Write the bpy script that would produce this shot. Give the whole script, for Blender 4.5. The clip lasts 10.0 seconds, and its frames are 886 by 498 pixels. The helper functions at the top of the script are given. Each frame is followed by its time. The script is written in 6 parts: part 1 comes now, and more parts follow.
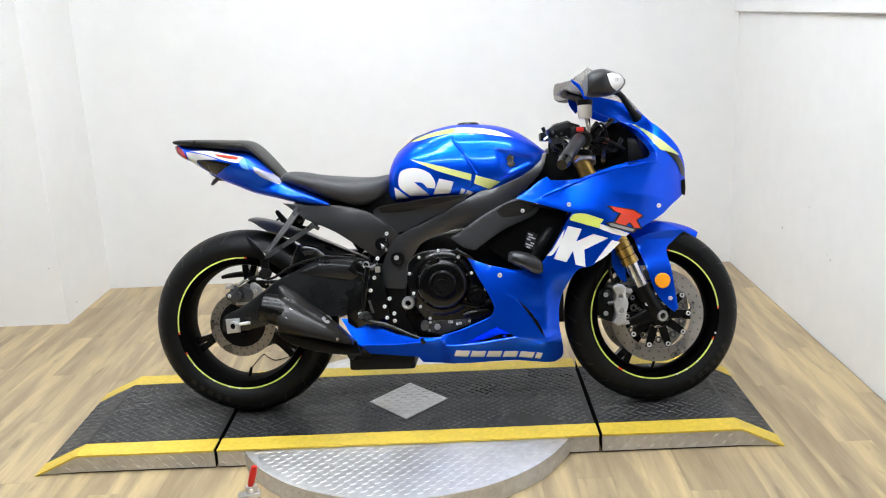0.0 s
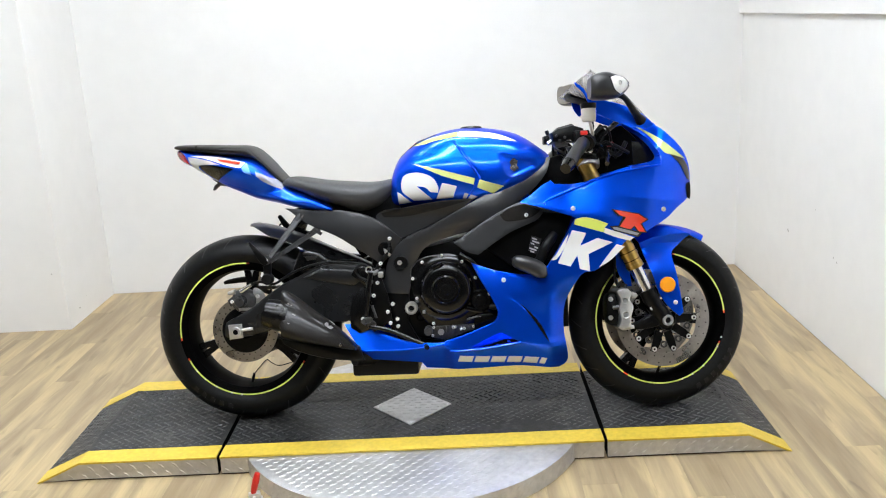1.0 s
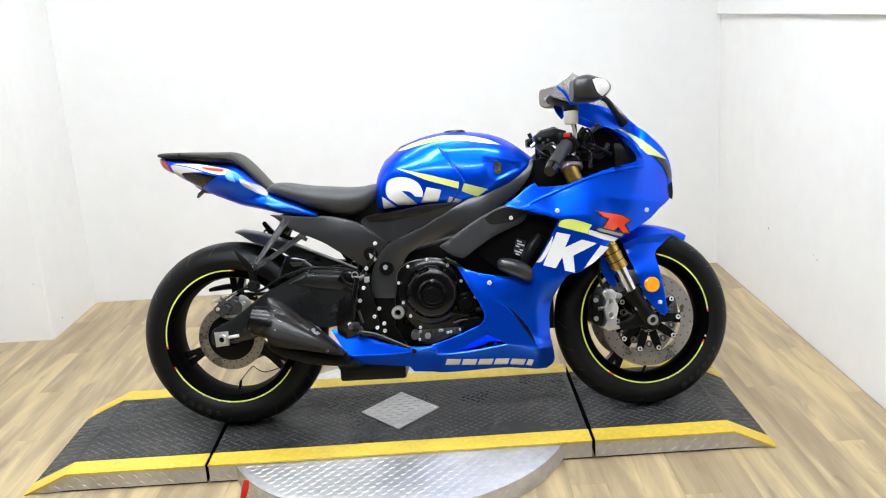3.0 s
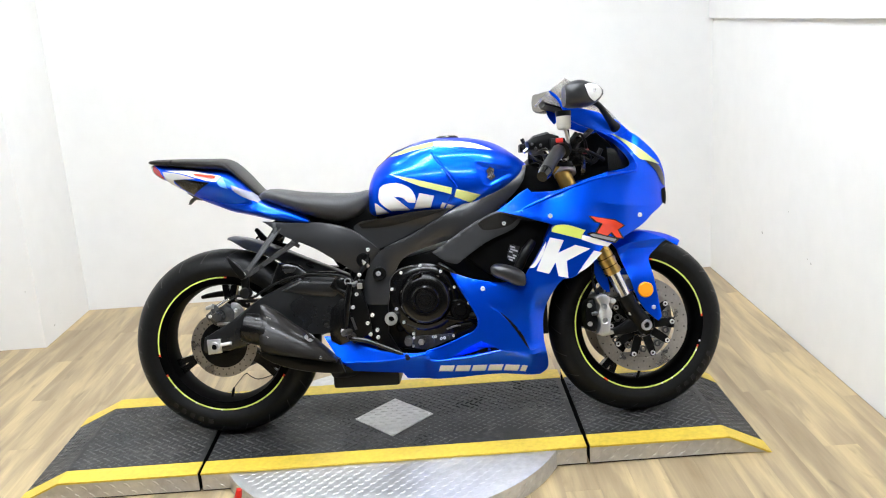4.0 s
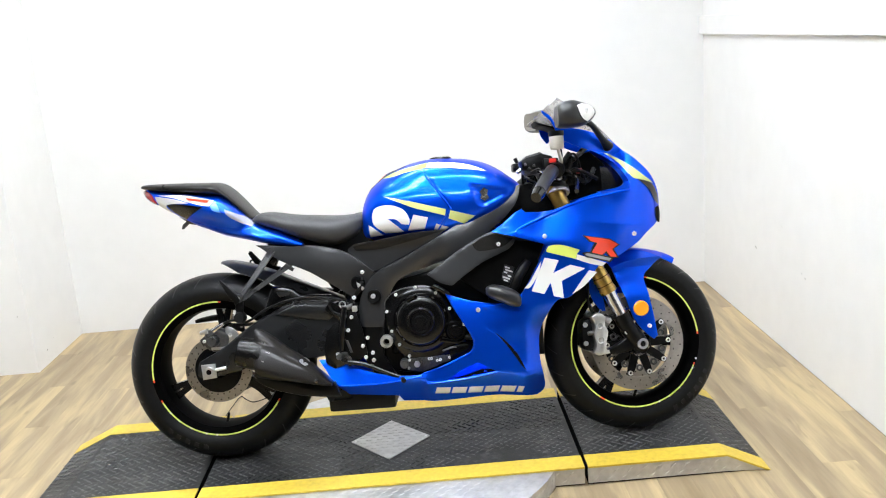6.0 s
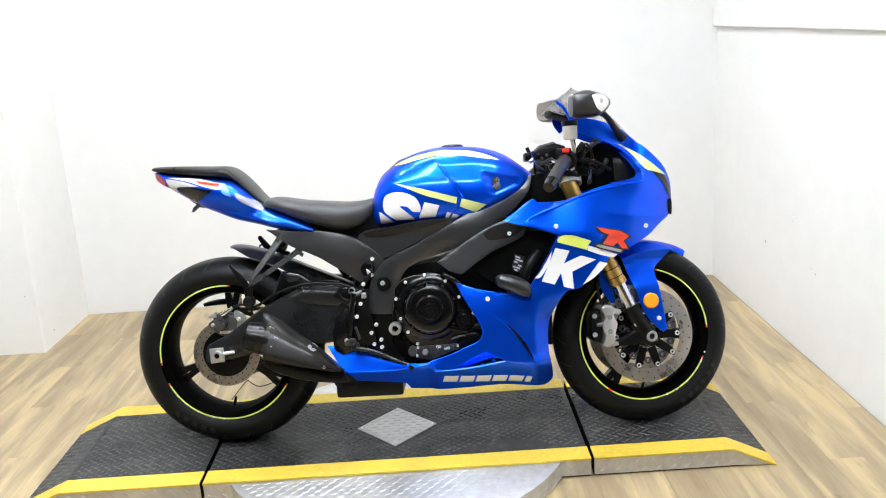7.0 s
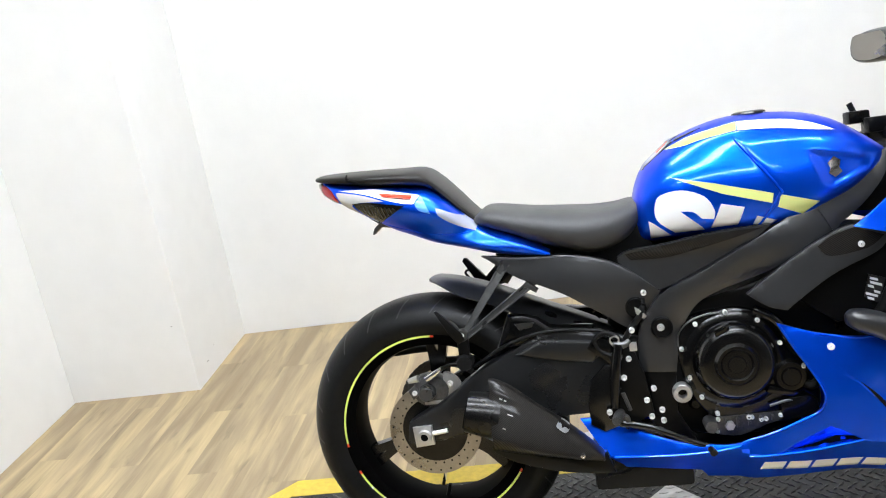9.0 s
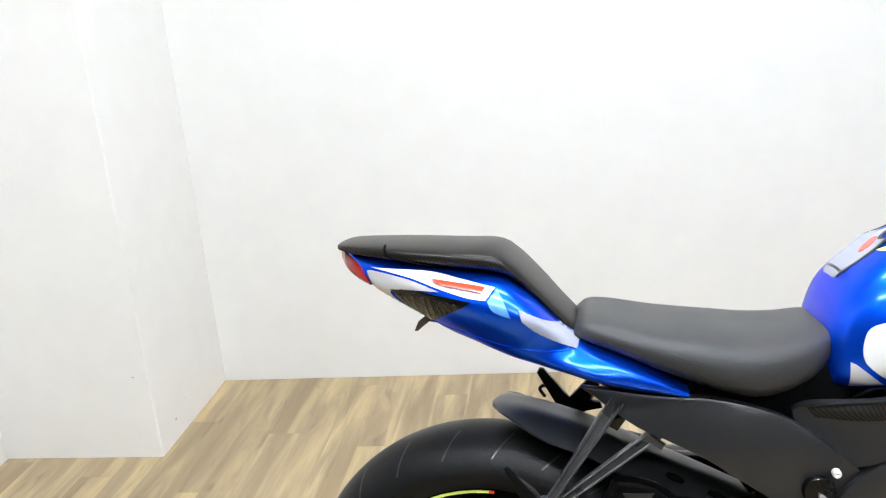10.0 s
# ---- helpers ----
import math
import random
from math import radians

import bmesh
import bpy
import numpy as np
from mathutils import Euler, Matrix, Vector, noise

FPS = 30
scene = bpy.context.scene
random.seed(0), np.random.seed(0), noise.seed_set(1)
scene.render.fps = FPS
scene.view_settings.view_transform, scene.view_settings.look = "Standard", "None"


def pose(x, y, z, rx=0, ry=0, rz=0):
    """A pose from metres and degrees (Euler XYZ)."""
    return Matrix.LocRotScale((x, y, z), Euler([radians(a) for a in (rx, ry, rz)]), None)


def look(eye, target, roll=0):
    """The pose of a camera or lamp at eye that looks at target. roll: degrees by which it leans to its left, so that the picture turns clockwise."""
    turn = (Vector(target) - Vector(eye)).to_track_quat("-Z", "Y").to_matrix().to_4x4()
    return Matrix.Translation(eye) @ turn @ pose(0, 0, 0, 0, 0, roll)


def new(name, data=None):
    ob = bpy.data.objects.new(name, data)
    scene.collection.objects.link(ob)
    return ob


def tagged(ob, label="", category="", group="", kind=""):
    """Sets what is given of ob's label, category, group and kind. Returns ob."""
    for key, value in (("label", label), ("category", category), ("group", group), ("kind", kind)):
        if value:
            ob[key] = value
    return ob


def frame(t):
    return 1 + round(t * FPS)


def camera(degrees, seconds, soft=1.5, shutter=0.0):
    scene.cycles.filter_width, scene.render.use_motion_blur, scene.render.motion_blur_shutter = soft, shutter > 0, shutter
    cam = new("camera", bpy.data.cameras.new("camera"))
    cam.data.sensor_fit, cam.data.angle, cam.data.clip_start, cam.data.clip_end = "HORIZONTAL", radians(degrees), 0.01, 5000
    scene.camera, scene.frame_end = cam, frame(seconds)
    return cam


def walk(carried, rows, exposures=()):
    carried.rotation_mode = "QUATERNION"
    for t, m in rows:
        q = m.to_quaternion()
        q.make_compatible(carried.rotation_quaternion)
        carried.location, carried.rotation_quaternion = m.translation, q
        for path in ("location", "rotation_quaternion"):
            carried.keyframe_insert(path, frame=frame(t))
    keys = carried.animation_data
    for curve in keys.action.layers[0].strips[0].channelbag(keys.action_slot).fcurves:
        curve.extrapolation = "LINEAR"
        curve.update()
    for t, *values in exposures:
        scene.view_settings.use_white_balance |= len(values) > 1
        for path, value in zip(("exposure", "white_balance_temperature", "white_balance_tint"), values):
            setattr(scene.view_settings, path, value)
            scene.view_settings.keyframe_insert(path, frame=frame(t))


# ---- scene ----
cam = camera(53.1, 10.0, 1.1)
PATH = [
    (0, (0.0380, -2.8720, 1.3830), (0.0050, -0.9424, 0.8581), -2.80),
    (0.3, (0.0304, -2.8662, 1.3939), (0.0037, -0.9385, 0.8615), -3.12),
    (0.5, (0.0360, -2.8610, 1.3890), (-0.0080, -0.9327, 0.8599), -3.10),
    (0.8, (0.0367, -2.8526, 1.3904), (-0.0057, -0.9251, 0.8585), -3.07),
    (1, (0.0420, -2.8530, 1.3850), (-0.0010, -0.9220, 0.8660), -3.10),
    (1.3, (0.0371, -2.8587, 1.3851), (0.0031, -0.9232, 0.8823), -3.05),
    (1.5, (0.0420, -2.8550, 1.3890), (0.0090, -0.9201, 0.8840), -3.40),
    (1.8, (0.0354, -2.8590, 1.3886), (0.0110, -0.9256, 0.8772), -3.41),
    (2, (0.0410, -2.8540, 1.3950), (0.0180, -0.9210, 0.8823), -3.50),
    (2.3, (0.0288, -2.8615, 1.3881), (0.0196, -0.9272, 0.8797), -3.71),
    (2.5, (0.0390, -2.8540, 1.3930), (0.0280, -0.9209, 0.8800), -3.80),
    (2.7, (0.0287, -2.8602, 1.3930), (0.0222, -0.9282, 0.8759), -3.78),
    (3.8, (0.0301, -2.8570, 1.3946), (0.0360, -0.9229, 0.8855), -3.70),
    (4, (0.0360, -2.8510, 1.3940), (0.0470, -0.9163, 0.8871), -3.90),
    (4.2, (0.0310, -2.8524, 1.4009), (0.0308, -0.9177, 0.8941), -4.34),
    (4.5, (0.0370, -2.8510, 1.4010), (0.0200, -0.9130, 0.9070), -4.00),
    (4.7, (0.0362, -2.8472, 1.4100), (0.0230, -0.9080, 0.9208), -3.97),
    (5, (0.0360, -2.8390, 1.4100), (0.0270, -0.9020, 0.9120), -4.20),
    (5.2, (0.0298, -2.8372, 1.4131), (0.0190, -0.9012, 0.9112), -4.52),
    (5.5, (0.0320, -2.8350, 1.4090), (0.0460, -0.8991, 0.9070), -4.10),
    (5.7, (0.0346, -2.8377, 1.4191), (0.0661, -0.8962, 0.9399), -4.76),
    (6.8, (0.0243, -2.8347, 1.4133), (0.0412, -0.8961, 0.9219), -3.54),
    (7, (0.0130, -2.8280, 1.4180), (0.0310, -0.8929, 0.9130), -3.50),
    (7.2, (0.0071, -2.8111, 1.4097), (-0.0100, -0.8760, 0.9048), -4.24),
    (7.3, (-0.0012, -2.8032, 1.4076), (-0.0105, -0.8728, 0.8848), -4.51),
    (7.5, (-0.0380, -2.7850, 1.4180), (-0.0050, -0.8615, 0.8711), -6.10),
    (7.7, (-0.0627, -2.7368, 1.4133), (-0.0223, -0.8064, 0.8920), -8.29),
    (7.8, (-0.0795, -2.7065, 1.4093), (-0.0266, -0.7792, 0.8774), -8.24),
    (8, (-0.1120, -2.6330, 1.4130), (-0.0640, -0.7193, 0.8338), -8.60),
    (8.2, (-0.1091, -2.5056, 1.3899), (-0.1152, -0.5881, 0.8213), -7.51),
    (8.3, (-0.1235, -2.4381, 1.3899), (-0.1867, -0.5161, 0.8404), -8.21),
    (8.4, (-0.1367, -2.3658, 1.3907), (-0.2859, -0.4430, 0.8609), -9.83),
    (8.5, (-0.1600, -2.2850, 1.4010), (-0.3570, -0.3599, 0.8960), -10.40),
    (8.7, (-0.1947, -2.1276, 1.4041), (-0.4706, -0.2255, 0.8510), -7.95),
    (8.8, (-0.2361, -2.0503, 1.4015), (-0.5270, -0.1535, 0.8380), -8.64),
    (9, (-0.3160, -1.9110, 1.3970), (-0.6119, -0.0205, 0.8152), -9.70),
    (9.2, (-0.3824, -1.7548, 1.3993), (-0.6329, 0.1369, 0.8002), -8.87),
    (9.3, (-0.4189, -1.6916, 1.4041), (-0.6441, 0.1997, 0.7942), -8.38),
    (9.5, (-0.4770, -1.5650, 1.3970), (-0.6870, 0.3232, 0.7719), -6.30),
    (9.7, (-0.5022, -1.4324, 1.3788), (-0.7526, 0.4569, 0.7723), -6.02),
    (9.8, (-0.5106, -1.3630, 1.3843), (-0.7649, 0.5340, 0.8039), -5.85),
    (10, (-0.5350, -1.2330, 1.3820), (-0.8180, 0.6597, 0.8011), -5.10),
]
walk(cam, [(t, look(eye, target, roll)) for t, eye, target, roll in PATH],
     [(0.0, 0.0), (2.5, 0.12), (4.5, 0.24), (5.5, 0.26), (7.0, 0.28), (7.5, 0.24), (8.5, 0.14), (9.0, 0.20), (9.5, 0.17), (10.0, 0.13)])

# ---- light ----
world = bpy.data.worlds.new("world")
scene.world = world
world.use_nodes = True
world.node_tree.nodes["Background"].inputs[0].default_value = (0.9, 0.95, 1.0, 1)
world.node_tree.nodes["Background"].inputs[1].default_value = 0.02
LAMP = 32.5


# ---- materials ----
def principled(name, color, rough=0.5, metal=0.0, **more):
    m = bpy.data.materials.new(name)
    m.use_nodes = True
    b = m.node_tree.nodes["Principled BSDF"]
    b.inputs["Base Color"].default_value = (*color, 1)
    b.inputs["Roughness"].default_value = rough
    b.inputs["Metallic"].default_value = metal
    for key, value in more.items():
        b.inputs[key.replace("_", " ")].default_value = value
    return m


def nodes_of(m):
    return m.node_tree.nodes, m.node_tree.links, m.node_tree.nodes["Principled BSDF"]


def add_noise(m, scale, amount, bump=0.0, bump_scale=None, rough=0.0, stretch=(1, 1, 1)):
    """Two scales of tone variation, with fine relief and uneven gloss."""
    n, l, b = nodes_of(m)
    base = tuple(b.inputs["Base Color"].default_value)
    tc = n.new("ShaderNodeTexCoord")
    mp = n.new("ShaderNodeMapping")
    mp.inputs["Scale"].default_value = stretch
    l.new(tc.outputs["Object"], mp.inputs[0])
    big, small = n.new("ShaderNodeTexNoise"), n.new("ShaderNodeTexNoise")
    big.inputs["Scale"].default_value, small.inputs["Scale"].default_value = scale, scale * 9
    big.inputs["Detail"].default_value = small.inputs["Detail"].default_value = 5
    for t in (big, small):
        l.new(mp.outputs[0], t.inputs["Vector"])
    add = n.new("ShaderNodeMath")
    add.operation = "ADD"
    l.new(big.outputs[0], add.inputs[0]), l.new(small.outputs[0], add.inputs[1])
    ramp = n.new("ShaderNodeMapRange")
    ramp.inputs["From Min"].default_value, ramp.inputs["From Max"].default_value = 0.6, 1.4
    ramp.inputs["To Min"].default_value, ramp.inputs["To Max"].default_value = 1 - amount, 1 + amount
    l.new(add.outputs[0], ramp.inputs["Value"])
    mix = n.new("ShaderNodeVectorMath")
    mix.operation = "SCALE"
    mix.inputs[0].default_value = base[:3]
    l.new(ramp.outputs[0], mix.inputs["Scale"])
    l.new(mix.outputs[0], b.inputs["Base Color"])
    if rough:
        rr = n.new("ShaderNodeMapRange")
        r0 = b.inputs["Roughness"].default_value
        rr.inputs["From Min"].default_value, rr.inputs["From Max"].default_value = 0.3, 0.7
        rr.inputs["To Min"].default_value, rr.inputs["To Max"].default_value = max(0.02, r0 - rough), r0 + rough
        l.new(big.outputs[0], rr.inputs["Value"])
        l.new(rr.outputs[0], b.inputs["Roughness"])
    if bump:
        fine = n.new("ShaderNodeTexNoise")
        fine.inputs["Scale"].default_value = bump_scale or scale * 20
        fine.inputs["Detail"].default_value = 4
        l.new(mp.outputs[0], fine.inputs["Vector"])
        bp = n.new("ShaderNodeBump")
        bp.inputs["Strength"].default_value, bp.inputs["Distance"].default_value = bump, 0.002
        l.new(fine.outputs[0], bp.inputs["Height"])
        l.new(bp.outputs[0], b.inputs["Normal"])
    return m


def carbon_weave(name):
    """Twill-woven carbon fibre under clear lacquer."""
    m = principled(name, (0.03, 0.03, 0.03), 0.42, 0.0, Specular_IOR_Level=0.10, Coat_Weight=0.22, Coat_Roughness=0.12)
    n, l, b = nodes_of(m)
    tc = n.new("ShaderNodeTexCoord")
    w = n.new("ShaderNodeTexWave")
    w.wave_type, w.bands_direction = "BANDS", "DIAGONAL"
    w.inputs["Scale"].default_value = 120
    w.inputs["Distortion"].default_value = 0.6
    l.new(tc.outputs["Object"], w.inputs["Vector"])
    r = n.new("ShaderNodeValToRGB")
    r.color_ramp.elements[0].position, r.color_ramp.elements[0].color = 0.3, (0.002, 0.002, 0.002, 1)
    r.color_ramp.elements[1].position, r.color_ramp.elements[1].color = 0.75, (0.024, 0.021, 0.018, 1)
    l.new(w.outputs["Fac"], r.inputs[0])
    l.new(r.outputs[0], b.inputs["Base Color"])
    return m


def plank_wood(name):
    """Light oak vinyl planks: warm and grey-brown bands along the plank, ragged dark knots, fine grain."""
    m = principled(name, (0.4, 0.3, 0.18), 0.42)
    n, l, b = nodes_of(m)
    tc, oi = n.new("ShaderNodeTexCoord"), n.new("ShaderNodeObjectInfo")
    comb = n.new("ShaderNodeCombineXYZ")
    mul = n.new("ShaderNodeMath")
    mul.operation, mul.inputs[1].default_value = "MULTIPLY", 37.0
    l.new(oi.outputs["Random"], mul.inputs[0])
    l.new(mul.outputs[0], comb.inputs[0]), l.new(mul.outputs[0], comb.inputs[1])
    off = n.new("ShaderNodeVectorMath")
    off.operation = "ADD"
    l.new(tc.outputs["Object"], off.inputs[0]), l.new(comb.outputs[0], off.inputs[1])

    def noise_of(stretch, scale, detail, distortion):
        mp = n.new("ShaderNodeMapping")
        mp.inputs["Scale"].default_value = stretch
        l.new(off.outputs[0], mp.inputs[0])
        t = n.new("ShaderNodeTexNoise")
        t.inputs["Scale"].default_value, t.inputs["Detail"].default_value, t.inputs["Distortion"].default_value = scale, detail, distortion
        l.new(mp.outputs[0], t.inputs["Vector"])
        return t

    bands = noise_of((11, 1.15, 1), 1.25, 5, 0.6)
    knots = noise_of((16, 3.2, 1), 1.2, 6, 1.2)
    fine = noise_of((60, 3.0, 1), 2.0, 5, 0.3)
    ramp = n.new("ShaderNodeValToRGB")
    e = ramp.color_ramp.elements
    e[0].position, e[0].color = 0.33, (0.295, 0.217, 0.124, 1)
    e[1].position, e[1].color = 0.66, (0.53, 0.407, 0.220, 1)
    for at, c in ((0.45, (0.345, 0.262, 0.158, 1)), (0.54, (0.425, 0.324, 0.184, 1))):
        e.new(at).color = c
    l.new(bands.outputs[0], ramp.inputs[0])
    dark = n.new("ShaderNodeMapRange")
    dark.inputs["From Min"].default_value, dark.inputs["From Max"].default_value = 0.60, 0.74
    dark.inputs["To Min"].default_value, dark.inputs["To Max"].default_value = 1.0, 0.72
    l.new(knots.outputs[0], dark.inputs["Value"])
    tone = n.new("ShaderNodeMapRange")
    tone.inputs["To Min"].default_value, tone.inputs["To Max"].default_value = 0.92, 1.07
    l.new(oi.outputs["Random"], tone.inputs["Value"])
    ft = n.new("ShaderNodeMapRange")
    ft.inputs["From Min"].default_value, ft.inputs["From Max"].default_value = 0.3, 0.7
    ft.inputs["To Min"].default_value, ft.inputs["To Max"].default_value = 0.93, 1.06
    l.new(fine.outputs[0], ft.inputs["Value"])
    gain = dark
    for other in (tone, ft):
        both = n.new("ShaderNodeMath")
        both.operation = "MULTIPLY"
        l.new(gain.outputs[0], both.inputs[0]), l.new(other.outputs[0], both.inputs[1])
        gain = both
    sc = n.new("ShaderNodeVectorMath")
    sc.operation = "SCALE"
    l.new(ramp.outputs[0], sc.inputs[0]), l.new(gain.outputs[0], sc.inputs["Scale"])
    l.new(sc.outputs[0], b.inputs["Base Color"])
    bp = n.new("ShaderNodeBump")
    bp.inputs["Strength"].default_value, bp.inputs["Distance"].default_value = 0.15, 0.001
    l.new(fine.outputs[0], bp.inputs["Height"]), l.new(bp.outputs[0], b.inputs["Normal"])
    return m


def dusty(m, amount):
    """Pale dust in drifts and specks over the base colour."""
    n, l, b = nodes_of(m)
    under = b.inputs["Base Color"].links[0].from_socket
    tc = n.new("ShaderNodeTexCoord")
    drift, speck = n.new("ShaderNodeTexNoise"), n.new("ShaderNodeTexNoise")
    drift.inputs["Scale"].default_value, speck.inputs["Scale"].default_value = 4.5, 55
    drift.inputs["Detail"].default_value = speck.inputs["Detail"].default_value = 6
    drift.inputs["Distortion"].default_value = 0.8
    masks = []
    for t, lo, hi in ((drift, 0.47, 0.72), (speck, 0.45, 0.75)):
        l.new(tc.outputs["Object"], t.inputs["Vector"])
        r = n.new("ShaderNodeMapRange")
        r.inputs["From Min"].default_value, r.inputs["From Max"].default_value = lo, hi
        r.inputs["To Max"].default_value = 1.0 if t is speck else amount
        l.new(t.outputs[0], r.inputs["Value"])
        masks.append(r)
    mul = n.new("ShaderNodeMath")
    mul.operation = "MULTIPLY"
    l.new(masks[0].outputs[0], mul.inputs[0]), l.new(masks[1].outputs[0], mul.inputs[1])
    mix = n.new("ShaderNodeMix")
    mix.data_type = "RGBA"
    l.new(mul.outputs[0], mix.inputs["Factor"])
    l.new(under, mix.inputs["A"])
    mix.inputs["B"].default_value = (0.19, 0.185, 0.175, 1)
    l.new(mix.outputs["Result"], b.inputs["Base Color"])
    return m


WALL = add_noise(principled("wall_paint", (0.80, 0.79, 0.77), 0.6), 1.2, 0.03, 0.25, 160)
CEIL = add_noise(principled("ceiling_paint", (0.72, 0.72, 0.71), 0.8), 2, 0.04, 0.3, 90)
# For unseen walls, darkened so the bike's black sides reflect little light
DARKSURROUND = add_noise(principled("unseen_dark_surround", (0.06, 0.06, 0.065), 0.7), 1.5, 0.1, 0.2, 120)
PLANK = plank_wood("oak_planks")
SUBFLOOR = principled("plank_joint", (0.10, 0.075, 0.045), 0.8)
BLUE = principled("blue_metallic_paint", (0.0012, 0.085, 0.86), 0.31, 0.80, Coat_Weight=0.44, Coat_Roughness=0.04, Specular_Tint=(0.0, 0.22, 1.0, 1))
BLUE = add_noise(BLUE, 3, 0.05, 0.0, rough=0.03)
WHITE = principled("white_vinyl", (0.82, 0.83, 0.84), 0.25, Coat_Weight=0.6, Coat_Roughness=0.05)
PALELIME = principled("pale_lime_vinyl", (0.64, 0.72, 0.26), 0.3, Coat_Weight=0.6, Coat_Roughness=0.05)
LIME = principled("lime_vinyl", (0.68, 0.80, 0.16), 0.3, Coat_Weight=0.6, Coat_Roughness=0.05)
RED = principled("red_vinyl", (0.80, 0.045, 0.01), 0.3, Coat_Weight=0.6, Coat_Roughness=0.05)
GREYLINE = principled("grey_vinyl", (0.30, 0.31, 0.33), 0.3, Coat_Weight=0.5)
BLACKLINE = principled("black_vinyl", (0.006, 0.006, 0.007), 0.3)
MATTE = add_noise(principled("matte_black_frame", (0.0165, 0.0170, 0.0182), 0.33, Specular_IOR_Level=0.60), 6, 0.15, 0.08, 900, rough=0.06)
SPAR = add_noise(principled("satin_black_spar", (0.0160, 0.0166, 0.0182), 0.34, Specular_IOR_Level=0.6, Coat_Weight=0.55, Coat_Roughness=0.24), 6, 0.15, 0.06, 900, rough=0.06)
PLASTIC = add_noise(principled("black_plastic", (0.002, 0.002, 0.002), 0.34, Specular_IOR_Level=0.22), 8, 0.2, 0.2, 600, rough=0.08)
# Black plastic with the shade of deep interiors put into its colour
VOID = add_noise(principled("shaded_black_plastic", (0.0022, 0.0022, 0.0022), 0.55, Specular_IOR_Level=0.07), 14, 0.4, 0.2, 160)
SATIN = add_noise(principled("satin_black_casting", (0.0085, 0.0087, 0.0092), 0.29, Specular_IOR_Level=0.55), 9, 0.2, 0.1, 500, rough=0.07)
GLOSSBLACK = add_noise(principled("gloss_black_metal", (0.0025, 0.0025, 0.0025), 0.2, 0.0, Specular_IOR_Level=0.5), 10, 0.2, rough=0.06)
RIMBLACK = add_noise(principled("satin_black_wheel", (0.0012, 0.0012, 0.0012), 0.5, Specular_IOR_Level=0.02), 10, 0.2)
RUBBER = add_noise(principled("tyre_rubber", (0.0062, 0.0062, 0.0062), 0.42, Specular_IOR_Level=0.16), 9, 0.3, 0.25, 300, rough=0.08)
VINYL = add_noise(principled("seat_vinyl", (0.033, 0.033, 0.034), 0.44, Specular_IOR_Level=0.45), 8, 0.12, 0.35, 700, rough=0.05)
STRUT = add_noise(principled("satin_dark_alloy", (0.09, 0.09, 0.09), 0.30, 0.7), 20, 0.2, rough=0.08)
PALEGREY = principled("pale_grey_vinyl", (0.30, 0.32, 0.40), 0.35, Coat_Weight=0.5)
ICEBLUE = principled("pale_blue_vinyl", (0.10, 0.34, 0.86), 0.3, 0.2, Coat_Weight=0.6)
CARBON = carbon_weave("carbon_fibre")
STEEL = add_noise(principled("brake_steel", (0.51, 0.485, 0.45), 0.32, 1.0), 14, 0.15, rough=0.1)
ALU = add_noise(principled("cast_aluminium", (0.66, 0.66, 0.66), 0.38, 0.9), 18, 0.12, 0.2, 300, rough=0.08)
CASTGREY = add_noise(principled("dark_cast_alloy", (0.11, 0.11, 0.11), 0.38, 0.75), 25, 0.4, 0.35, 200, rough=0.1)
DARKSTEEL = add_noise(principled("burnt_dark_steel", (0.020, 0.0195, 0.019), 0.30, 0.7), 9, 0.25, rough=0.1)
SILVER = principled("silver_vinyl", (0.62, 0.62, 0.63), 0.3, 0.2, Coat_Weight=0.6)
SCUFF = principled("grey_scuff", (0.42, 0.40, 0.37), 0.8)
CHROME = principled("polished_steel", (0.75, 0.75, 0.76), 0.15, 1.0)
BOLT = principled("bolt_steel", (0.90, 0.90, 0.89), 0.35, 0.4)
GOLD = add_noise(principled("gold_anodised", (0.55, 0.36, 0.10), 0.3, 0.9), 12, 0.1, rough=0.06)
AMBER = principled("amber_reflector", (0.95, 0.36, 0.01), 0.25, Coat_Weight=0.8)
REDLENS = principled("red_lens", (0.35, 0.01, 0.01), 0.15, Coat_Weight=1.0)
CLEARLENS = add_noise(principled("clear_lens", (0.88, 0.87, 0.85), 0.12, Transmission_Weight=0.15, Coat_Weight=1.0), 40, 0.12, 0.3, 250)
SMOKE = principled("smoked_screen", (0.74, 0.72, 0.70), 0.04, Transmission_Weight=0.85, IOR=1.2)
MIRROR = principled("mirror_glass", (0.32, 0.30, 0.28), 0.03, 1.0)
WHITEPLASTIC = principled("milky_plastic", (0.60, 0.56, 0.49), 0.35, Transmission_Weight=0.2)
MAT = dusty(add_noise(principled("rubber_mat", (0.015, 0.015, 0.0155), 0.42, Specular_IOR_Level=0.4), 3, 0.55, 0.3, 200, rough=0.12), 0.55)
# Lugs lighter than the mat: glints on the chevrons put into the colour
LUGS = dusty(add_noise(principled("glint_rubber_lugs", (0.055, 0.055, 0.0555), 0.32, Specular_IOR_Level=0.55), 5, 0.5, 0.2, 200, rough=0.12), 0.5)
TREAD = add_noise(principled("tread_plate", (0.60, 0.59, 0.58), 0.5, 0.8), 5, 0.2, 0.15, 220, rough=0.12)
YELLOW = add_noise(principled("yellow_edge_paint", (0.66, 0.475, 0.055), 0.5), 7, 0.2, 0.2, 200, rough=0.08)
# Near-black: shade painted into gaps, holes and vents; also for dark seals
GAPBLACK = principled("black_gap", (0.003, 0.003, 0.003), 0.8, Specular_IOR_Level=0.05)
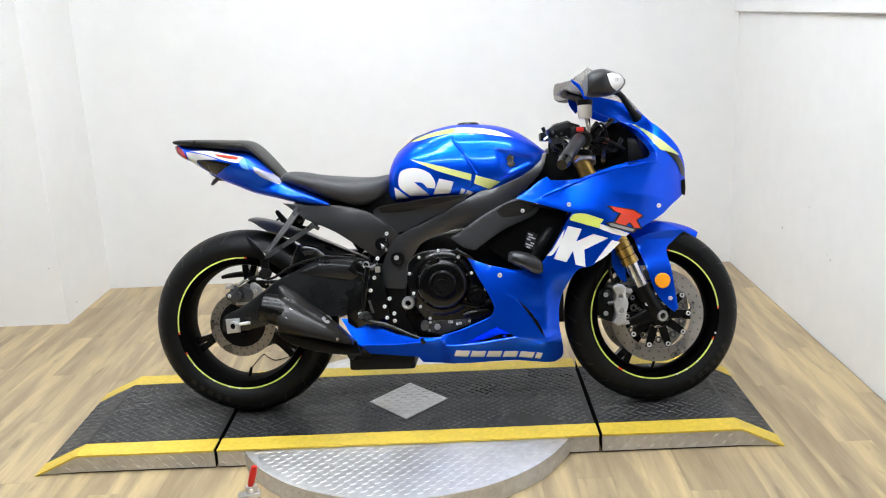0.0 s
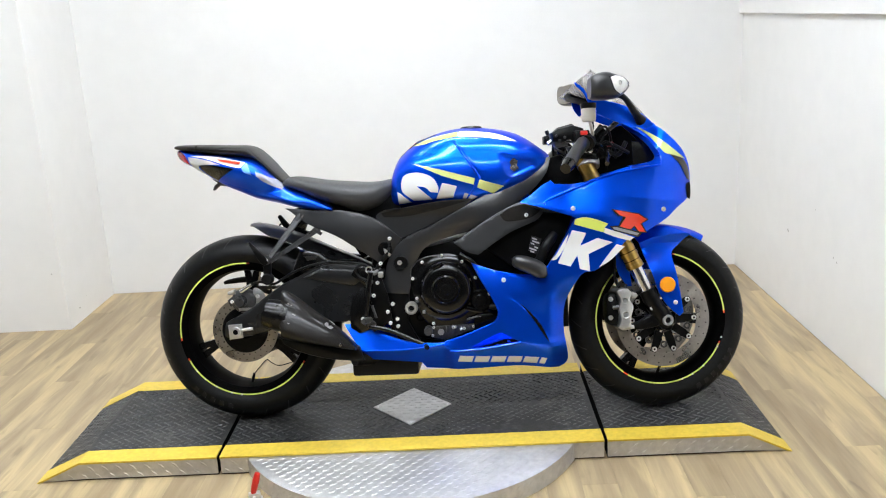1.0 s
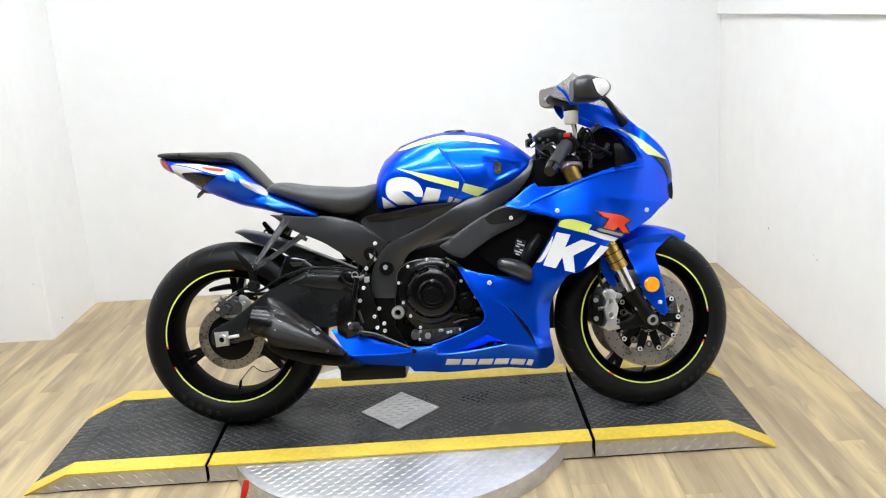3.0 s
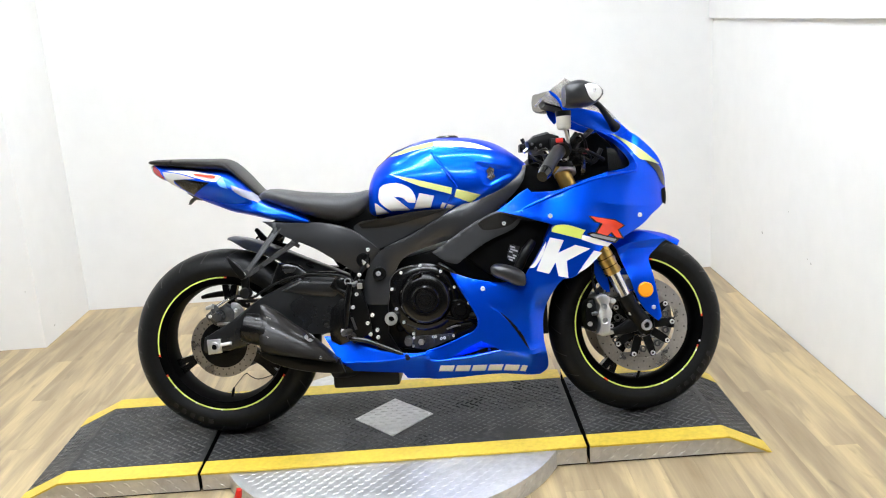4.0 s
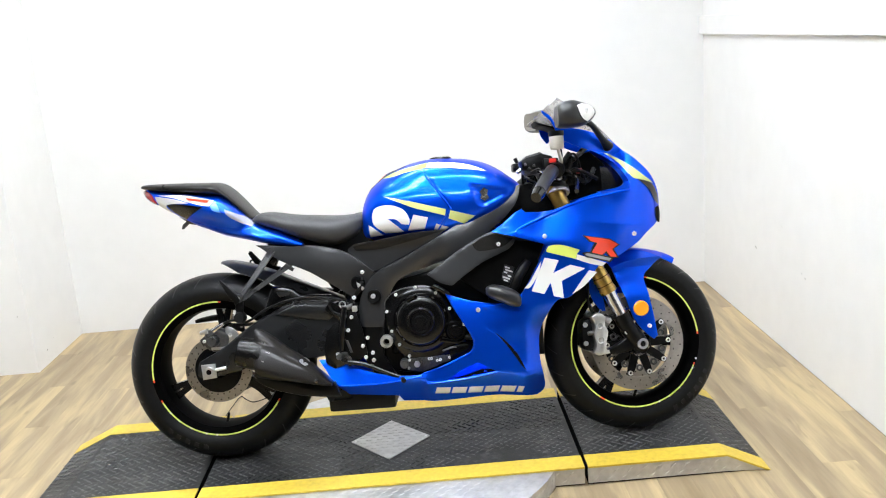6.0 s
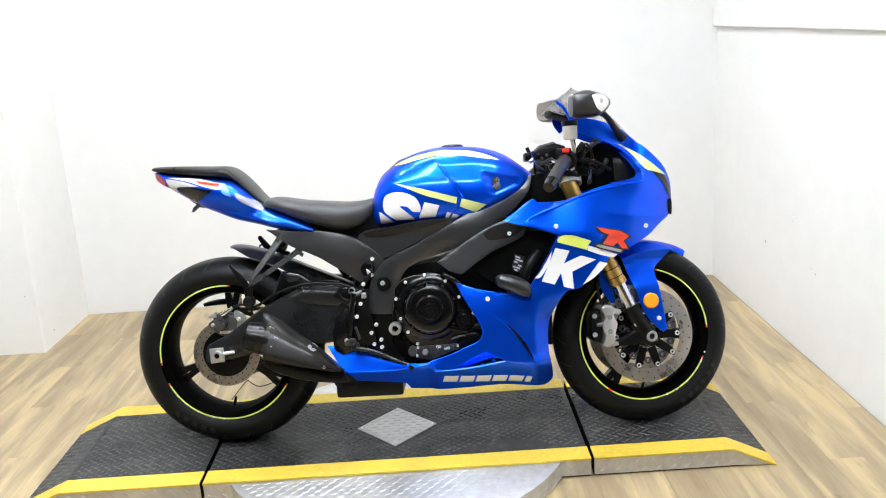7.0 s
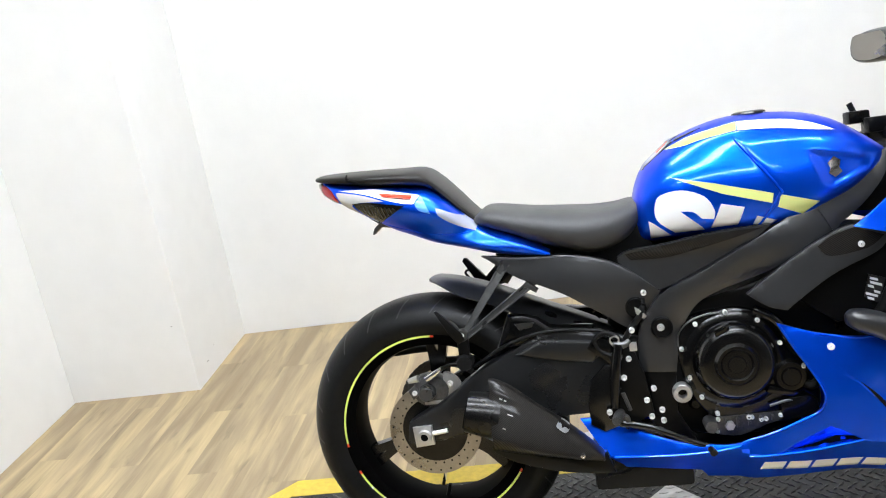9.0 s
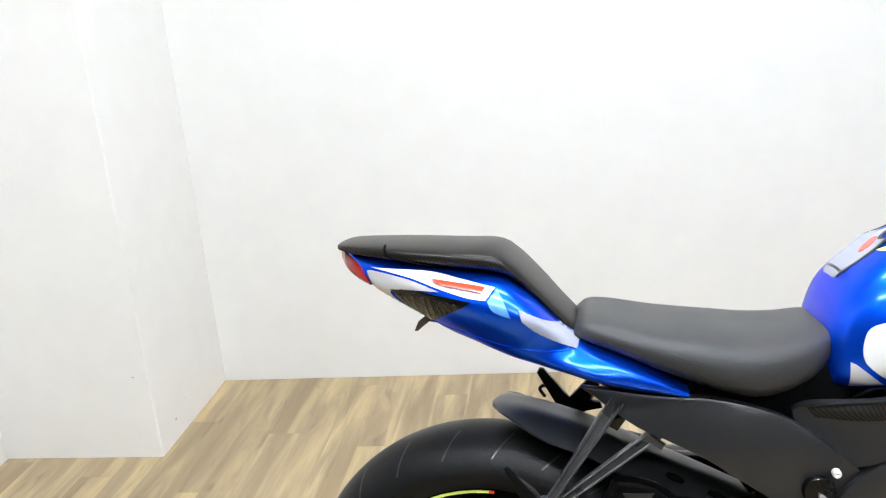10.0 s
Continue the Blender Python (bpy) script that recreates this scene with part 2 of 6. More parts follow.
REDDULL = principled("dull_red_plastic", (0.22, 0.02, 0.02), 0.5)
REDGRIP = principled("red_rubber_grip", (0.62, 0.02, 0.012), 0.4)
GLOW = bpy.data.materials.new("lit_diffuser")
GLOW.use_nodes = True
_b = GLOW.node_tree.nodes["Principled BSDF"]
_b.inputs["Base Color"].default_value = (0.9, 0.9, 0.9, 1)
_b.inputs["Emission Color"].default_value = (0.905, 0.97, 1.05, 1)
_b.inputs["Emission Strength"].default_value = LAMP


# ---- building helpers ----
def part(name, bm, material, parent=None, label="", smooth=40):
    bmesh.ops.recalc_face_normals(bm, faces=bm.faces)
    me = bpy.data.meshes.new(name)
    bm.to_mesh(me)
    bm.free()
    me.materials.append(material)
    if smooth:
        for p in me.polygons:
            p.use_smooth = True
        me.set_sharp_from_angle(angle=radians(smooth))
    ob = new(name, me)
    if parent is not None:
        ob.parent = parent
    if label:
        ob["label"] = label
    return ob


def box_bm(x0, x1, y0, y1, z0, z1, bevel=0.0, bm=None):
    bm = bm or bmesh.new()
    made = bmesh.ops.create_cube(bm, size=1)
    vs = made["verts"]
    for v in vs:
        v.co = Vector(((x0 + x1) / 2 + v.co.x * (x1 - x0), (y0 + y1) / 2 + v.co.y * (y1 - y0), (z0 + z1) / 2 + v.co.z * (z1 - z0)))
    if bevel:
        edges = list({e for v in vs for e in v.link_edges})
        bmesh.ops.bevel(bm, geom=edges, offset=bevel, segments=2, affect="EDGES", profile=0.6)
    return bm


def curve_through(pts, n=5, closed=True):
    """A smooth line through the points; a point with a third value 1 stays a corner."""
    out, k = [], len(pts)
    P = [Vector(p[:2]) for p in pts]
    sharp = [len(p) > 2 for p in pts]
    for i in range(k if closed else k - 1):
        a, b = P[i], P[(i + 1) % k]
        pa = a if (sharp[i] or (not closed and i == 0)) else P[i - 1]
        pb = b if (sharp[(i + 1) % k] or (not closed and i == k - 2)) else P[(i + 2) % k]
        for j in range(n):
            t = j / n
            m0, m1 = (b - pa) * 0.5, (pb - a) * 0.5
            if sharp[i] and sharp[(i + 1) % k]:
                out.append(a.lerp(b, t))
                continue
            h = (2 * t**3 - 3 * t * t + 1) * a + (t**3 - 2 * t * t + t) * m0 + (-2 * t**3 + 3 * t * t) * b + (t**3 - t * t) * m1
            out.append(h)
    if not closed:
        out.append(P[-1])
    return out


def prism(outline, y0, y1, bevel=0.004, n=4, bm=None):
    """An outline in x and z, given depth from y0 to y1, with rounded rims."""
    bm = bm or bmesh.new()
    pts = curve_through(outline, n) if n else [Vector(p[:2]) for p in outline]
    f = bm.faces.new([bm.verts.new((p.x, y0, p.y)) for p in pts])
    r = bmesh.ops.extrude_face_region(bm, geom=[f])
    vs = [g for g in r["geom"] if isinstance(g, bmesh.types.BMVert)]
    for v in vs:
        v.co.y = y1
    if bevel:
        caps = [f] + [g for g in r["geom"] if isinstance(g, bmesh.types.BMFace)]
        edges = list({e for c in caps for e in c.edges})
        bmesh.ops.bevel(bm, geom=edges, offset=bevel, segments=2, affect="EDGES", profile=0.5, clamp_overlap=True)
    return bm


def panel(outline, yfun, thick, side=-1, step=0.022, n=5, roll=0.0, cuts=()):
    """A curved sheet: the outline in x and z laid on the half-breadth yfun(x, z), with thickness inwards."""
    bm = bmesh.new()
    pts = curve_through(outline, n) if n else [Vector(p[:2]) for p in outline]
    bm.faces.new([bm.verts.new((p.x, 0, p.y)) for p in pts])
    xs, zs = [p.x for p in pts], [p.y for p in pts]
    for lo, hi, no in ((min(xs), max(xs), (1, 0, 0)), (min(zs), max(zs), (0, 0, 1))):
        k = int((hi - lo) / step)
        for i in range(1, k + 1):
            at = lo + (hi - lo) * i / (k + 1)
            co = (at, 0, 0) if no[0] else (0, 0, at)
            bmesh.ops.bisect_plane(bm, geom=bm.verts[:] + bm.edges[:] + bm.faces[:], plane_co=co, plane_no=no, dist=1e-6)
    for line in cuts:
        for p, q in zip(line, line[1:]):
            bmesh.ops.bisect_plane(bm, geom=bm.verts[:] + bm.edges[:] + bm.faces[:], plane_co=(p[0], 0, p[1]), plane_no=(q[1] - p[1], 0, p[0] - q[0]), dist=1e-5)
    for v in bm.verts:
        v.co.y = side * yfun(v.co.x, v.co.z)
    if thick:
        r = bmesh.ops.extrude_face_region(bm, geom=bm.faces[:])
        for g in r["geom"]:
            if isinstance(g, bmesh.types.BMVert):
                g.co.y -= side * thick
    if roll:
        bmesh.ops.recalc_face_normals(bm, faces=bm.faces)
        rims = [e for e in bm.edges if len(e.link_faces) == 2 and e.calc_face_angle() > 1.0]
        bmesh.ops.bevel(bm, geom=rims, offset=roll, segments=2, affect="EDGES", profile=0.5, clamp_overlap=True)
    return bm


def loft(stations, ring=40, exps=(2.5, 2.5), steps=6, bump=None, shift=0.0):
    """Rounded sections along x: each (x, half-breadth, bottom z, top z), with smooth flow between them."""
    bm = bmesh.new()
    rows = []
    cols = list(zip(*stations))
    lines = [curve_through(list(zip(cols[0], c)), steps, closed=False) for c in cols[1:]]
    for w, zb, zt in zip(*lines):
        zc, h = (zb.y + zt.y) / 2, (zt.y - zb.y) / 2
        row = []
        fine = []
        for i in range(721):
            a = 2 * math.pi * i / 720
            n = exps[0] if math.sin(a) >= 0 else exps[1]
            c, q = math.cos(a), math.sin(a)
            fine.append((w.y * math.copysign(abs(c) ** (2 / n), c), zc + h * math.copysign(abs(q) ** (2 / n), q)))
        fine = np.array(fine)
        run = np.concatenate(([0], np.cumsum(np.hypot(*np.diff(fine, axis=0).T))))
        for d in np.arange(ring) * run[-1] / ring:
            y, z = float(np.interp(d, run, fine[:, 0])), float(np.interp(d, run, fine[:, 1]))
            if bump:
                y += bump(w.x, z) * max(-1, min(1, y / 0.04))
            row.append(bm.verts.new((w.x, y + shift, z)))
        rows.append(row)
    for a, b in zip(rows, rows[1:]):
        for i in range(ring):
            bm.faces.new((a[i], a[(i + 1) % ring], b[(i + 1) % ring], b[i]))
    bm.faces.new(rows[0]), bm.faces.new(rows[-1][::-1])
    return bm


def half_breadth(stations, exps=(2.5, 2.5), bump=None):
    """The half-breadth of such a lofted body at x, z."""
    cols = list(zip(*stations))
    lines = [curve_through(list(zip(cols[0], c)), 6, closed=False) for c in cols[1:]]
    xs = [p.x for p in lines[0]]
    vals = [[p.y for p in ln] for ln in lines]

    def f(x, z):
        w, zb, zt = (float(np.interp(x, xs, v)) for v in vals)
        zc, h = (zb + zt) / 2, max(1e-4, (zt - zb) / 2)
        u = min(0.999, abs(z - zc) / h)
        n = exps[0] if z >= zc else exps[1]
        return w * (1 - u**n) ** (1 / n) + (bump(x, z) if bump else 0)
    return f


def tube(pts, r, seg=12, n=5, bm=None):
    """A round bar along the points."""
    bm = bm or bmesh.new()
    P = [Vector(p) for p in pts]
    line = []
    if n and len(P) > 2:
        for i in range(len(P) - 1):
            a, b = P[i], P[i + 1]
            pa, pb = P[max(0, i - 1)], P[min(len(P) - 1, i + 2)]
            for j in range(n):
                t = j / n
                m0, m1 = (b - pa) * 0.5, (pb - a) * 0.5
                line.append((2 * t**3 - 3 * t * t + 1) * a + (t**3 - 2 * t * t + t) * m0 + (-2 * t**3 + 3 * t * t) * b + (t**3 - t * t) * m1)
        line.append(P[-1])
    else:
        line = P
    rows = []
    up = Vector((0.13, 0.31, 0.94))
    for i, p in enumerate(line):
        d = (line[min(i + 1, len(line) - 1)] - line[max(i - 1, 0)]).normalized()
        side = d.cross(up).normalized()
        top = side.cross(d).normalized()
        rad = r if not isinstance(r, (tuple, list)) else float(np.interp(i / max(1, len(line) - 1), np.linspace(0, 1, len(r)), r))
        rows.append([bm.verts.new(p + rad * (math.cos(2 * math.pi * k / seg) * side + math.sin(2 * math.pi * k / seg) * top)) for k in range(seg)])
    for a, b in zip(rows, rows[1:]):
        for k in range(seg):
            bm.faces.new((a[k], a[(k + 1) % seg], b[(k + 1) % seg], b[k]))
    bm.faces.new(rows[0]), bm.faces.new(rows[-1][::-1])
    return bm


def lathe(profile, centre, seg=64, bm=None, closed=True, arc=None):
    """A profile of (radius, y) turned about an axis along y."""
    bm = bm or bmesh.new()
    rows = []
    a0, a1 = arc or (0, 2 * math.pi)
    full = arc is None
    k = seg if full else seg + 1
    for i in range(k):
        a = a0 + (a1 - a0) * i / seg
        rows.append([bm.verts.new((centre[0] + r * math.cos(a), centre[1] + y, centre[2] + r * math.sin(a))) for r, y in profile])
    m = len(profile)
    for i in range(seg):
        a, b = rows[i], rows[(i + 1) % k]
        for j in range(m if closed else m - 1):
            bm.faces.new((a[j], a[(j + 1) % m], b[(j + 1) % m], b[j]))
    if not full and closed:
        bm.faces.new(rows[0]), bm.faces.new(rows[-1][::-1])
    if full and not closed:
        for j in (0, m - 1):
            if profile[j][0] > 1e-5:
                bm.faces.new([r[j] for r in rows])
    return bm


def ease(u):
    u = min(1.0, max(0.0, u))
    return u * u * (3 - 2 * u)


def thing(name, label, category, m=None, group="", kind=""):
    ob = new(name)
    ob.empty_display_size = 0.1
    if m is not None:
        ob.matrix_world = m
    return tagged(ob, label, category, group, kind)


# ---- room ----
XL, XR, YB, YF, ZC = -2.395, 1.492, 1.707, -6.2, 3.0
PX, PY = -1.85, 1.145


def structure(name, bm, material, label, category):
    return tagged(part(name, bm, material, smooth=0), label, category, kind="structure")


floor = structure("floor", box_bm(XL - 0.1, XR + 0.1, YF - 0.1, YB + 0.1, -0.12, -0.004), SUBFLOOR, "light oak plank floor with brown knots and narrow joints", "floor")
structure("wall_north", box_bm(XL - 0.1, XR, YB, YB + 0.1, -0.004, ZC), WALL, "plain white painted back wall", "wall")
structure("wall_east", box_bm(XR, XR + 0.1, -1.3, YB + 0.1, -0.004, ZC), WALL, "plain white painted side wall with a ledge", "wall")
# far and south walls are out of view, added dark to deepen reflections
structure("wall_east_far", box_bm(XR, XR + 0.1, YF, -1.3, -0.004, ZC), DARKSURROUND, "unseen dark wall added to keep reflections dark", "wall")
structure("wall_west", box_bm(XL - 0.1, XL, -0.6, YB, -0.004, ZC), WALL, "plain white painted side wall", "wall")
structure("wall_west_far", box_bm(XL - 0.1, XL, YF, -0.6, -0.004, ZC), DARKSURROUND, "unseen dark wall added to keep reflections dark", "wall")
structure("wall_south", box_bm(XL - 0.1, XR + 0.1, YF - 0.1, YF, -0.004, ZC), DARKSURROUND, "unseen dark wall added to keep reflections dark", "wall")
structure("wall_pillar", box_bm(XL, PX, PY, YB, -0.004, ZC, 0.004), WALL, "white boxed-out pillar in the corner with scuffs", "pillar")
structure("ceiling", box_bm(XL - 0.1, XR + 0.1, YF - 0.1, YB + 0.1, ZC, ZC + 0.1), CEIL, "white painted ceiling", "ceiling")
structure("trim", box_bm(XR - 0.022, XR - 0.0005, YF + 0.01, YB - 0.001, 1.296, 1.385, 0.003), WALL, "white board ledge along the side wall", "trim")


def scuff(m, r):
    bm = bmesh.new()
    bm.faces.new([bm.verts.new((r * (0.6 + 0.5 * random.random()) * math.cos(a), 0.5 * r * (0.6 + 0.5 * random.random()) * math.sin(a), 0)) for a in [math.pi * i / 6 for i in range(12)]])
    ob = tagged(part("wall_scuff", bm, SCUFF, smooth=0), "small grey scuff mark on the white wall", "scuff", "wall scuffs")
    ob.matrix_world = m


for sy, sz, sr in ((0.982, 0.364, 0.010), (0.468, 0.360, 0.007), (0.500, 0.371, 0.005), (0.70, 0.52, 0.004)):
    scuff(pose(XR - 0.0006, sy, sz, 90, 30, -90), sr)
scuff(pose(PX + 0.0006, 1.269, 0.068, 90, 0, 90), 0.008)
scuff(pose(PX + 0.0006, 1.36, 0.10, 90, 0, 90), 0.004)
scuff(pose(-1.90, PY - 0.0006, 0.28, 90, 0, 0), 0.005)


def ceiling_light(x, y):
    ob = thing("ceiling_light", "long white ceiling light with a glowing diffuser", "ceiling light", pose(x, y, ZC), "ceiling lights")
    part("frame", box_bm(-0.64, 0.64, -0.19, 0.19, -0.05, -0.001, 0.004), WHITE, ob)
    part("diffuser", box_bm(-0.60, 0.60, -0.15, 0.15, -0.058, -0.0505, 0.002), GLOW, ob)


for lx, ly in ((-1.0, -0.75), (0.2, -0.75), (-1.0, -2.4), (0.2, -2.4), (-0.4, 0.5)):
    ceiling_light(lx, ly)

# ---- turntable with ramps ----
TZ, TY0, TY1 = 0.065, -0.335, 0.295
CX0, CX1, RX0, RX1, KX0, KX1 = -0.753, 0.457, -1.345, 1.042, -1.20, 0.905
DISC = (-0.152, -0.09, 0.567)
turntable = thing("motorcycle_turntable", "low display turntable with black rubber deck and yellow edges", "turntable", pose(0, 0, 0))


def deck_z(x):
    return TZ * min(1, (x - RX0) / (KX0 - RX0), (RX1 - x) / (RX1 - KX1))


def strip(x0, x1, y0, y1, lift, depth, rough_edge=0.0):
    """A sheet that follows the deck and its sloping ends."""
    xs = sorted({x0, x1, *[k for k in (KX0, KX1) if x0 < k < x1], *[x0 + (x1 - x0) * i / 40 for i in range(41)]})
    bm, rows = bmesh.new(), []
    for x in xs:
        e = rough_edge * noise.noise(Vector((x * 30, y0 * 9, 0)))
        z = deck_z(x) + lift
        rows.append([bm.verts.new((x, y0 + e, z)), bm.verts.new((x, y1 + e, z)), bm.verts.new((x, y1 + e, z - depth)), bm.verts.new((x, y0 + e, z - depth))])
    for a, b in zip(rows, rows[1:]):
        for i in range(4):
            bm.faces.new((a[i], a[(i + 1) % 4], b[(i + 1) % 4], b[i]))
    bm.faces.new(rows[0]), bm.faces.new(rows[-1][::-1])
    return bm


def lug(bm, c, u, v, up, long=0.026, wide=0.0075, high=0.0016):
    """One raised lozenge of tread plate."""
    b = [bm.verts.new(c + u * long / 2), bm.verts.new(c + v * wide / 2), bm.verts.new(c - u * long / 2), bm.verts.new(c - v * wide / 2)]
    t = [bm.verts.new(c + up * high + u * long * 0.3), bm.verts.new(c + up * high + v * wide * 0.2), bm.verts.new(c + up * high - u * long * 0.3), bm.verts.new(c + up * high - v * wide * 0.2)]
    bm.faces.new(t)
    for i in range(4):
        bm.faces.new((b[i], b[(i + 1) % 4], t[(i + 1) % 4], t[i]))


def skirt(x0, x1, y, out):
    """An upright tread-plate face under the deck's edge."""
    bm = bmesh.new()
    xs = sorted({x0, x1, *[k for k in (KX0, KX1) if x0 < k < x1]})
    for yy in (y, y - out * 0.004):
        low, top = [bm.verts.new((x, yy, min(0.006, deck_z(x) * 0.4))) for x in xs], [bm.verts.new((x, yy, max(0.001, deck_z(x) - 0.006))) for x in xs]
        for i in range(len(xs) - 1):
            bm.faces.new((low[i], low[i + 1], top[i + 1], top[i]))
    k = int((x1 - x0) / 0.045)
    for i in range(k):
        for j in (0, 1):
            x, z = x0 + 0.02 + 0.045 * i + 0.022 * j, 0.016 + 0.027 * j
            if z + 0.012 < deck_z(x) - 0.006 and x < x1 - 0.012:
                a = radians(-38 if x < -0.15 else 38)
                lug(bm, Vector((x, y + out * 0.0002, z)), Vector((math.cos(a), 0, math.sin(a))), Vector((-math.sin(a), 0, math.cos(a))), Vector((0, out, 0)))
    return bm


def deck_section(name, x0, x1):
    # near-black body puts the shaded gap line in under the skirts
    body = part(name, strip(x0, x1, TY0 + 0.011, TY1 - 0.011, -0.004, 0.0605), GAPBLACK, turntable)
    part("rubber_mat", strip(x0 + 0.002, x1 - 0.002, TY0 + 0.08, TY1 - 0.08, 0.0, 0.003), MAT, body, "black diamond-tread rubber mat, dusty and worn")
    for y0 in (TY0, TY1 - 0.08):
        part("edge_stripe", strip(x0, x1, y0, y0 + 0.08, 0.0012, 0.006, 0.0012), YELLOW, body, "yellow painted edge stripe with scratches")
    for y, out in ((TY0 + 0.006, -1), (TY1 - 0.006, 1)):
        part("skirt", skirt(x0, x1, y, out), TREAD, body, "aluminium tread-plate side", smooth=0)
    # raised chevron tread, worn flat in patches
    bm = bmesh.new()
    i = 0
    x = x0 + 0.012
    while x < x1 - 0.010:
        slope = (deck_z(x + 0.001) - deck_z(x - 0.001)) / 0.002
        along_, up = Vector((1, 0, slope)).normalized(), Vector((-slope, 0, 1)).normalized()
        for j in range(17):
            y = TY0 + 0.094 + j * 0.0277 + (0.0138 if i % 2 else 0)
            if y > TY1 - 0.09 or abs(x + 0.156) + abs(y + 0.024) < 0.15 or min(abs(x - KX0), abs(x - KX1)) < 0.010:
                continue
            worn = noise.noise(Vector((x * 2.2, y * 5, 3)))
            if worn > (0.9 if y > -0.03 else 0.30):
                continue
            a = radians(45 if (i + j) % 2 else -45)
            u, v = along_ * math.cos(a) + Vector((0, math.sin(a), 0)), along_ * -math.sin(a) + Vector((0, math.cos(a), 0))
            lug(bm, Vector((x, y, deck_z(x) + 0.0001)), u, v, up, 0.0255, 0.0096, 0.0026 if y > -0.03 else (0.0019 if worn < 0.0 else 0.0010))
        x += 0.0165
        i += 1
    tagged(part("mat_tread", bm, LUGS, body, smooth=0), kind="stuff")
    return body


deck_section("deck", CX0, CX1)
deck_section("ramp", RX0, CX0 - 0.011)
deck_section("ramp", CX1 + 0.011, RX1)

# round tread plate under the deck
bm = bmesh.new()
bmesh.ops.create_cone(bm, cap_ends=True, segments=96, radius1=DISC[2], radius2=DISC[2], depth=0.058)
for v in bm.verts:
    v.co += Vector((DISC[0], DISC[1], 0.029))
for i in range(-16, 17):
    for j in range(-26, 0):
        x, y = DISC[0] + i * 0.036 + (0.018 if j % 2 else 0), DISC[1] + j * 0.0215
        if y < TY0 - 0.008 and math.hypot(x - DISC[0], y - DISC[1]) < DISC[2] - 0.02:
            a = radians(28)
            lug(bm, Vector((x, y, 0.0581)), Vector((math.cos(a), math.sin(a), 0)), Vector((-math.sin(a), math.cos(a), 0)), Vector((0, 0, 1)), 0.024, 0.006, 0.0010)
for i in range(70):
    a = math.pi + math.pi * i / 70
    for j in (0, 1):
        aa = a + j * 0.022
        n_ = Vector((math.cos(aa), math.sin(aa), 0))
        t_ = Vector((-math.sin(aa), math.cos(aa), 0))
        u_ = (t_ * 0.75 + Vector((0, 0, 0.66))).normalized()
        lug(bm, Vector((DISC[0], DISC[1], 0.016 + 0.025 * j)) + n_ * (DISC[2] + 0.0002), u_, n_.cross(u_), n_, 0.022, 0.007, 0.0015)
part("round_plate", bm, TREAD, turntable, "round aluminium tread plate, scuffed", smooth=30)

# tread-plate diamond let into the mat
bm = bmesh.new()
D = [Vector((-0.292, -0.024, 0)), Vector((-0.157, -0.172, 0)), Vector((-0.020, -0.024, 0)), Vector((-0.157, 0.124, 0))]
for z in (TZ + 0.0035, TZ + 0.0008):
    bm.faces.new([bm.verts.new((p.x, p.y, z)) for p in D])
bm.verts.ensure_lookup_table()
for i in range(4):
    bm.faces.new((bm.verts[i], bm.verts[(i + 1) % 4], bm.verts[4 + (i + 1) % 4], bm.verts[4 + i]))
for i in range(-4, 5):
    for j in range(-6, 7):
        x, y = -0.156 + i * 0.038 + (0.019 if j % 2 else 0), -0.024 + j * 0.021
        if abs(x + 0.156) / 0.136 + abs(y + 0.024) / 0.148 < 0.88:
            lug(bm, Vector((x, y, TZ + 0.0036)), Vector((1, 0, 0)), Vector((0, 1, 0)), Vector((0, 0, 1)), 0.027, 0.007, 0.0016)
diamond = part("diamond_plate", bm, TREAD, turntable, "diamond of bright tread plate", smooth=0)
for bx, by in ((-0.276, -0.024), (-0.036, -0.024)):
    part("rivet", lathe([(0.0, -0.0012), (0.004, -0.001), (0.005, 0.0)], (0, 0, 0), 12, closed=False), BOLT, diamond).matrix_local = pose(bx, by, TZ + 0.0036, -90)

# thin cord on the floor behind the deck
cord = tube([(-0.83, 0.42, 0.003), (-0.818, 0.54, 0.003), (-0.803, 0.63, 0.003), (-0.775, 0.595, 0.003), (-0.735, 0.560, 0.003), (-0.68, 0.60, 0.003), (-0.60, 0.68, 0.003)], 0.0018, 8)
tagged(part("floor_cord", cord, RUBBER), "thin black cord lying on the oak floor", "cord")

# lock lever beside the round plate
lever = thing("lock_lever", "steel toggle clamp with a red rubber handle", "clamp", pose(-0.618, -0.512, 0, 0, 0, 20))
base = part("clamp_base", box_bm(-0.03, 0.035, -0.016, 0.016, 0.0, 0.014, 0.003), ALU, lever)
part("bracket", box_bm(-0.006, 0.028, -0.01, 0.01, 0.0142, 0.036, 0.003), ALU, lever)
part("pivot_pin", tube([(0.008, -0.019, 0.026), (0.008, 0.019, 0.026)], 0.005), BOLT, lever)
part("handle", tube([(0.008, 0, 0.034), (0.012, 0, 0.05), (0.02, 0, 0.075), (0.026, 0, 0.096)], [0.007, 0.0095, 0.0105, 0.008]), REDGRIP, lever, "red rubber grip")

# ---- motorcycle ----
BIKE = pose(0, -0.065, TZ + 0.0015, 0, 0, -2.1) @ pose(0, 0, 0, -10)
bike = thing("motorcycle", "glossy blue sport motorcycle with white graphics, leaning slightly", "motorcycle", BIKE)
RW, FW = (-0.695, 0.0, 0.3135), (0.692, 0.0, 0.3015)


TYREMARK = principled("scuffed_rubber", (0.008, 0.008, 0.0085), 0.5, Specular_IOR_Level=0.3)


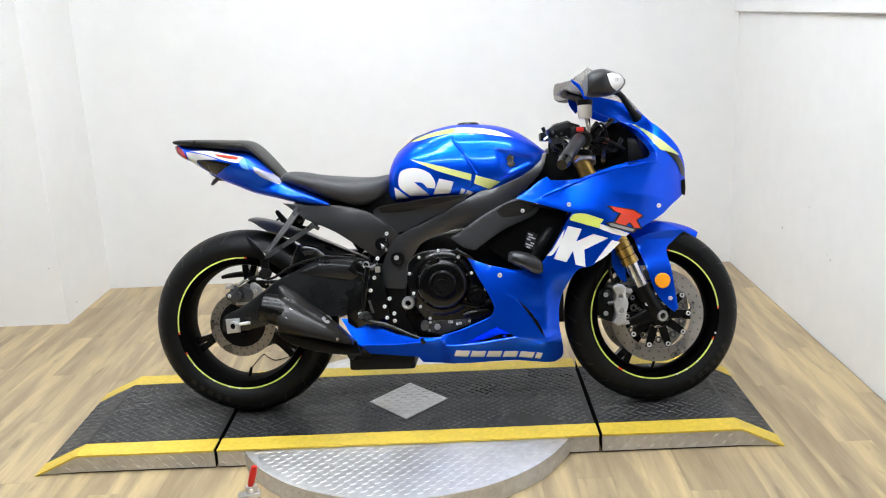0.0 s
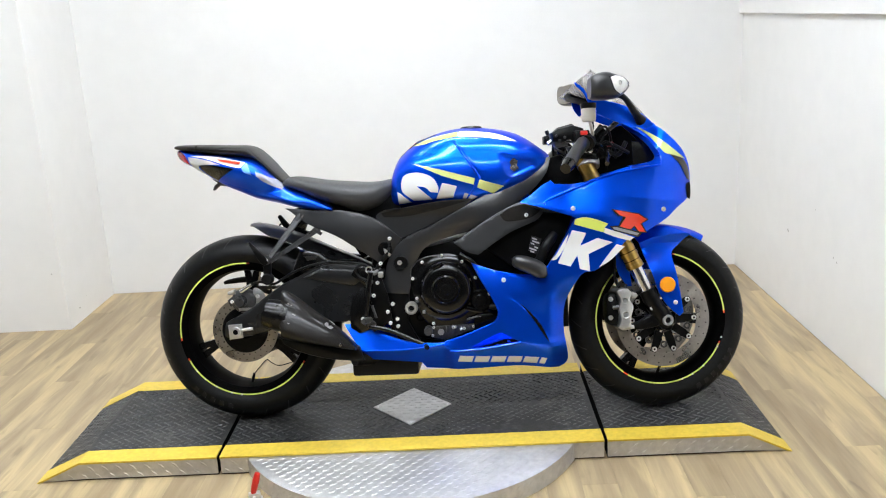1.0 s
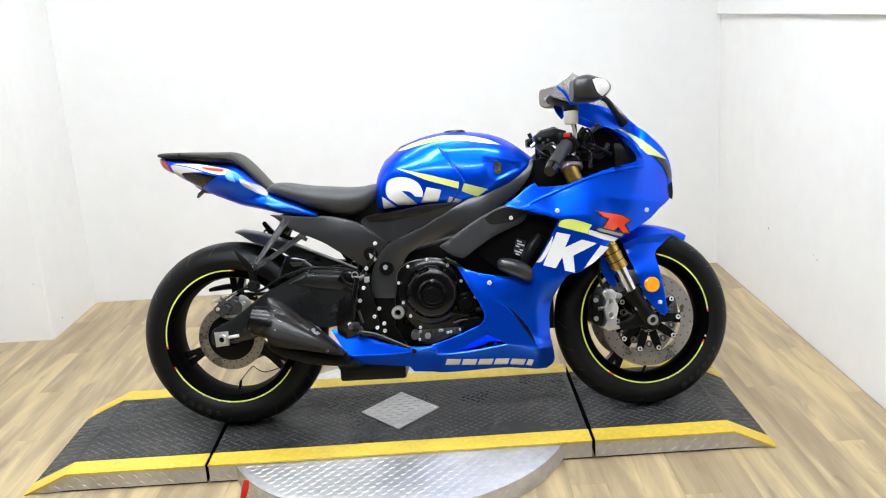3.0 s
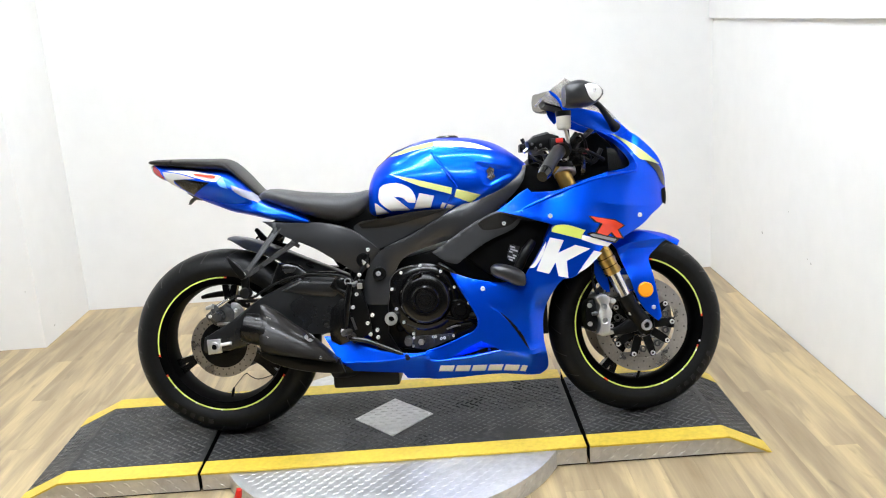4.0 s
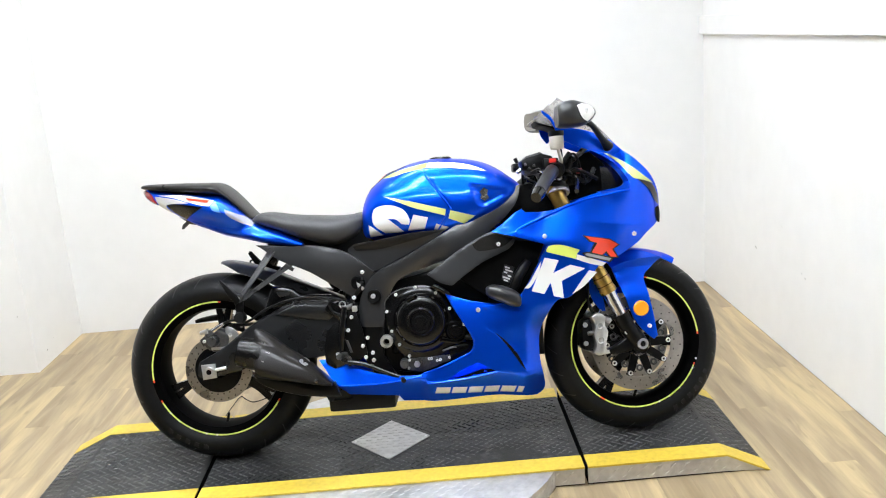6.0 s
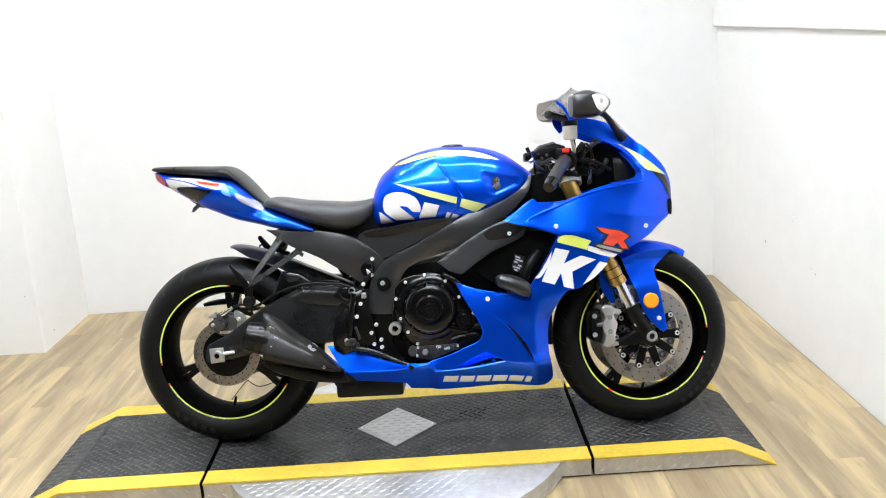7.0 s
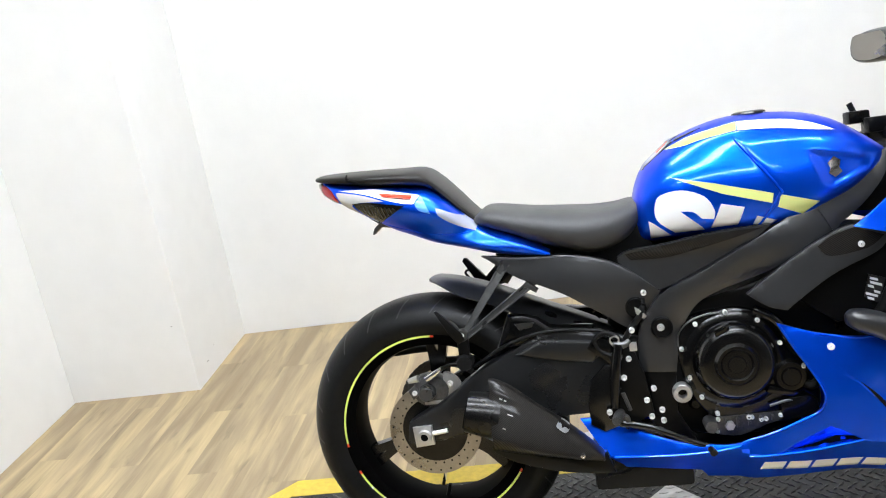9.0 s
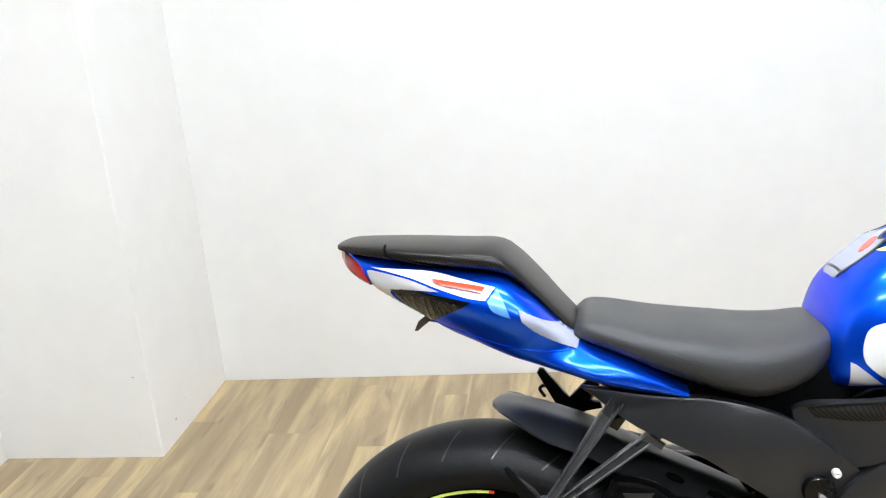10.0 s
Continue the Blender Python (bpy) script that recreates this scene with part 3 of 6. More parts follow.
def wheel(name, c, R, lip, half, lip_half, spokes, stripes, marks):
    """A sport wheel: the rim is the part; tyre, spokes, hub and stripes hang under it."""
    h = lip_half
    rim = part(name, lathe([(lip, -h), (lip, -h + 0.006), (lip - 0.018, -h + 0.014), (lip - 0.022, -h * 0.35), (lip - 0.022, h * 0.35), (lip - 0.018, h - 0.014), (lip, h - 0.006), (lip, h), (lip - 0.008, h),
                             (lip - 0.027, h - 0.012), (lip - 0.034, h * 0.3), (lip - 0.034, -h * 0.3), (lip - 0.027, -h + 0.012), (lip - 0.008, -h)], c, 96), RIMBLACK, bike, "gloss black cast wheel")
    prof = [(lip - 0.004, -h + 0.003)]
    for i in range(21):
        a = math.pi * (-0.5 + i / 20)
        prof.append((lip + 0.022 + (R - lip - 0.022) * math.cos(a), half * math.sin(a)))
    prof.append((lip - 0.004, h - 0.003))
    tyre = part("tyre", lathe(prof, c, 120), RUBBER, rim, "black sport tyre with worn grooves")
    # raised ring and block marks on the sidewall
    part("sidewall_ring", lathe([(lip + 0.012, -h - 0.0038), (lip + 0.0155, -h - 0.006), (lip + 0.019, -h - 0.0058), (lip + 0.016, -h - 0.002)], c, 96), RUBBER, rim)
    for k, a0 in enumerate(marks):
        part("tyre_marking", lathe([(lip + 0.030, -half - 0.0004 + 0.0004), (lip + 0.046, -half + 0.0035), (lip + 0.046, -half + 0.006), (lip + 0.030, -half + 0.003)], c, 4, arc=(radians(a0), radians(a0 + 3.4))), TYREMARK, rim, "grey moulded tyre marking")
    for k in range(22):
        a0 = 2 * math.pi * k / 22
        for sgn in (-1, 1):
            bm = bmesh.new()
            row = []
            for j in range(6):
                q = 0.35 + 0.75 * j / 5
                aa = a0 + sgn * 0.04 + 0.10 * j / 5
                for wd in (-1, 1):
                    rr = lip + 0.022 + (R - lip - 0.022) * math.cos(q) + 0.0006
                    row.append(bm.verts.new((c[0] + rr * math.cos(aa + wd * 0.006), sgn * half * math.sin(q) * 1.004, c[2] + rr * math.sin(aa + wd * 0.006))))
            for j in range(5):
                bm.faces.new((row[2 * j], row[2 * j + 1], row[2 * j + 3], row[2 * j + 2]))
            part("tread_groove", bm, BLACKLINE, rim)
    part("hub", lathe([(0.02, -0.06), (0.038, -0.06), (0.045, -0.03), (0.045, 0.03), (0.038, 0.06), (0.02, 0.06)], c, 40), GLOSSBLACK, rim)
    for a in spokes:
        a = radians(a)
        bm = bmesh.new()
        for fork in (-1, 1):
            rows = []
            for r, spread, wy, wt in ((0.036, 0.25, 0.030, 0.016), (0.09, 0.10, 0.024, 0.011), (0.14, 0.10, 0.020, 0.010), (lip - 0.03, 0.17, 0.022, 0.011)):
                aa = a + fork * spread * 0.5
                p = Vector((c[0] + r * math.cos(aa), 0, c[2] + r * math.sin(aa)))
                t = Vector((-math.sin(aa), 0, math.cos(aa)))
                rows.append([bm.verts.new(p + t * wt + Vector((0, q, 0))) for q in (-wy * 0.7, wy * 0.7)] + [bm.verts.new(p - t * wt + Vector((0, q, 0))) for q in (wy * 0.7, -wy * 0.7)])
            for q, s in zip(rows, rows[1:]):
                for i in range(4):
                    bm.faces.new((q[i], q[(i + 1) % 4], s[(i + 1) % 4], s[i]))
            bm.faces.new(rows[0]), bm.faces.new(rows[-1][::-1])
        bmesh.ops.bevel(bm, geom=[e for e in bm.edges if e.calc_face_angle(0) > 0.6], offset=0.003, segments=1, affect="EDGES")
        part("spoke", bm, GLOSSBLACK, rim)
    for a0, a1 in stripes:
        for s in (-1, 1):
            part("rim_stripe", lathe([(lip - 0.0066, s * (h + 0.0012)), (lip - 0.002, s * (h + 0.0012)), (lip - 0.002, s * (h + 0.0002)), (lip - 0.0066, s * (h + 0.0002))], c, 30, arc=(radians(a0), radians(a1))), LIME, rim, "lime rim stripe with red ends")
            for e in (a0 - 2.2, a1):
                part("rim_mark", lathe([(lip - 0.0066, s * (h + 0.0012)), (lip - 0.002, s * (h + 0.0012)), (lip - 0.002, s * (h + 0.0002)), (lip - 0.0066, s * (h + 0.0002))], c, 4, arc=(radians(e), radians(e + 2.2))), RED, rim, "red rim mark")
    # small white discs painted in as glints on the lower rim
    for a0 in (marks[0] - 8, marks[0] + 2, marks[2], marks[-1], marks[-1] + 9):
        part("rim_dot", lathe([(0.0, -0.0006), (0.0032, -0.0006), (0.0032, 0.0006)], (c[0] + (lip - 0.004) * math.cos(radians(a0)), -h - 0.0018, c[2] + (lip - 0.004) * math.sin(radians(a0))), 8, closed=False), WHITE, rim)
    # valve stub and balance weights
    va = radians(268)
    part("valve", tube([(c[0] + (lip - 0.03) * math.cos(va), -0.01, c[2] + (lip - 0.03) * math.sin(va)), (c[0] + (lip - 0.065) * math.cos(va + 0.06), -0.02, c[2] + (lip - 0.065) * math.sin(va + 0.06))], [0.006, 0.004]), PLASTIC, rim)
    return rim


def brake_disc(rim, c, y, r0, r1, holes, rows):
    """A drilled steel disc: ring with holes in rows and black carrier arms."""
    seg = holes * 4
    ob = part("brake_disc", lathe([(r0, y - 0.0022), (r1, y - 0.0022), (r1, y + 0.0022), (r0, y + 0.0022)], c, 96), STEEL, rim, "drilled steel brake disc")
    bm = bmesh.new()
    for i in range(holes):
        for k in range(rows):
            a = 2 * math.pi * (i + k / rows) / holes
            r = r0 + (r1 - r0) * (0.25 + 0.5 * k / max(1, rows - 1))
            for s in (-1, 1):
                ctr = Vector((c[0] + r * math.cos(a), y + s * 0.0026, c[2] + r * math.sin(a)))
                vs = [bm.verts.new(ctr + 0.0025 * Vector((math.cos(b), 0, math.sin(b)))) for b in [2 * math.pi * j / 8 for j in range(8)]]
                bm.faces.new(vs if s < 0 else vs[::-1])
    tagged(part("disc_drilling", bm, BLACKLINE, rim, smooth=0), kind="stuff")
    return ob


rear = wheel("rear_wheel", RW, 0.3125, 0.227, 0.086, 0.072, (205, 325, 85), ((86, 186), (207, 327)), (226, 233, 240, 247, 254))
front = wheel("front_wheel", FW, 0.2955, 0.220, 0.058, 0.048, (235, 355, 115), ((4, 75), (130, 232.8), (237.2, 334)), (296, 303, 310, 317, 324, 331))
brake_disc(rear, RW, -0.078, 0.075, 0.110, 26, 2)
for y in (-0.072, 0.072):
    brake_disc(front, FW, y, 0.113, 0.155, 24, 2)
    for i in range(10):
        a = 2 * math.pi * i / 10
        prof = []
        for r, w in ((0.045, 0.60), (0.080, 0.34), (0.100, 0.22), (0.113, 0.12)):
            prof.append((r, w))
        vs = []
        for r, w in prof:
            vs.append((FW[0] + r * math.cos(a - w * 0.5), FW[2] + r * math.sin(a - w * 0.5)))
        for r, w in prof[::-1]:
            vs.append((FW[0] + r * math.cos(a + w * 0.5), FW[2] + r * math.sin(a + w * 0.5)))
        part("carrier_arm", prism(vs, y - 0.004, y + 0.004, 0.0, 0), PLASTIC, front, smooth=0)
    for i in range(10):
        a = 2 * math.pi * i / 10
        bx, bz = FW[0] + 0.103 * math.cos(a), FW[2] + 0.103 * math.sin(a)
        part("carrier_ring", lathe([(0.006, -0.006), (0.0115, -0.006), (0.0115, 0.003), (0.006, 0.003)], (FW[0] + 0.083 * math.cos(a + 0.314), y, FW[2] + 0.083 * math.sin(a + 0.314)), 14), CASTGREY, front)
        part("disc_bobbin", lathe([(0.004, -0.0075), (0.008, -0.0075), (0.0085, 0.004), (0.004, 0.004)], (bx, y, bz), 14), BOLT, front)
part("disc_carrier", lathe([(0.03, -0.082), (0.078, -0.081), (0.078, -0.076), (0.03, -0.074)], RW, 40), GLOSSBLACK, rear)
sprocket = part("sprocket", lathe([(0.098, 0.113), (0.112, 0.113), (0.112, 0.119), (0.098, 0.119)], RW, 60), CASTGREY, rear, "dark toothed sprocket with open windows")
part("sprocket_hub", lathe([(0.03, 0.070), (0.066, 0.100), (0.066, 0.119), (0.03, 0.119)], RW, 40), CASTGREY, sprocket)
for k in range(5):
    a = radians(20 + 72 * k)
    part("sprocket_arm", prism([(RW[0] + r * math.cos(a + w), RW[2] + r * math.sin(a + w), 1) for r, w in ((0.060, -0.26), (0.102, -0.22), (0.102, 0.22), (0.060, 0.26))], 0.113, 0.119, 0.0, 0), CASTGREY, sprocket)
for k in range(43):
    a = 2 * math.pi * k / 43
    part("tooth", prism([(RW[0] + r * math.cos(a + w), RW[2] + r * math.sin(a + w), 1) for r, w in ((0.110, -0.055), (0.119, -0.02), (0.119, 0.02), (0.110, 0.055))], 0.1135, 0.1185, 0.0, 0), CASTGREY, sprocket)
bm = bmesh.new()
for k in range(66):
    if k < 26:
        a = radians(82 + k * 7.9)
        p, d = Vector((RW[0] + 0.117 * math.cos(a), 0, RW[2] + 0.117 * math.sin(a))), Vector((-math.sin(a), 0, math.cos(a)))
    else:
        i, low = (k - 26) % 20, k >= 46
        e = Vector((-0.20, 0, 0.42 if not low else 0.37))
        b = Vector((RW[0] + 0.0163, 0, RW[2] + 0.1158)) if not low else Vector((RW[0] + 0.0163, 0, RW[2] - 0.1158))
        d = (e - b).normalized()
        p = b + d * (0.016 * (i + 0.5))
    up = d.cross(Vector((0, 1, 0)))
    for y in ((0.1095, 0.1225) if k % 2 else (0.1115, 0.1205)):
        ring = [p + d * (0.011 * math.cos(q)) + up * (0.0072 * math.sin(q) * (0.8 + 0.2 * abs(math.cos(q)))) for q in [2 * math.pi * j / 10 for j in range(10)]]
        f = bm.faces.new([bm.verts.new((v.x, y - 0.0009, v.z)) for v in ring])
        g = bm.faces.new([bm.verts.new((v.x, y + 0.0009, v.z)) for v in ring][::-1])
        fv, gv = list(f.verts), list(g.verts)[::-1]
        for j in range(10):
            bm.faces.new((fv[j], gv[j], gv[(j + 1) % 10], fv[(j + 1) % 10]))
bmesh.ops.recalc_face_normals(bm, faces=bm.faces[:])
tagged(part("drive_chain", bm, CASTGREY, rear, "dull dark drive chain", smooth=30), kind="stuff")


def bolt(x, z, y, r, parent, mat=BOLT):
    ob = part("bolt", lathe([(0.0015, -0.0035), (r * 0.45, -0.0035), (r * 0.5, -0.0055), (r * 0.85, -0.005), (r, -0.002), (r, 0.006), (0.0015, 0.006)], (x, y, z), 14), mat, parent)
    return ob

# fuel tank
SEAM = [(0.033, 0.905), (0.044, 0.886), (0.104, 0.797), (0.105, 0.780), (0.079, 0.741), (0.060, 0.715)]


def tank_bump(x, z):
    """A hollow along the flank, a slanting seam behind which the side steps in, and a sunk facet for the badge."""
    seam = float(np.interp(-z, [-p[1] for p in SEAM], [p[0] for p in SEAM]))
    rise = 0.005 * ease((x - seam) / 0.008) * ease((0.915 - z) / 0.03)
    axis = float(np.interp(x, (-0.073, 0.138), (0.888, 0.872)))
    hollow = 0.0125 * math.exp(-((z - axis) / 0.046) ** 2) * ease((x + 0.16) / 0.10) * ease((0.24 - x) / 0.09)
    left = float(np.interp(z, (0.787, 0.875), (0.190, 0.158)))
    top = float(np.interp(x, (0.156, 0.224, 0.273, 0.319), (0.873, 0.853, 0.843, 0.852)))
    low = float(np.interp(x, (0.190, 0.216, 0.275), (0.787, 0.782, 0.806)))
    sink = 0.010 * ease((x - left) / 0.03) * ease((top - z) / 0.014) * ease((z - low) / 0.014) * ease((0.30 - x) / 0.03)
    return rise - hollow - sink


TANK = [(-0.184, 0.085, 0.700, 0.792), (-0.172, 0.108, 0.695, 0.830), (-0.150, 0.126, 0.695, 0.866), (-0.094, 0.145, 0.695, 0.911), (-0.017, 0.158, 0.695, 0.940), (0.060, 0.164, 0.695, 0.951),
        (0.154, 0.162, 0.705, 0.945), (0.215, 0.152, 0.735, 0.931), (0.262, 0.138, 0.760, 0.909), (0.310, 0.112, 0.800, 0.873), (0.335, 0.08, 0.825, 0.852)]
TANKE = (2.3, 3.2)
tank_y = half_breadth(TANK, TANKE, tank_bump)
tank = part("fuel_tank", loft(TANK, 220, TANKE, 14, tank_bump), BLUE, bike, "glossy metallic blue fuel tank with white and lime graphics", smooth=40)
part("filler_cap", lathe([(0.0, -0.006), (0.03, -0.006), (0.035, -0.004), (0.037, 0.0)], (0, 0, 0), 40, closed=False), GLOSSBLACK, tank).matrix_local = pose(0.085, 0, 0.9495, -92)


def decal(name, outline, yfun, mat, parent, label="", lift=0.0022, n=4, side=-1, step=0.010):
    return part(name, panel(outline, lambda x, z: yfun(x, z) + lift, 0.001, side, step, n), mat, parent, label, smooth=60)


for s in (-1, 1):
    part("tank_seam", tube([(p.x, s * (tank_y(p.x, p.y) + 0.0014), p.y) for p in curve_through(SEAM, 5, closed=False)], 0.0034, 10, 1), BLUE, tank)
    decal("graphic", [(-0.105, 0.841, 1), (-0.02, 0.820, 1), (0.094, 0.786, 1), (0.090, 0.766, 1), (-0.007, 0.797, 1)], tank_y, PALELIME, tank, "white to pale lime stripe", side=s)
    decal("graphic", [(0.108, 0.782, 1), (0.185, 0.758, 1), (0.150, 0.735, 1), (0.100, 0.757, 1)], tank_y, PALELIME, tank, "white to pale lime stripe", side=s)
    # white block shapes of the maker's name, cut off by the side cover
    decal("graphic", [(-0.128, 0.806), (-0.085, 0.812), (-0.042, 0.795), (-0.024, 0.765), (-0.026, 0.745, 1), (-0.05, 0.748, 1), (-0.066, 0.764), (-0.092, 0.768, 1), (-0.048, 0.728, 1), (-0.045, 0.722, 1), (-0.105, 0.722, 1), (-0.14, 0.752), (-0.142, 0.785)], tank_y, WHITE, tank, "white block graphic", side=s)
    decal("graphic", [(-0.158, 0.752, 1), (-0.150, 0.748, 1), (-0.112, 0.716, 1), (-0.156, 0.712, 1)], tank_y, WHITE, tank, "white block graphic", side=s)
    decal("graphic", [(-0.010, 0.776, 1), (0.036, 0.764, 1), (0.022, 0.727, 1), (-0.032, 0.725, 1)], tank_y, WHITE, tank, "white block graphic", side=s)
    decal("graphic", [(0.060, 0.742, 1), (0.100, 0.728, 1), (0.082, 0.716, 1), (0.052, 0.724, 1)], tank_y, WHITE, tank, "white block graphic", side=s)
    # upper light sweep
    decal("graphic", [(-0.108, 0.897, 1), (-0.066, 0.915), (-0.027, 0.926), (0.045, 0.939, 1), (0.040, 0.921, 1), (-0.028, 0.911), (-0.066, 0.902)], tank_y, LIME, tank, "lime start of the upper sweep", side=s, step=0.008)
    decal("graphic", [(0.047, 0.939, 1), (0.12, 0.934), (0.181, 0.921), (0.233, 0.897, 1), (0.179, 0.905), (0.12, 0.915), (0.042, 0.921, 1)], tank_y, WHITE, tank, "white upper sweep", side=s, step=0.008)
    # winged badge
    decal("badge", [(0.205, 0.833, 1), (0.218, 0.845, 1), (0.231, 0.836, 1), (0.228, 0.822, 1), (0.234, 0.812, 1), (0.219, 0.802, 1), (0.206, 0.812, 1), (0.210, 0.822, 1)], tank_y, CHROME, tank, "small silver badge", lift=0.003, n=0, side=s)


def tank_top(x, y):
    """Height of the tank's upper side at x, y."""
    w, zb, zt = (float(np.interp(x, [p[0] for p in TANK], [p[k] for p in TANK])) for k in (1, 2, 3))
    return (zb + zt) / 2 + (zt - zb) / 2 * (1 - min(0.99, abs(y) / w) ** TANKE[0]) ** (1 / TANKE[0])


def top_patch(name, outline, mat, lift, label=""):
    """A thin film laid over the top of the tank."""
    bm = panel(outline, lambda x, z: 0.0, 0.0012, -1, 0.008, 4)
    for v in bm.verts:
        x, y, up = v.co.x, v.co.z, v.co.y
        v.co = (x, y, tank_top(x, y) + lift - up)
    bmesh.ops.recalc_face_normals(bm, faces=bm.faces[:])
    return part(name, bm, mat, tank, label, smooth=60)


top_patch("tank_pad", [(-0.163, -0.030), (-0.140, -0.048), (-0.110, -0.054), (-0.086, -0.050, 1), (-0.092, -0.030), (-0.066, 0.0, 1), (-0.092, 0.030), (-0.086, 0.050, 1), (-0.110, 0.054), (-0.140, 0.048), (-0.163, 0.030)], BLACKLINE, 0.0030, "clear and silver tank protector with a dark rim")
top_patch("pad_face", [(-0.159, -0.026), (-0.140, -0.043), (-0.110, -0.049), (-0.092, -0.045, 1), (-0.097, -0.028), (-0.072, 0.0, 1), (-0.097, 0.028), (-0.092, 0.045, 1), (-0.110, 0.049), (-0.140, 0.043), (-0.159, 0.026)], PALEGREY, 0.0038, "silver-grey film")
top_patch("pad_badge", [(-0.122, -0.028), (-0.108, -0.034), (-0.096, -0.024), (-0.100, -0.012), (-0.116, -0.014)], RED, 0.0046, "small red mark")
for s in (-1, 1):
    top_patch("pad_strip", [(-0.084, s * 0.050, 1), (-0.060, s * 0.052), (-0.026, s * 0.056, 1), (-0.055, s * 0.040), (-0.082, s * 0.036, 1)], BLACKLINE, 0.0030, "dark strip")

# seat
SEAT = [(-0.536, 0.098, 0.782, 0.803), (-0.520, 0.114, 0.772, 0.815), (-0.490, 0.126, 0.760, 0.815), (-0.41, 0.144, 0.727, 0.801), (-0.32, 0.150, 0.694, 0.792), (-0.273, 0.147, 0.686, 0.788),
        (-0.226, 0.132, 0.697, 0.789), (-0.195, 0.114, 0.714, 0.794), (-0.178, 0.100, 0.735, 0.795)]
seat = part("seat", loft(SEAT, 64, (3.2, 2.3), 6), VINYL, bike, "black vinyl rider seat", smooth=60)

# tail
TAIL = [(-0.898, 0.020, 0.915, 0.926), (-0.885, 0.048, 0.902, 0.924), (-0.860, 0.067, 0.870, 0.919), (-0.800, 0.096, 0.829, 0.909), (-0.740, 0.120, 0.793, 0.898), (-0.690, 0.130, 0.771, 0.891), (-0.640, 0.138, 0.750, 0.884),
        (-0.600, 0.142, 0.739, 0.858), (-0.550, 0.145, 0.727, 0.808), (-0.500, 0.146, 0.713, 0.778), (-0.440, 0.138, 0.701, 0.752), (-0.375, 0.128, 0.697, 0.714)]


def tail_bump(x, z):
    """A hollow flank that flares out to a ledge."""
    line = float(np.interp(x, (-0.86, -0.757, -0.712, -0.645, -0.585, -0.532, -0.45), (0.845, 0.815, 0.800, 0.780, 0.774, 0.777, 0.745)))
    d = z - line
    deep = ease((d + 0.034) / 0.034) if d < 0 else 1 - ease(d / 0.055)
    return -0.022 * deep * ease((x + 0.85) / 0.10) * ease((-0.44 - x) / 0.10)


TAILE = (3.0, 2.6)
tail_y = half_breadth(TAIL, TAILE, tail_bump)
tail = part("tail_cowl", loft(TAIL, 150, TAILE, 12, tail_bump), BLUE, bike, "metallic blue tail cowl with white and red trim", smooth=50)
PAD = [(-0.912, 0.020, 0.926, 0.933), (-0.900, 0.055, 0.922, 0.939), (-0.87, 0.072, 0.915, 0.940), (-0.80, 0.086, 0.903, 0.938), (-0.71, 0.096, 0.891, 0.933), (-0.655, 0.098, 0.883, 0.929), (-0.625, 0.095, 0.872, 0.909),
       (-0.590, 0.089, 0.840, 0.872), (-0.560, 0.080, 0.805, 0.838), (-0.530, 0.074, 0.778, 0.804), (-0.515, 0.068, 0.770, 0.786)]
pad = part("seat_cowl", loft([(a, b * 1.07, c, d - 0.003) for a, b, c, d in PAD], 64, (2.2, 3.0), 6), CARBON, bike, "black carbon-look rear seat cover", smooth=50)
SEAMLINE = [(-0.8212, 0.931), (-0.8175, 0.924), (-0.806, 0.915), (-0.739, 0.898), (-0.688, 0.886), (-0.659, 0.879), (-0.633, 0.875), (-0.614, 0.877)]
_pady = half_breadth([(a, b * 1.07, c, d - 0.003) for a, b, c, d in PAD], (2.2, 3.0))
part("pad_seam", tube([(p.x, -_pady(p.x, p.y) - 0.0030, p.y) for p in curve_through(SEAMLINE, 5, closed=False)], 0.0022, 8, 1), GAPBLACK, pad)
part("tail_light", loft([(-0.906, 0.026, 0.903, 0.920), (-0.890, 0.052, 0.884, 0.921), (-0.866, 0.0655, 0.867, 0.915), (-0.852, 0.069, 0.866, 0.880)], 40, (3, 2.6), 5), REDLENS, tail, "dark red tail light lens")
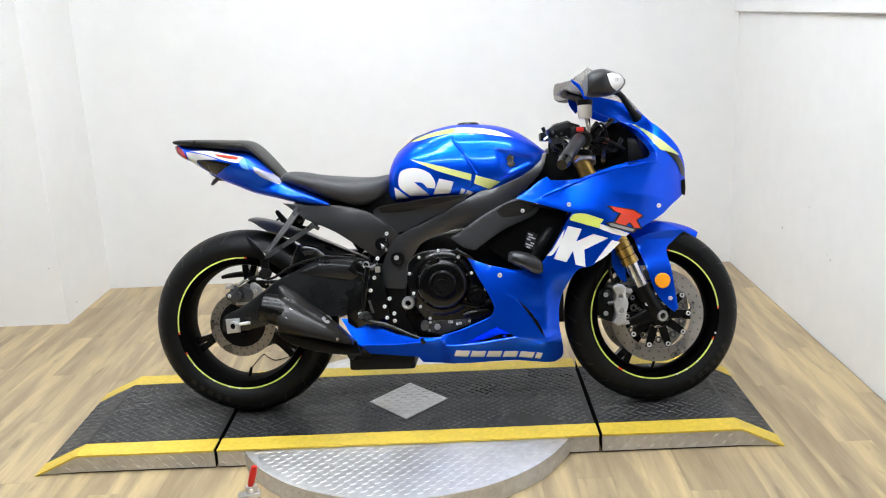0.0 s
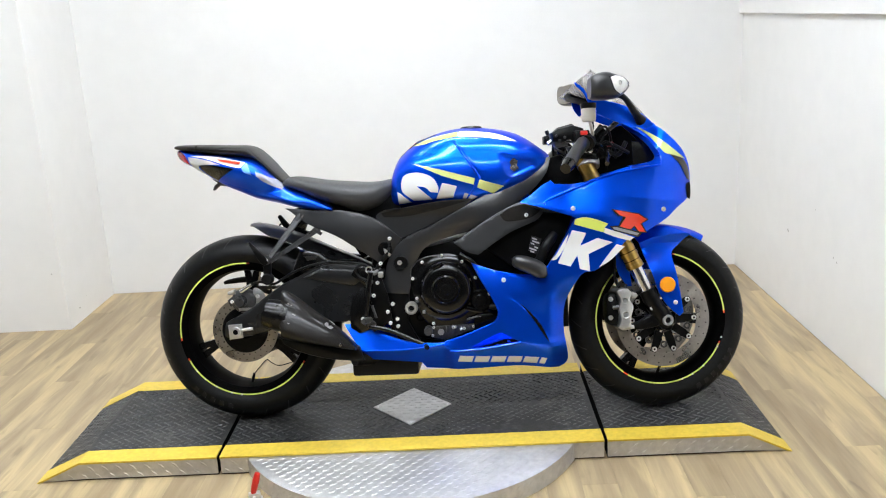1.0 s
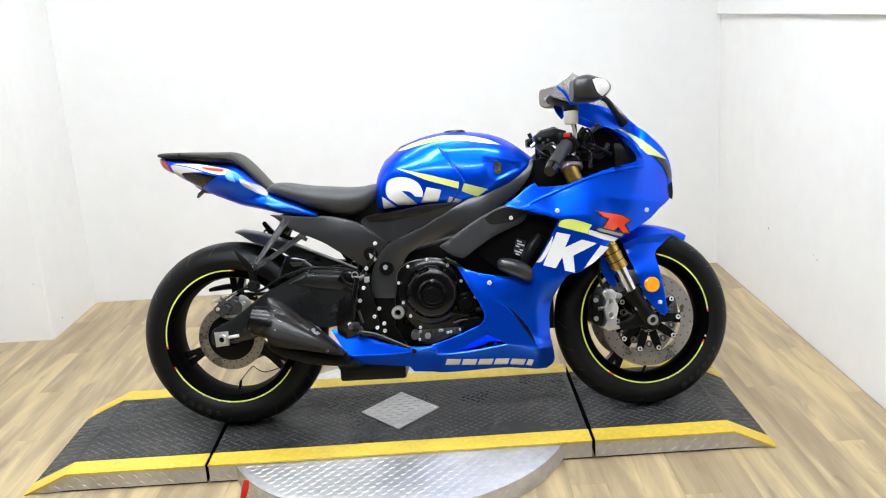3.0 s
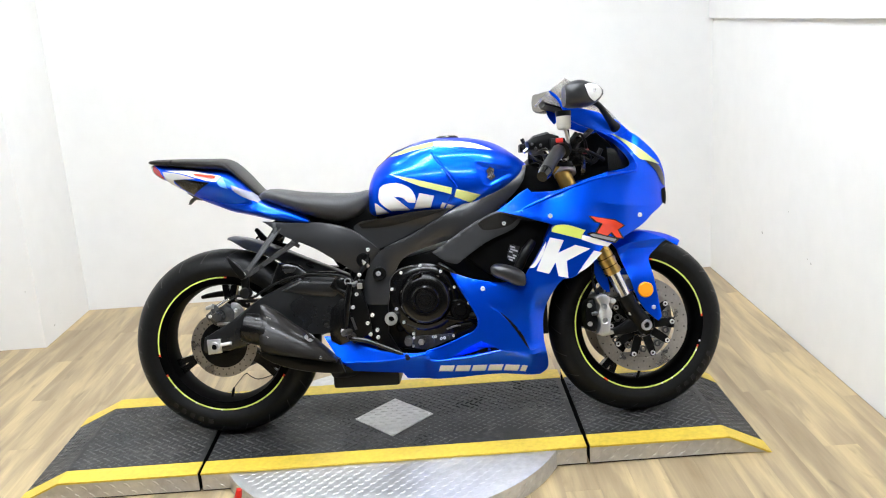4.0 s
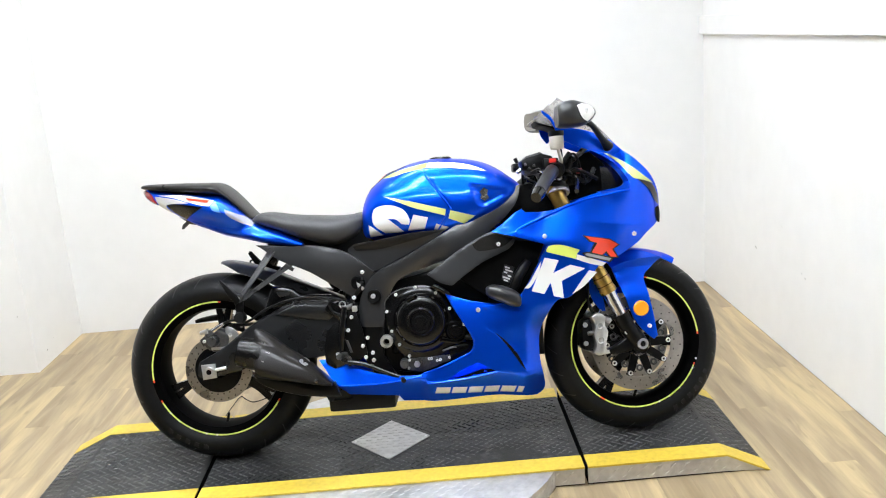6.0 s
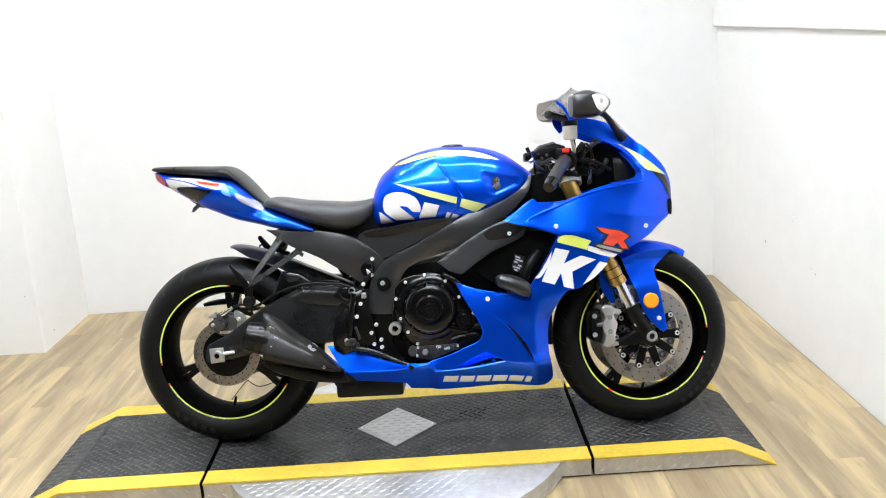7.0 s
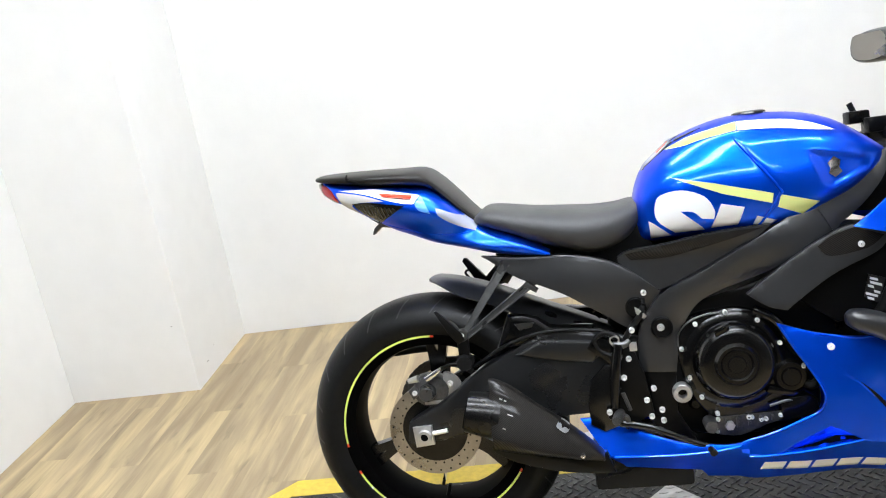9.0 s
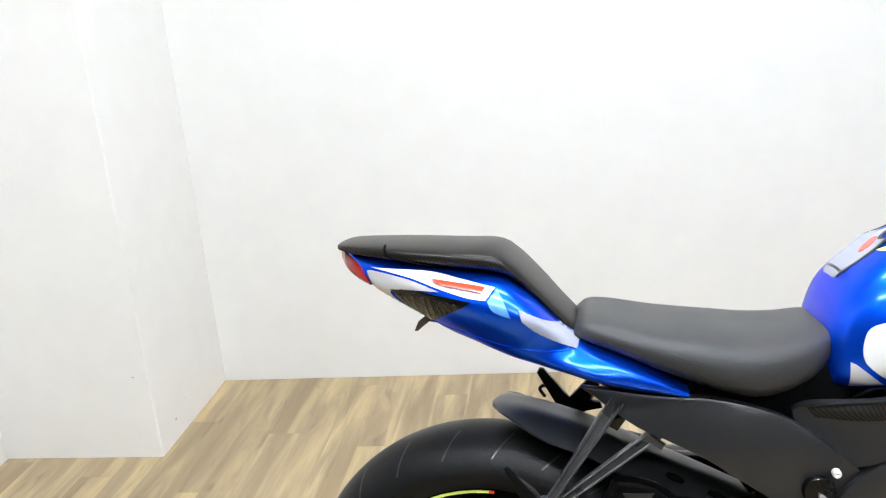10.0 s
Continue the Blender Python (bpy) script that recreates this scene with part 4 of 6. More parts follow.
for s in (-1, 1):
    decal("graphic", [(-0.846, 0.899, 1), (-0.757, 0.893), (-0.700, 0.881), (-0.648, 0.869, 1), (-0.662, 0.852, 1), (-0.690, 0.856), (-0.735, 0.870), (-0.781, 0.885)], tail_y, WHITE, tail, "white side flash", side=s, lift=0.003, step=0.006)
    decal("graphic", [(-0.645, 0.868, 1), (-0.634, 0.848), (-0.625, 0.826, 1), (-0.650, 0.836), (-0.659, 0.851, 1)], tail_y, ICEBLUE, tail, "pale blue end of the flash", side=s, lift=0.003, step=0.006)
    part("ledge_crease", tube([(p.x, s * (tail_y(p.x, p.y) + 0.0002), p.y) for p in curve_through([(-0.757, 0.813), (-0.712, 0.798), (-0.645, 0.778), (-0.585, 0.772), (-0.535, 0.776)], 5, closed=False)], 0.0012, 8, 1), BLUE, tail)
    decal("graphic", [(-0.853, 0.893, 1), (-0.842, 0.894), (-0.782, 0.882), (-0.732, 0.865, 1), (-0.811, 0.865), (-0.797, 0.838), (-0.767, 0.811, 1), (-0.802, 0.829), (-0.839, 0.861)], tail_y, SILVER, tail, "silver side flash", side=s, lift=0.003, step=0.006)
    decal("graphic", [(-0.745, 0.884, 1), (-0.662, 0.871, 1), (-0.668, 0.864, 1), (-0.731, 0.876, 1)], tail_y, RED, tail, "thin red mark", lift=0.0085, side=s, step=0.02, n=0)
    decal("grille", [(-0.813, 0.866, 1), (-0.767, 0.865), (-0.683, 0.850, 1), (-0.718, 0.832), (-0.757, 0.812, 1), (-0.788, 0.837)], tail_y, GLOSSBLACK, tail, "black ribbed side grille", lift=0.0045, side=s, step=0.006)
    for k in range(10):
        x = -0.796 + k * 0.0095
        zt = float(np.interp(x, (-0.80, -0.76, -0.70), (0.858, 0.857, 0.846)))
        zb = float(np.interp(x + 0.006, (-0.80, -0.764, -0.718, -0.695), (0.845, 0.818, 0.833, 0.846)))
        if zt - zb > 0.004:
            decal("grille_rib", [(x - 0.0012, zt, 1), (x + 0.0012, zt, 1), (x + 0.0072, zb, 1), (x + 0.0048, zb, 1)], tail_y, MATTE, tail, lift=0.0058, side=s, n=0, step=0.02)
    decal("graphic", [(-0.613, 0.838, 1), (-0.597, 0.831), (-0.560, 0.812), (-0.524, 0.797, 1), (-0.532, 0.777, 1), (-0.562, 0.789), (-0.591, 0.806), (-0.609, 0.822, 1)], tail_y, PALEGREY, tail, "pale grey knee flash", side=s, lift=0.0055, step=0.004)
part("plate_bracket", prism([(-0.800, 0.822, 1), (-0.745, 0.798, 1), (-0.743, 0.792, 1), (-0.772, 0.797, 1), (-0.792, 0.781, 1), (-0.797, 0.782, 1), (-0.790, 0.797, 1), (-0.778, 0.806, 1)], -0.010, 0.010, 0.002, 0), CASTGREY, bike, "grey plate bracket")

part("reservoir_hose", tube([(-0.235, -0.146, 0.505), (-0.215, -0.15, 0.535), (-0.195, -0.15, 0.56), (-0.19, -0.14, 0.59)], 0.007, 10), RUBBER, bike)
part("recess", lathe([(0.0, -0.003), (0.020, -0.003), (0.022, 0.0), (0.022, 0.01), (0.0, 0.01)], (-0.205, -0.146, 0.572), 28, closed=False), GLOSSBLACK, bike)
part("fitting", prism([(-0.208, 0.575, 1), (-0.194, 0.566, 1), (-0.184, 0.553, 1), (-0.191, 0.547, 1), (-0.206, 0.560, 1)], -0.156, -0.148, 0.002, 0), ALU, bike, "small silver fitting")
# side covers, frame, subframe
def frame_y(x, z):
    """A spar with a rounded outer face, drawn in towards the steering head."""
    d = (z - 0.612) * 0.868 - (x + 0.08) * 0.496
    round_ = 4.6 * min(0.06, abs(d)) ** 2 if x > -0.12 else 5.0 * (x + 0.17) ** 2
    round_ += 0.50 * max(-0.06, min(0.06, d)) * ease((x - 0.02) / 0.15)
    return 0.156 - 0.055 * ease((x - 0.05) / 0.30) - 0.012 * ease((-0.10 - x) / 0.1) - round_


FRAME = [(0.335, 0.845, 1), (0.322, 0.795), (0.28, 0.745), (0.23, 0.708), (0.165, 0.67), (0.099, 0.635), (0.04, 0.612), (-0.03, 0.592), (-0.075, 0.570), (-0.105, 0.53), (-0.122, 0.48), (-0.134, 0.424, 1),
         (-0.210, 0.428, 1), (-0.205, 0.507), (-0.18, 0.562), (-0.139, 0.603), (-0.045, 0.645), (0.086, 0.713), (0.197, 0.773), (0.29, 0.83)]
for s in (-1, 1):
    fr = part("frame", panel(FRAME, frame_y, 0.035, s, 0.02, 5, 0.005), SPAR, bike, "satin black alloy frame spar", smooth=35)
    part("pivot_plate", panel([(-0.134, 0.430, 1), (-0.140, 0.33, 1), (-0.105, 0.262, 1), (-0.165, 0.262, 1), (-0.214, 0.34, 1), (-0.208, 0.432, 1)], lambda x, z: frame_y(x, z) - 0.006, 0.03, s, 0.03, 4, 0.003), PLASTIC, fr)
    part("weld_collar", panel([(0.172, 0.757, 1), (0.186, 0.767, 1), (0.222, 0.700, 1), (0.208, 0.692, 1)], lambda x, z: frame_y(x, z) + 0.0035, 0.006, s, 0.05, 0), SPAR, fr)
    side_cover = part("side_cover", panel([(-0.232, 0.680, 1), (-0.205, 0.694), (-0.133, 0.703), (-0.023, 0.718), (0.086, 0.722, 1), (0.048, 0.694), (-0.064, 0.641), (-0.150, 0.606), (-0.19, 0.625), (-0.228, 0.663)], lambda x, z: 0.142 - 0.03 * ease((-0.12 - x) / 0.12) + 0.01 * ease((z - 0.68) / 0.02), 0.02, s, 0.02), MATTE, bike, "satin black side cover with carbon inlay", smooth=35)
    decal("inlay", [(-0.215, 0.686, 1), (-0.133, 0.701), (-0.023, 0.715), (0.070, 0.717, 1), (-0.02, 0.695), (-0.12, 0.675), (-0.205, 0.672, 1)], lambda x, z: 0.142 - 0.03 * ease((-0.12 - x) / 0.12) + 0.01 * ease((z - 0.68) / 0.02), CARBON, side_cover, "carbon inlay", side=s)
    part("subframe_cover", panel([(-0.530, 0.714, 1), (-0.44, 0.704), (-0.381, 0.701), (-0.353, 0.701), (-0.29, 0.690), (-0.227, 0.664), (-0.150, 0.602, 1), (-0.175, 0.56, 1), (-0.220, 0.522, 1), (-0.248, 0.540), (-0.277, 0.562), (-0.316, 0.589), (-0.355, 0.615), (-0.406, 0.639), (-0.447, 0.656), (-0.487, 0.682), (-0.512, 0.702)], lambda x, z: 0.128 - 0.02 * ease((-0.3 - x) / 0.2) + 0.012 * math.sin(min(1, max(0, (z - 0.55) / 0.15)) * 3.1), 0.02, s, 0.02, 5, 0.004), MATTE, bike, "satin black subframe cover", smooth=35)
    part("intake_cover", panel([(0.020, 0.585, 1), (0.10, 0.638), (0.176, 0.681), (0.243, 0.704), (0.305, 0.680, 1), (0.302, 0.668, 1), (0.279, 0.645), (0.19, 0.607), (0.096, 0.545, 1), (0.06, 0.556)], lambda x, z: 0.186 - 0.13 * (z - 0.545), 0.012, s, 0.02, 5, 0.004), MATTE, bike, "satin black intake cover with carbon corner", smooth=35)
    decal("inlay", [(0.168, 0.668, 1), (0.200, 0.688), (0.242, 0.699, 1), (0.297, 0.678, 1), (0.262, 0.655), (0.19, 0.646)], lambda x, z: 0.186 - 0.13 * (z - 0.545), CARBON, fr, "carbon corner inlay", lift=0.002, side=s)
    bolt(0.251, 0.664, s * 0.1735, 0.0065, fr)

part("inner_subframe", prism([(-0.50, 0.712, 1), (-0.40, 0.722, 1), (-0.30, 0.735, 1), (-0.18, 0.75, 1), (-0.15, 0.70, 1), (-0.165, 0.61, 1), (-0.23, 0.56, 1), (-0.35, 0.615, 1), (-0.43, 0.675, 1)], -0.095, 0.095, 0.01, 0), VOID, bike, "black inner subframe")
part("headstock", prism([(0.27, 0.72, 1), (0.30, 0.835, 1), (0.37, 0.85, 1), (0.46, 0.80, 1), (0.50, 0.70, 1)], -0.085, 0.085, 0.01, 0), VOID, bike, "black steering head")

# engine
engine = part("engine_block", prism([(-0.150, 0.285, 1), (-0.04, 0.262), (0.10, 0.275), (0.15, 0.34), (0.20, 0.42), (0.33, 0.50), (0.37, 0.62, 1), (0.27, 0.67, 1), (0.06, 0.60), (-0.12, 0.56, 1), (-0.19, 0.46, 1)], -0.118, 0.118, 0.01), PLASTIC, bike, "black engine block")
CL = (-0.012, -0.128, 0.438)
clutch = part("clutch_cover", lathe([(0.0, -0.058), (0.017, -0.058), (0.019, -0.055), (0.030, -0.055), (0.034, -0.060), (0.040, -0.060), (0.046, -0.053), (0.066, -0.053), (0.074, -0.050), (0.083, -0.036), (0.087, -0.022), (0.104, -0.020), (0.112, -0.012), (0.112, 0.02)], CL, 72, closed=False), GLOSSBLACK, bike, "black round clutch cover")
part("cover_rib", prism([(-0.05, 0.515, 1), (-0.02, 0.528, 1), (-0.028, 0.512, 1), (-0.05, 0.502, 1)], -0.186, -0.16, 0.003, 0), GLOSSBLACK, clutch)
part("clutch_case", prism([(-0.129, 0.463), (-0.125, 0.503), (-0.104, 0.531), (-0.078, 0.543), (-0.040, 0.548), (-0.003, 0.548), (0.044, 0.529), (0.080, 0.490), (0.110, 0.448), (0.139, 0.396), (0.157, 0.355), (0.152, 0.319), (0.123, 0.301), (0.055, 0.293), (-0.000, 0.302), (-0.062, 0.312), (-0.097, 0.349), (-0.117, 0.398)], -0.146, -0.11, 0.007, 3), GLOSSBLACK, bike, "gloss black clutch-side casing", smooth=50)
part("worn_edge", tube([(-0.125, -0.1455, 0.478), (-0.123, -0.1455, 0.502), (-0.110, -0.1455, 0.521), (-0.094, -0.1455, 0.532), (-0.073, -0.1455, 0.540), (-0.050, -0.1455, 0.545)], 0.0017, 8), CASTGREY, bike, "edge of the casing worn to bare metal")
part("pump_cover", prism([(0.071, 0.336, 1), (0.086, 0.351, 1), (0.129, 0.354, 1), (0.146, 0.343, 1), (0.149, 0.322, 1), (0.128, 0.306, 1), (0.073, 0.304, 1)], -0.160, -0.12, 0.004, 0), GLOSSBLACK, bike, "black angular pump cover")
part("case_web", prism([(0.045, 0.365, 1), (0.100, 0.350, 1), (0.110, 0.362, 1), (0.052, 0.380, 1)], -0.158, -0.14, 0.003, 0), GLOSSBLACK, bike)
part("starter_cover", lathe([(0.0, -0.034), (0.018, -0.034), (0.021, -0.029), (0.030, -0.029), (0.036, -0.022), (0.038, 0.02)], (0.098, -0.128, 0.395), 40, closed=False), GLOSSBLACK, bike)
sump = part("sump_cover", prism([(-0.061, 0.316, 1), (-0.04, 0.316), (0.034, 0.318), (0.085, 0.320, 1), (0.080, 0.304, 1), (0.041, 0.292), (-0.015, 0.272), (-0.064, 0.279, 1)], -0.150, -0.10, 0.004), CASTGREY, bike, "grey alloy sump casting")
for k in range(5):
    part("casting_rib", box_bm(-0.045 + 0.024 * k, -0.040 + 0.024 * k, -0.156, -0.148, 0.288 + 0.003 * k, 0.314, 0.0015), CASTGREY, sump)
part("drain_plug", lathe([(0.0, -0.010), (0.009, -0.010), (0.011, -0.007), (0.011, 0.004)], (-0.035, -0.150, 0.297), 6, closed=False), ALU, sump)
for k, (px, pz) in enumerate(((-0.058, 0.312), (-0.062, 0.286), (0.012, 0.312), (0.03, 0.305), (0.07, 0.312))):
    bolt(px, pz, -0.153, 0.0045, sump)
# cast bosses and ribs on the crankcase
for px, pz, pr in ((0.135, 0.42, 0.016), (0.115, 0.355, 0.014), (-0.10, 0.345, 0.015), (0.155, 0.47, 0.012)):
    part("boss", lathe([(0.0, -0.016), (pr * 0.6, -0.016), (pr * 0.8, -0.012), (pr, -0.004), (pr, 0.01)], (px, -0.125, pz), 20, closed=False), GLOSSBLACK, engine)
for k in range(4):
    part("case_rib", prism([(0.075 + 0.018 * k, 0.325, 1), (0.080 + 0.018 * k, 0.325, 1), (0.100 + 0.016 * k, 0.365, 1), (0.095 + 0.016 * k, 0.365, 1)], -0.138, -0.11, 0.0015, 0), CASTGREY, engine)
part("pump_hose", tube([(0.115, -0.140, 0.382), (0.140, -0.150, 0.372), (0.160, -0.145, 0.392), (0.175, -0.12, 0.43)], 0.010, 10), RUBBER, engine)
part("sensor_lead", tube([(0.05, -0.155, 0.335), (0.09, -0.158, 0.345), (0.125, -0.150, 0.335)], 0.003, 8), CASTGREY, engine)
part("cable_clip", tube([(0.092, -0.16, 0.500), (0.104, -0.162, 0.486), (0.118, -0.16, 0.468)], 0.0055, 10), ALU, engine)
# added block that keeps the gap below the engine dark
part("sump_tray", prism([(-0.165, 0.285, 1), (0.12, 0.300, 1), (0.12, 0.225, 1), (-0.165, 0.225, 1)], -0.108, 0.108, 0.006, 0), GAPBLACK, bike, "black filler block below the engine")
part("water_pipe", tube([(0.035, -0.15, 0.545), (0.075, -0.155, 0.52), (0.105, -0.15, 0.47), (0.125, -0.14, 0.43)], 0.011), GLOSSBLACK, bike)
part("oil_cap", tube([(-0.075, -0.13, 0.302), (-0.075, -0.172, 0.302)], [0.015, 0.013]), CASTGREY, bike)
part("radiator", box_bm(0.345, 0.375, -0.15, 0.15, 0.30, 0.62, 0.004), VOID, bike, "black radiator core")
part("coolant_hose", tube([(0.34, -0.14, 0.6), (0.31, -0.155, 0.56), (0.29, -0.15, 0.52), (0.25, -0.13, 0.47)], 0.016), RUBBER, bike)
part("intake_duct", prism([(0.24, 0.68, 1), (0.40, 0.66, 1), (0.34, 0.52, 1), (0.20, 0.50, 1), (0.12, 0.56, 1)], -0.15, 0.15, 0.008, 0), VOID, bike, "dark inner duct panel")
part("warning_label", panel([(0.266, 0.597, 1), (0.298, 0.586, 1), (0.282, 0.534, 1), (0.254, 0.550, 1)], lambda x, z: 0.1525, 0.001, -1, 0.1, 0), BLACKLINE, bike, "black warning label with grey marks")
for i, (u0, u1) in enumerate(((0.0, 0.6), (0.1, 1.0), (0.0, 0.45), (0.55, 1.0), (0.0, 0.9), (0.2, 0.7))):
    z = 0.5915 - 0.0078 * i
    part("label_bar", panel([(0.2675 - 0.0024 * i + 0.025 * u, z - 0.0095 * u - d, 1) for u, d in ((u0, 0), (u1, 0), (u1, 0.0052), (u0, 0.0052))], lambda x, z: 0.1535, 0.0008, -1, 0.1, 0), SILVER, bike)
part("frame_slider", loft([(0.200, 0.012, 0.512, 0.532), (0.214, 0.026, 0.500, 0.541), (0.245, 0.032, 0.486, 0.538), (0.278, 0.030, 0.470, 0.526), (0.300, 0.020, 0.468, 0.512), (0.308, 0.008, 0.476, 0.498)], 28, shift=-0.215), MATTE, bike, "black crash slider")

# fairing
SHOULDER = [(0.236, 0.703), (0.306, 0.697), (0.325, 0.712), (0.414, 0.744), (0.503, 0.775), (0.591, 0.792), (0.676, 0.803)]
COCKPIT = [(0.676, 0.803), (0.676, 0.835), (0.639, 0.898), (0.581, 0.937)]
FLANK = [(0.503, 0.723), (0.607, 0.702), (0.729, 0.687)]
BELLY = [(-0.285, 0.244), (-0.168, 0.247), (-0.077, 0.257), (-0.022, 0.267)]
VENTLIP = [(-0.006, 0.243), (0.102, 0.249), (0.219, 0.266)]
VENT = [(0.030, 0.238), (0.104, 0.276), (0.156, 0.300), (0.222, 0.267)]
SLIT = [(0.149, 0.430), (0.217, 0.387), (0.267, 0.330), (0.308, 0.264)]


def along(line, x):
    return float(np.interp(x, [p[0] for p in line], [p[1] for p in line]))


def fair_y(x, z):
    """Half-breadth of the fairing: a shoulder crease with a set-back flange, a flank crease, a hard tuck line along the belly."""
    w = 0.208 - 0.055 * ease((0.05 - x) / 0.40)
    tuck = float(np.interp(x, (-0.35, -0.285, -0.168, -0.077, -0.022, 0.0, 0.102, 0.219, 0.36), (0.262, 0.244, 0.247, 0.257, 0.262, 0.246, 0.249, 0.266, 0.240)))
    if z < tuck:
        w -= 0.85 * (tuck - z)
    elif z < 0.40:
        w -= 0.36 * (z - tuck) * ease((0.06 - x) / 0.10)
    w -= 0.050 * ease((x - 0.305) / 0.085) * ease((0.47 - z) / 0.10) * ease((z - 0.10) / 0.08)
    if 0.35 < z < 0.60:
        w -= 0.9 * min(0.16, z - 0.35) ** 2 * ease((0.40 - x) / 0.2)
    slit = float(np.interp(-z, [-p[1] for p in SLIT], [p[0] for p in SLIT]))
    if 0.264 < z < 0.43 and x > slit:
        w -= 0.007 * ease((x - slit) / 0.008) * ease((0.43 - z) / 0.08)
    if 0.03 < x < 0.222:
        roof = along(VENT, x) - z
        if roof > 0 and z > tuck:
            w -= 0.9 * min(roof, 0.018)
    u = max(0.0, (x - 0.44) / 0.358)
    w *= math.sqrt(max(0.0, 1 - min(1, u) ** 2.2))
    w -= 0.085 * ease((z - 0.79) / 0.16) * ease((0.80 - x) / 0.2)
    crease = along(SHOULDER, x)
    low = float(np.interp(x, (0.236, 0.323, 0.392, 0.496, 0.566), (0.702, 0.683, 0.659, 0.650, 0.641)))
    if z > low and x < 0.70:
        lean = float(np.interp(x, (0.28, 0.33, 0.40, 0.47, 0.54, 0.61, 0.66, 0.70), (0.31, 0.31, 0.29, 0.25, 0.20, 0.13, 0.05, 0.0)))
        w -= lean * (min(z, crease) - low)
        if z > crease:
            w -= (0.004 * ease((z - crease) / 0.002) + 0.25 * (z - crease)) * ease((0.69 - x) / 0.06)
    elif z <= low and x > 0.30:
        w -= 0.10 * min(0.1, low - z) * ease((x - 0.30) / 0.1)
    if x > 0.50:
        w -= (0.06 if z > along(FLANK, x) else 0.24) * min(0.08, abs(z - along(FLANK, x))) * ease((x - 0.50) / 0.10) * ease((0.80 - z) / 0.05)
    edge = float(np.interp(z, [p[1] for p in COCKPIT], [p[0] for p in COCKPIT]))
    if z > 0.803 and x < edge:
        w -= 0.006 + 0.9 * (edge - x)
    return max(0.004, w)


def bead(line, r, parent, name="edge_bead", n=5, yfun=None, side=-1):
    """A fine rolled edge that follows a crease."""
    pts = curve_through(line, n, closed=False)
    f = yfun or fair_y
    return part(name, tube([(p.x, side * (f(p.x, p.y) + r * 0.15), p.y) for p in pts], r, 8, 1), BLUE, parent)


UPPER = [(0.232, 0.706, 1), (0.27, 0.730), (0.303, 0.755), (0.330, 0.769, 1), (0.342, 0.757, 1), (0.418, 0.757), (0.489, 0.777), (0.552, 0.797), (0.640, 0.812, 1), (0.660, 0.822), (0.658, 0.844), (0.628, 0.892), (0.572, 0.932, 1), (0.578, 0.940, 1), (0.63, 0.953, 1), (0.676, 0.926),
         (0.716, 0.890), (0.758, 0.843), (0.783, 0.79), (0.788, 0.744), (0.776, 0.700), (0.728, 0.664), (0.69, 0.632), (0.63, 0.600), (0.575, 0.577, 1), (0.555, 0.572, 1), (0.50, 0.605, 1), (0.402, 0.652, 1), (0.383, 0.659, 1), (0.30, 0.686)]
LOWER = [(-0.352, 0.328, 1), (-0.296, 0.240, 1), (-0.284, 0.212, 1), (-0.120, 0.200, 1), (-0.101, 0.197, 1), (-0.088, 0.176, 1), (0.018, 0.172), (0.198, 0.176), (0.345, 0.164, 1), (0.372, 0.19), (0.358, 0.292), (0.366, 0.383), (0.415, 0.471), (0.469, 0.489), (0.56, 0.572, 1), (0.50, 0.604, 1),
         (0.402, 0.650, 1), (0.385, 0.625), (0.345, 0.555), (0.304, 0.496), (0.285, 0.482), (0.22, 0.480), (0.145, 0.494), (0.072, 0.520, 1), (0.10, 0.47), (0.137, 0.405), (0.152, 0.365), (0.140, 0.335), (0.10, 0.316), (0.04, 0.292), (-0.02, 0.272), (-0.09, 0.270), (-0.17, 0.280), (-0.30, 0.322)]
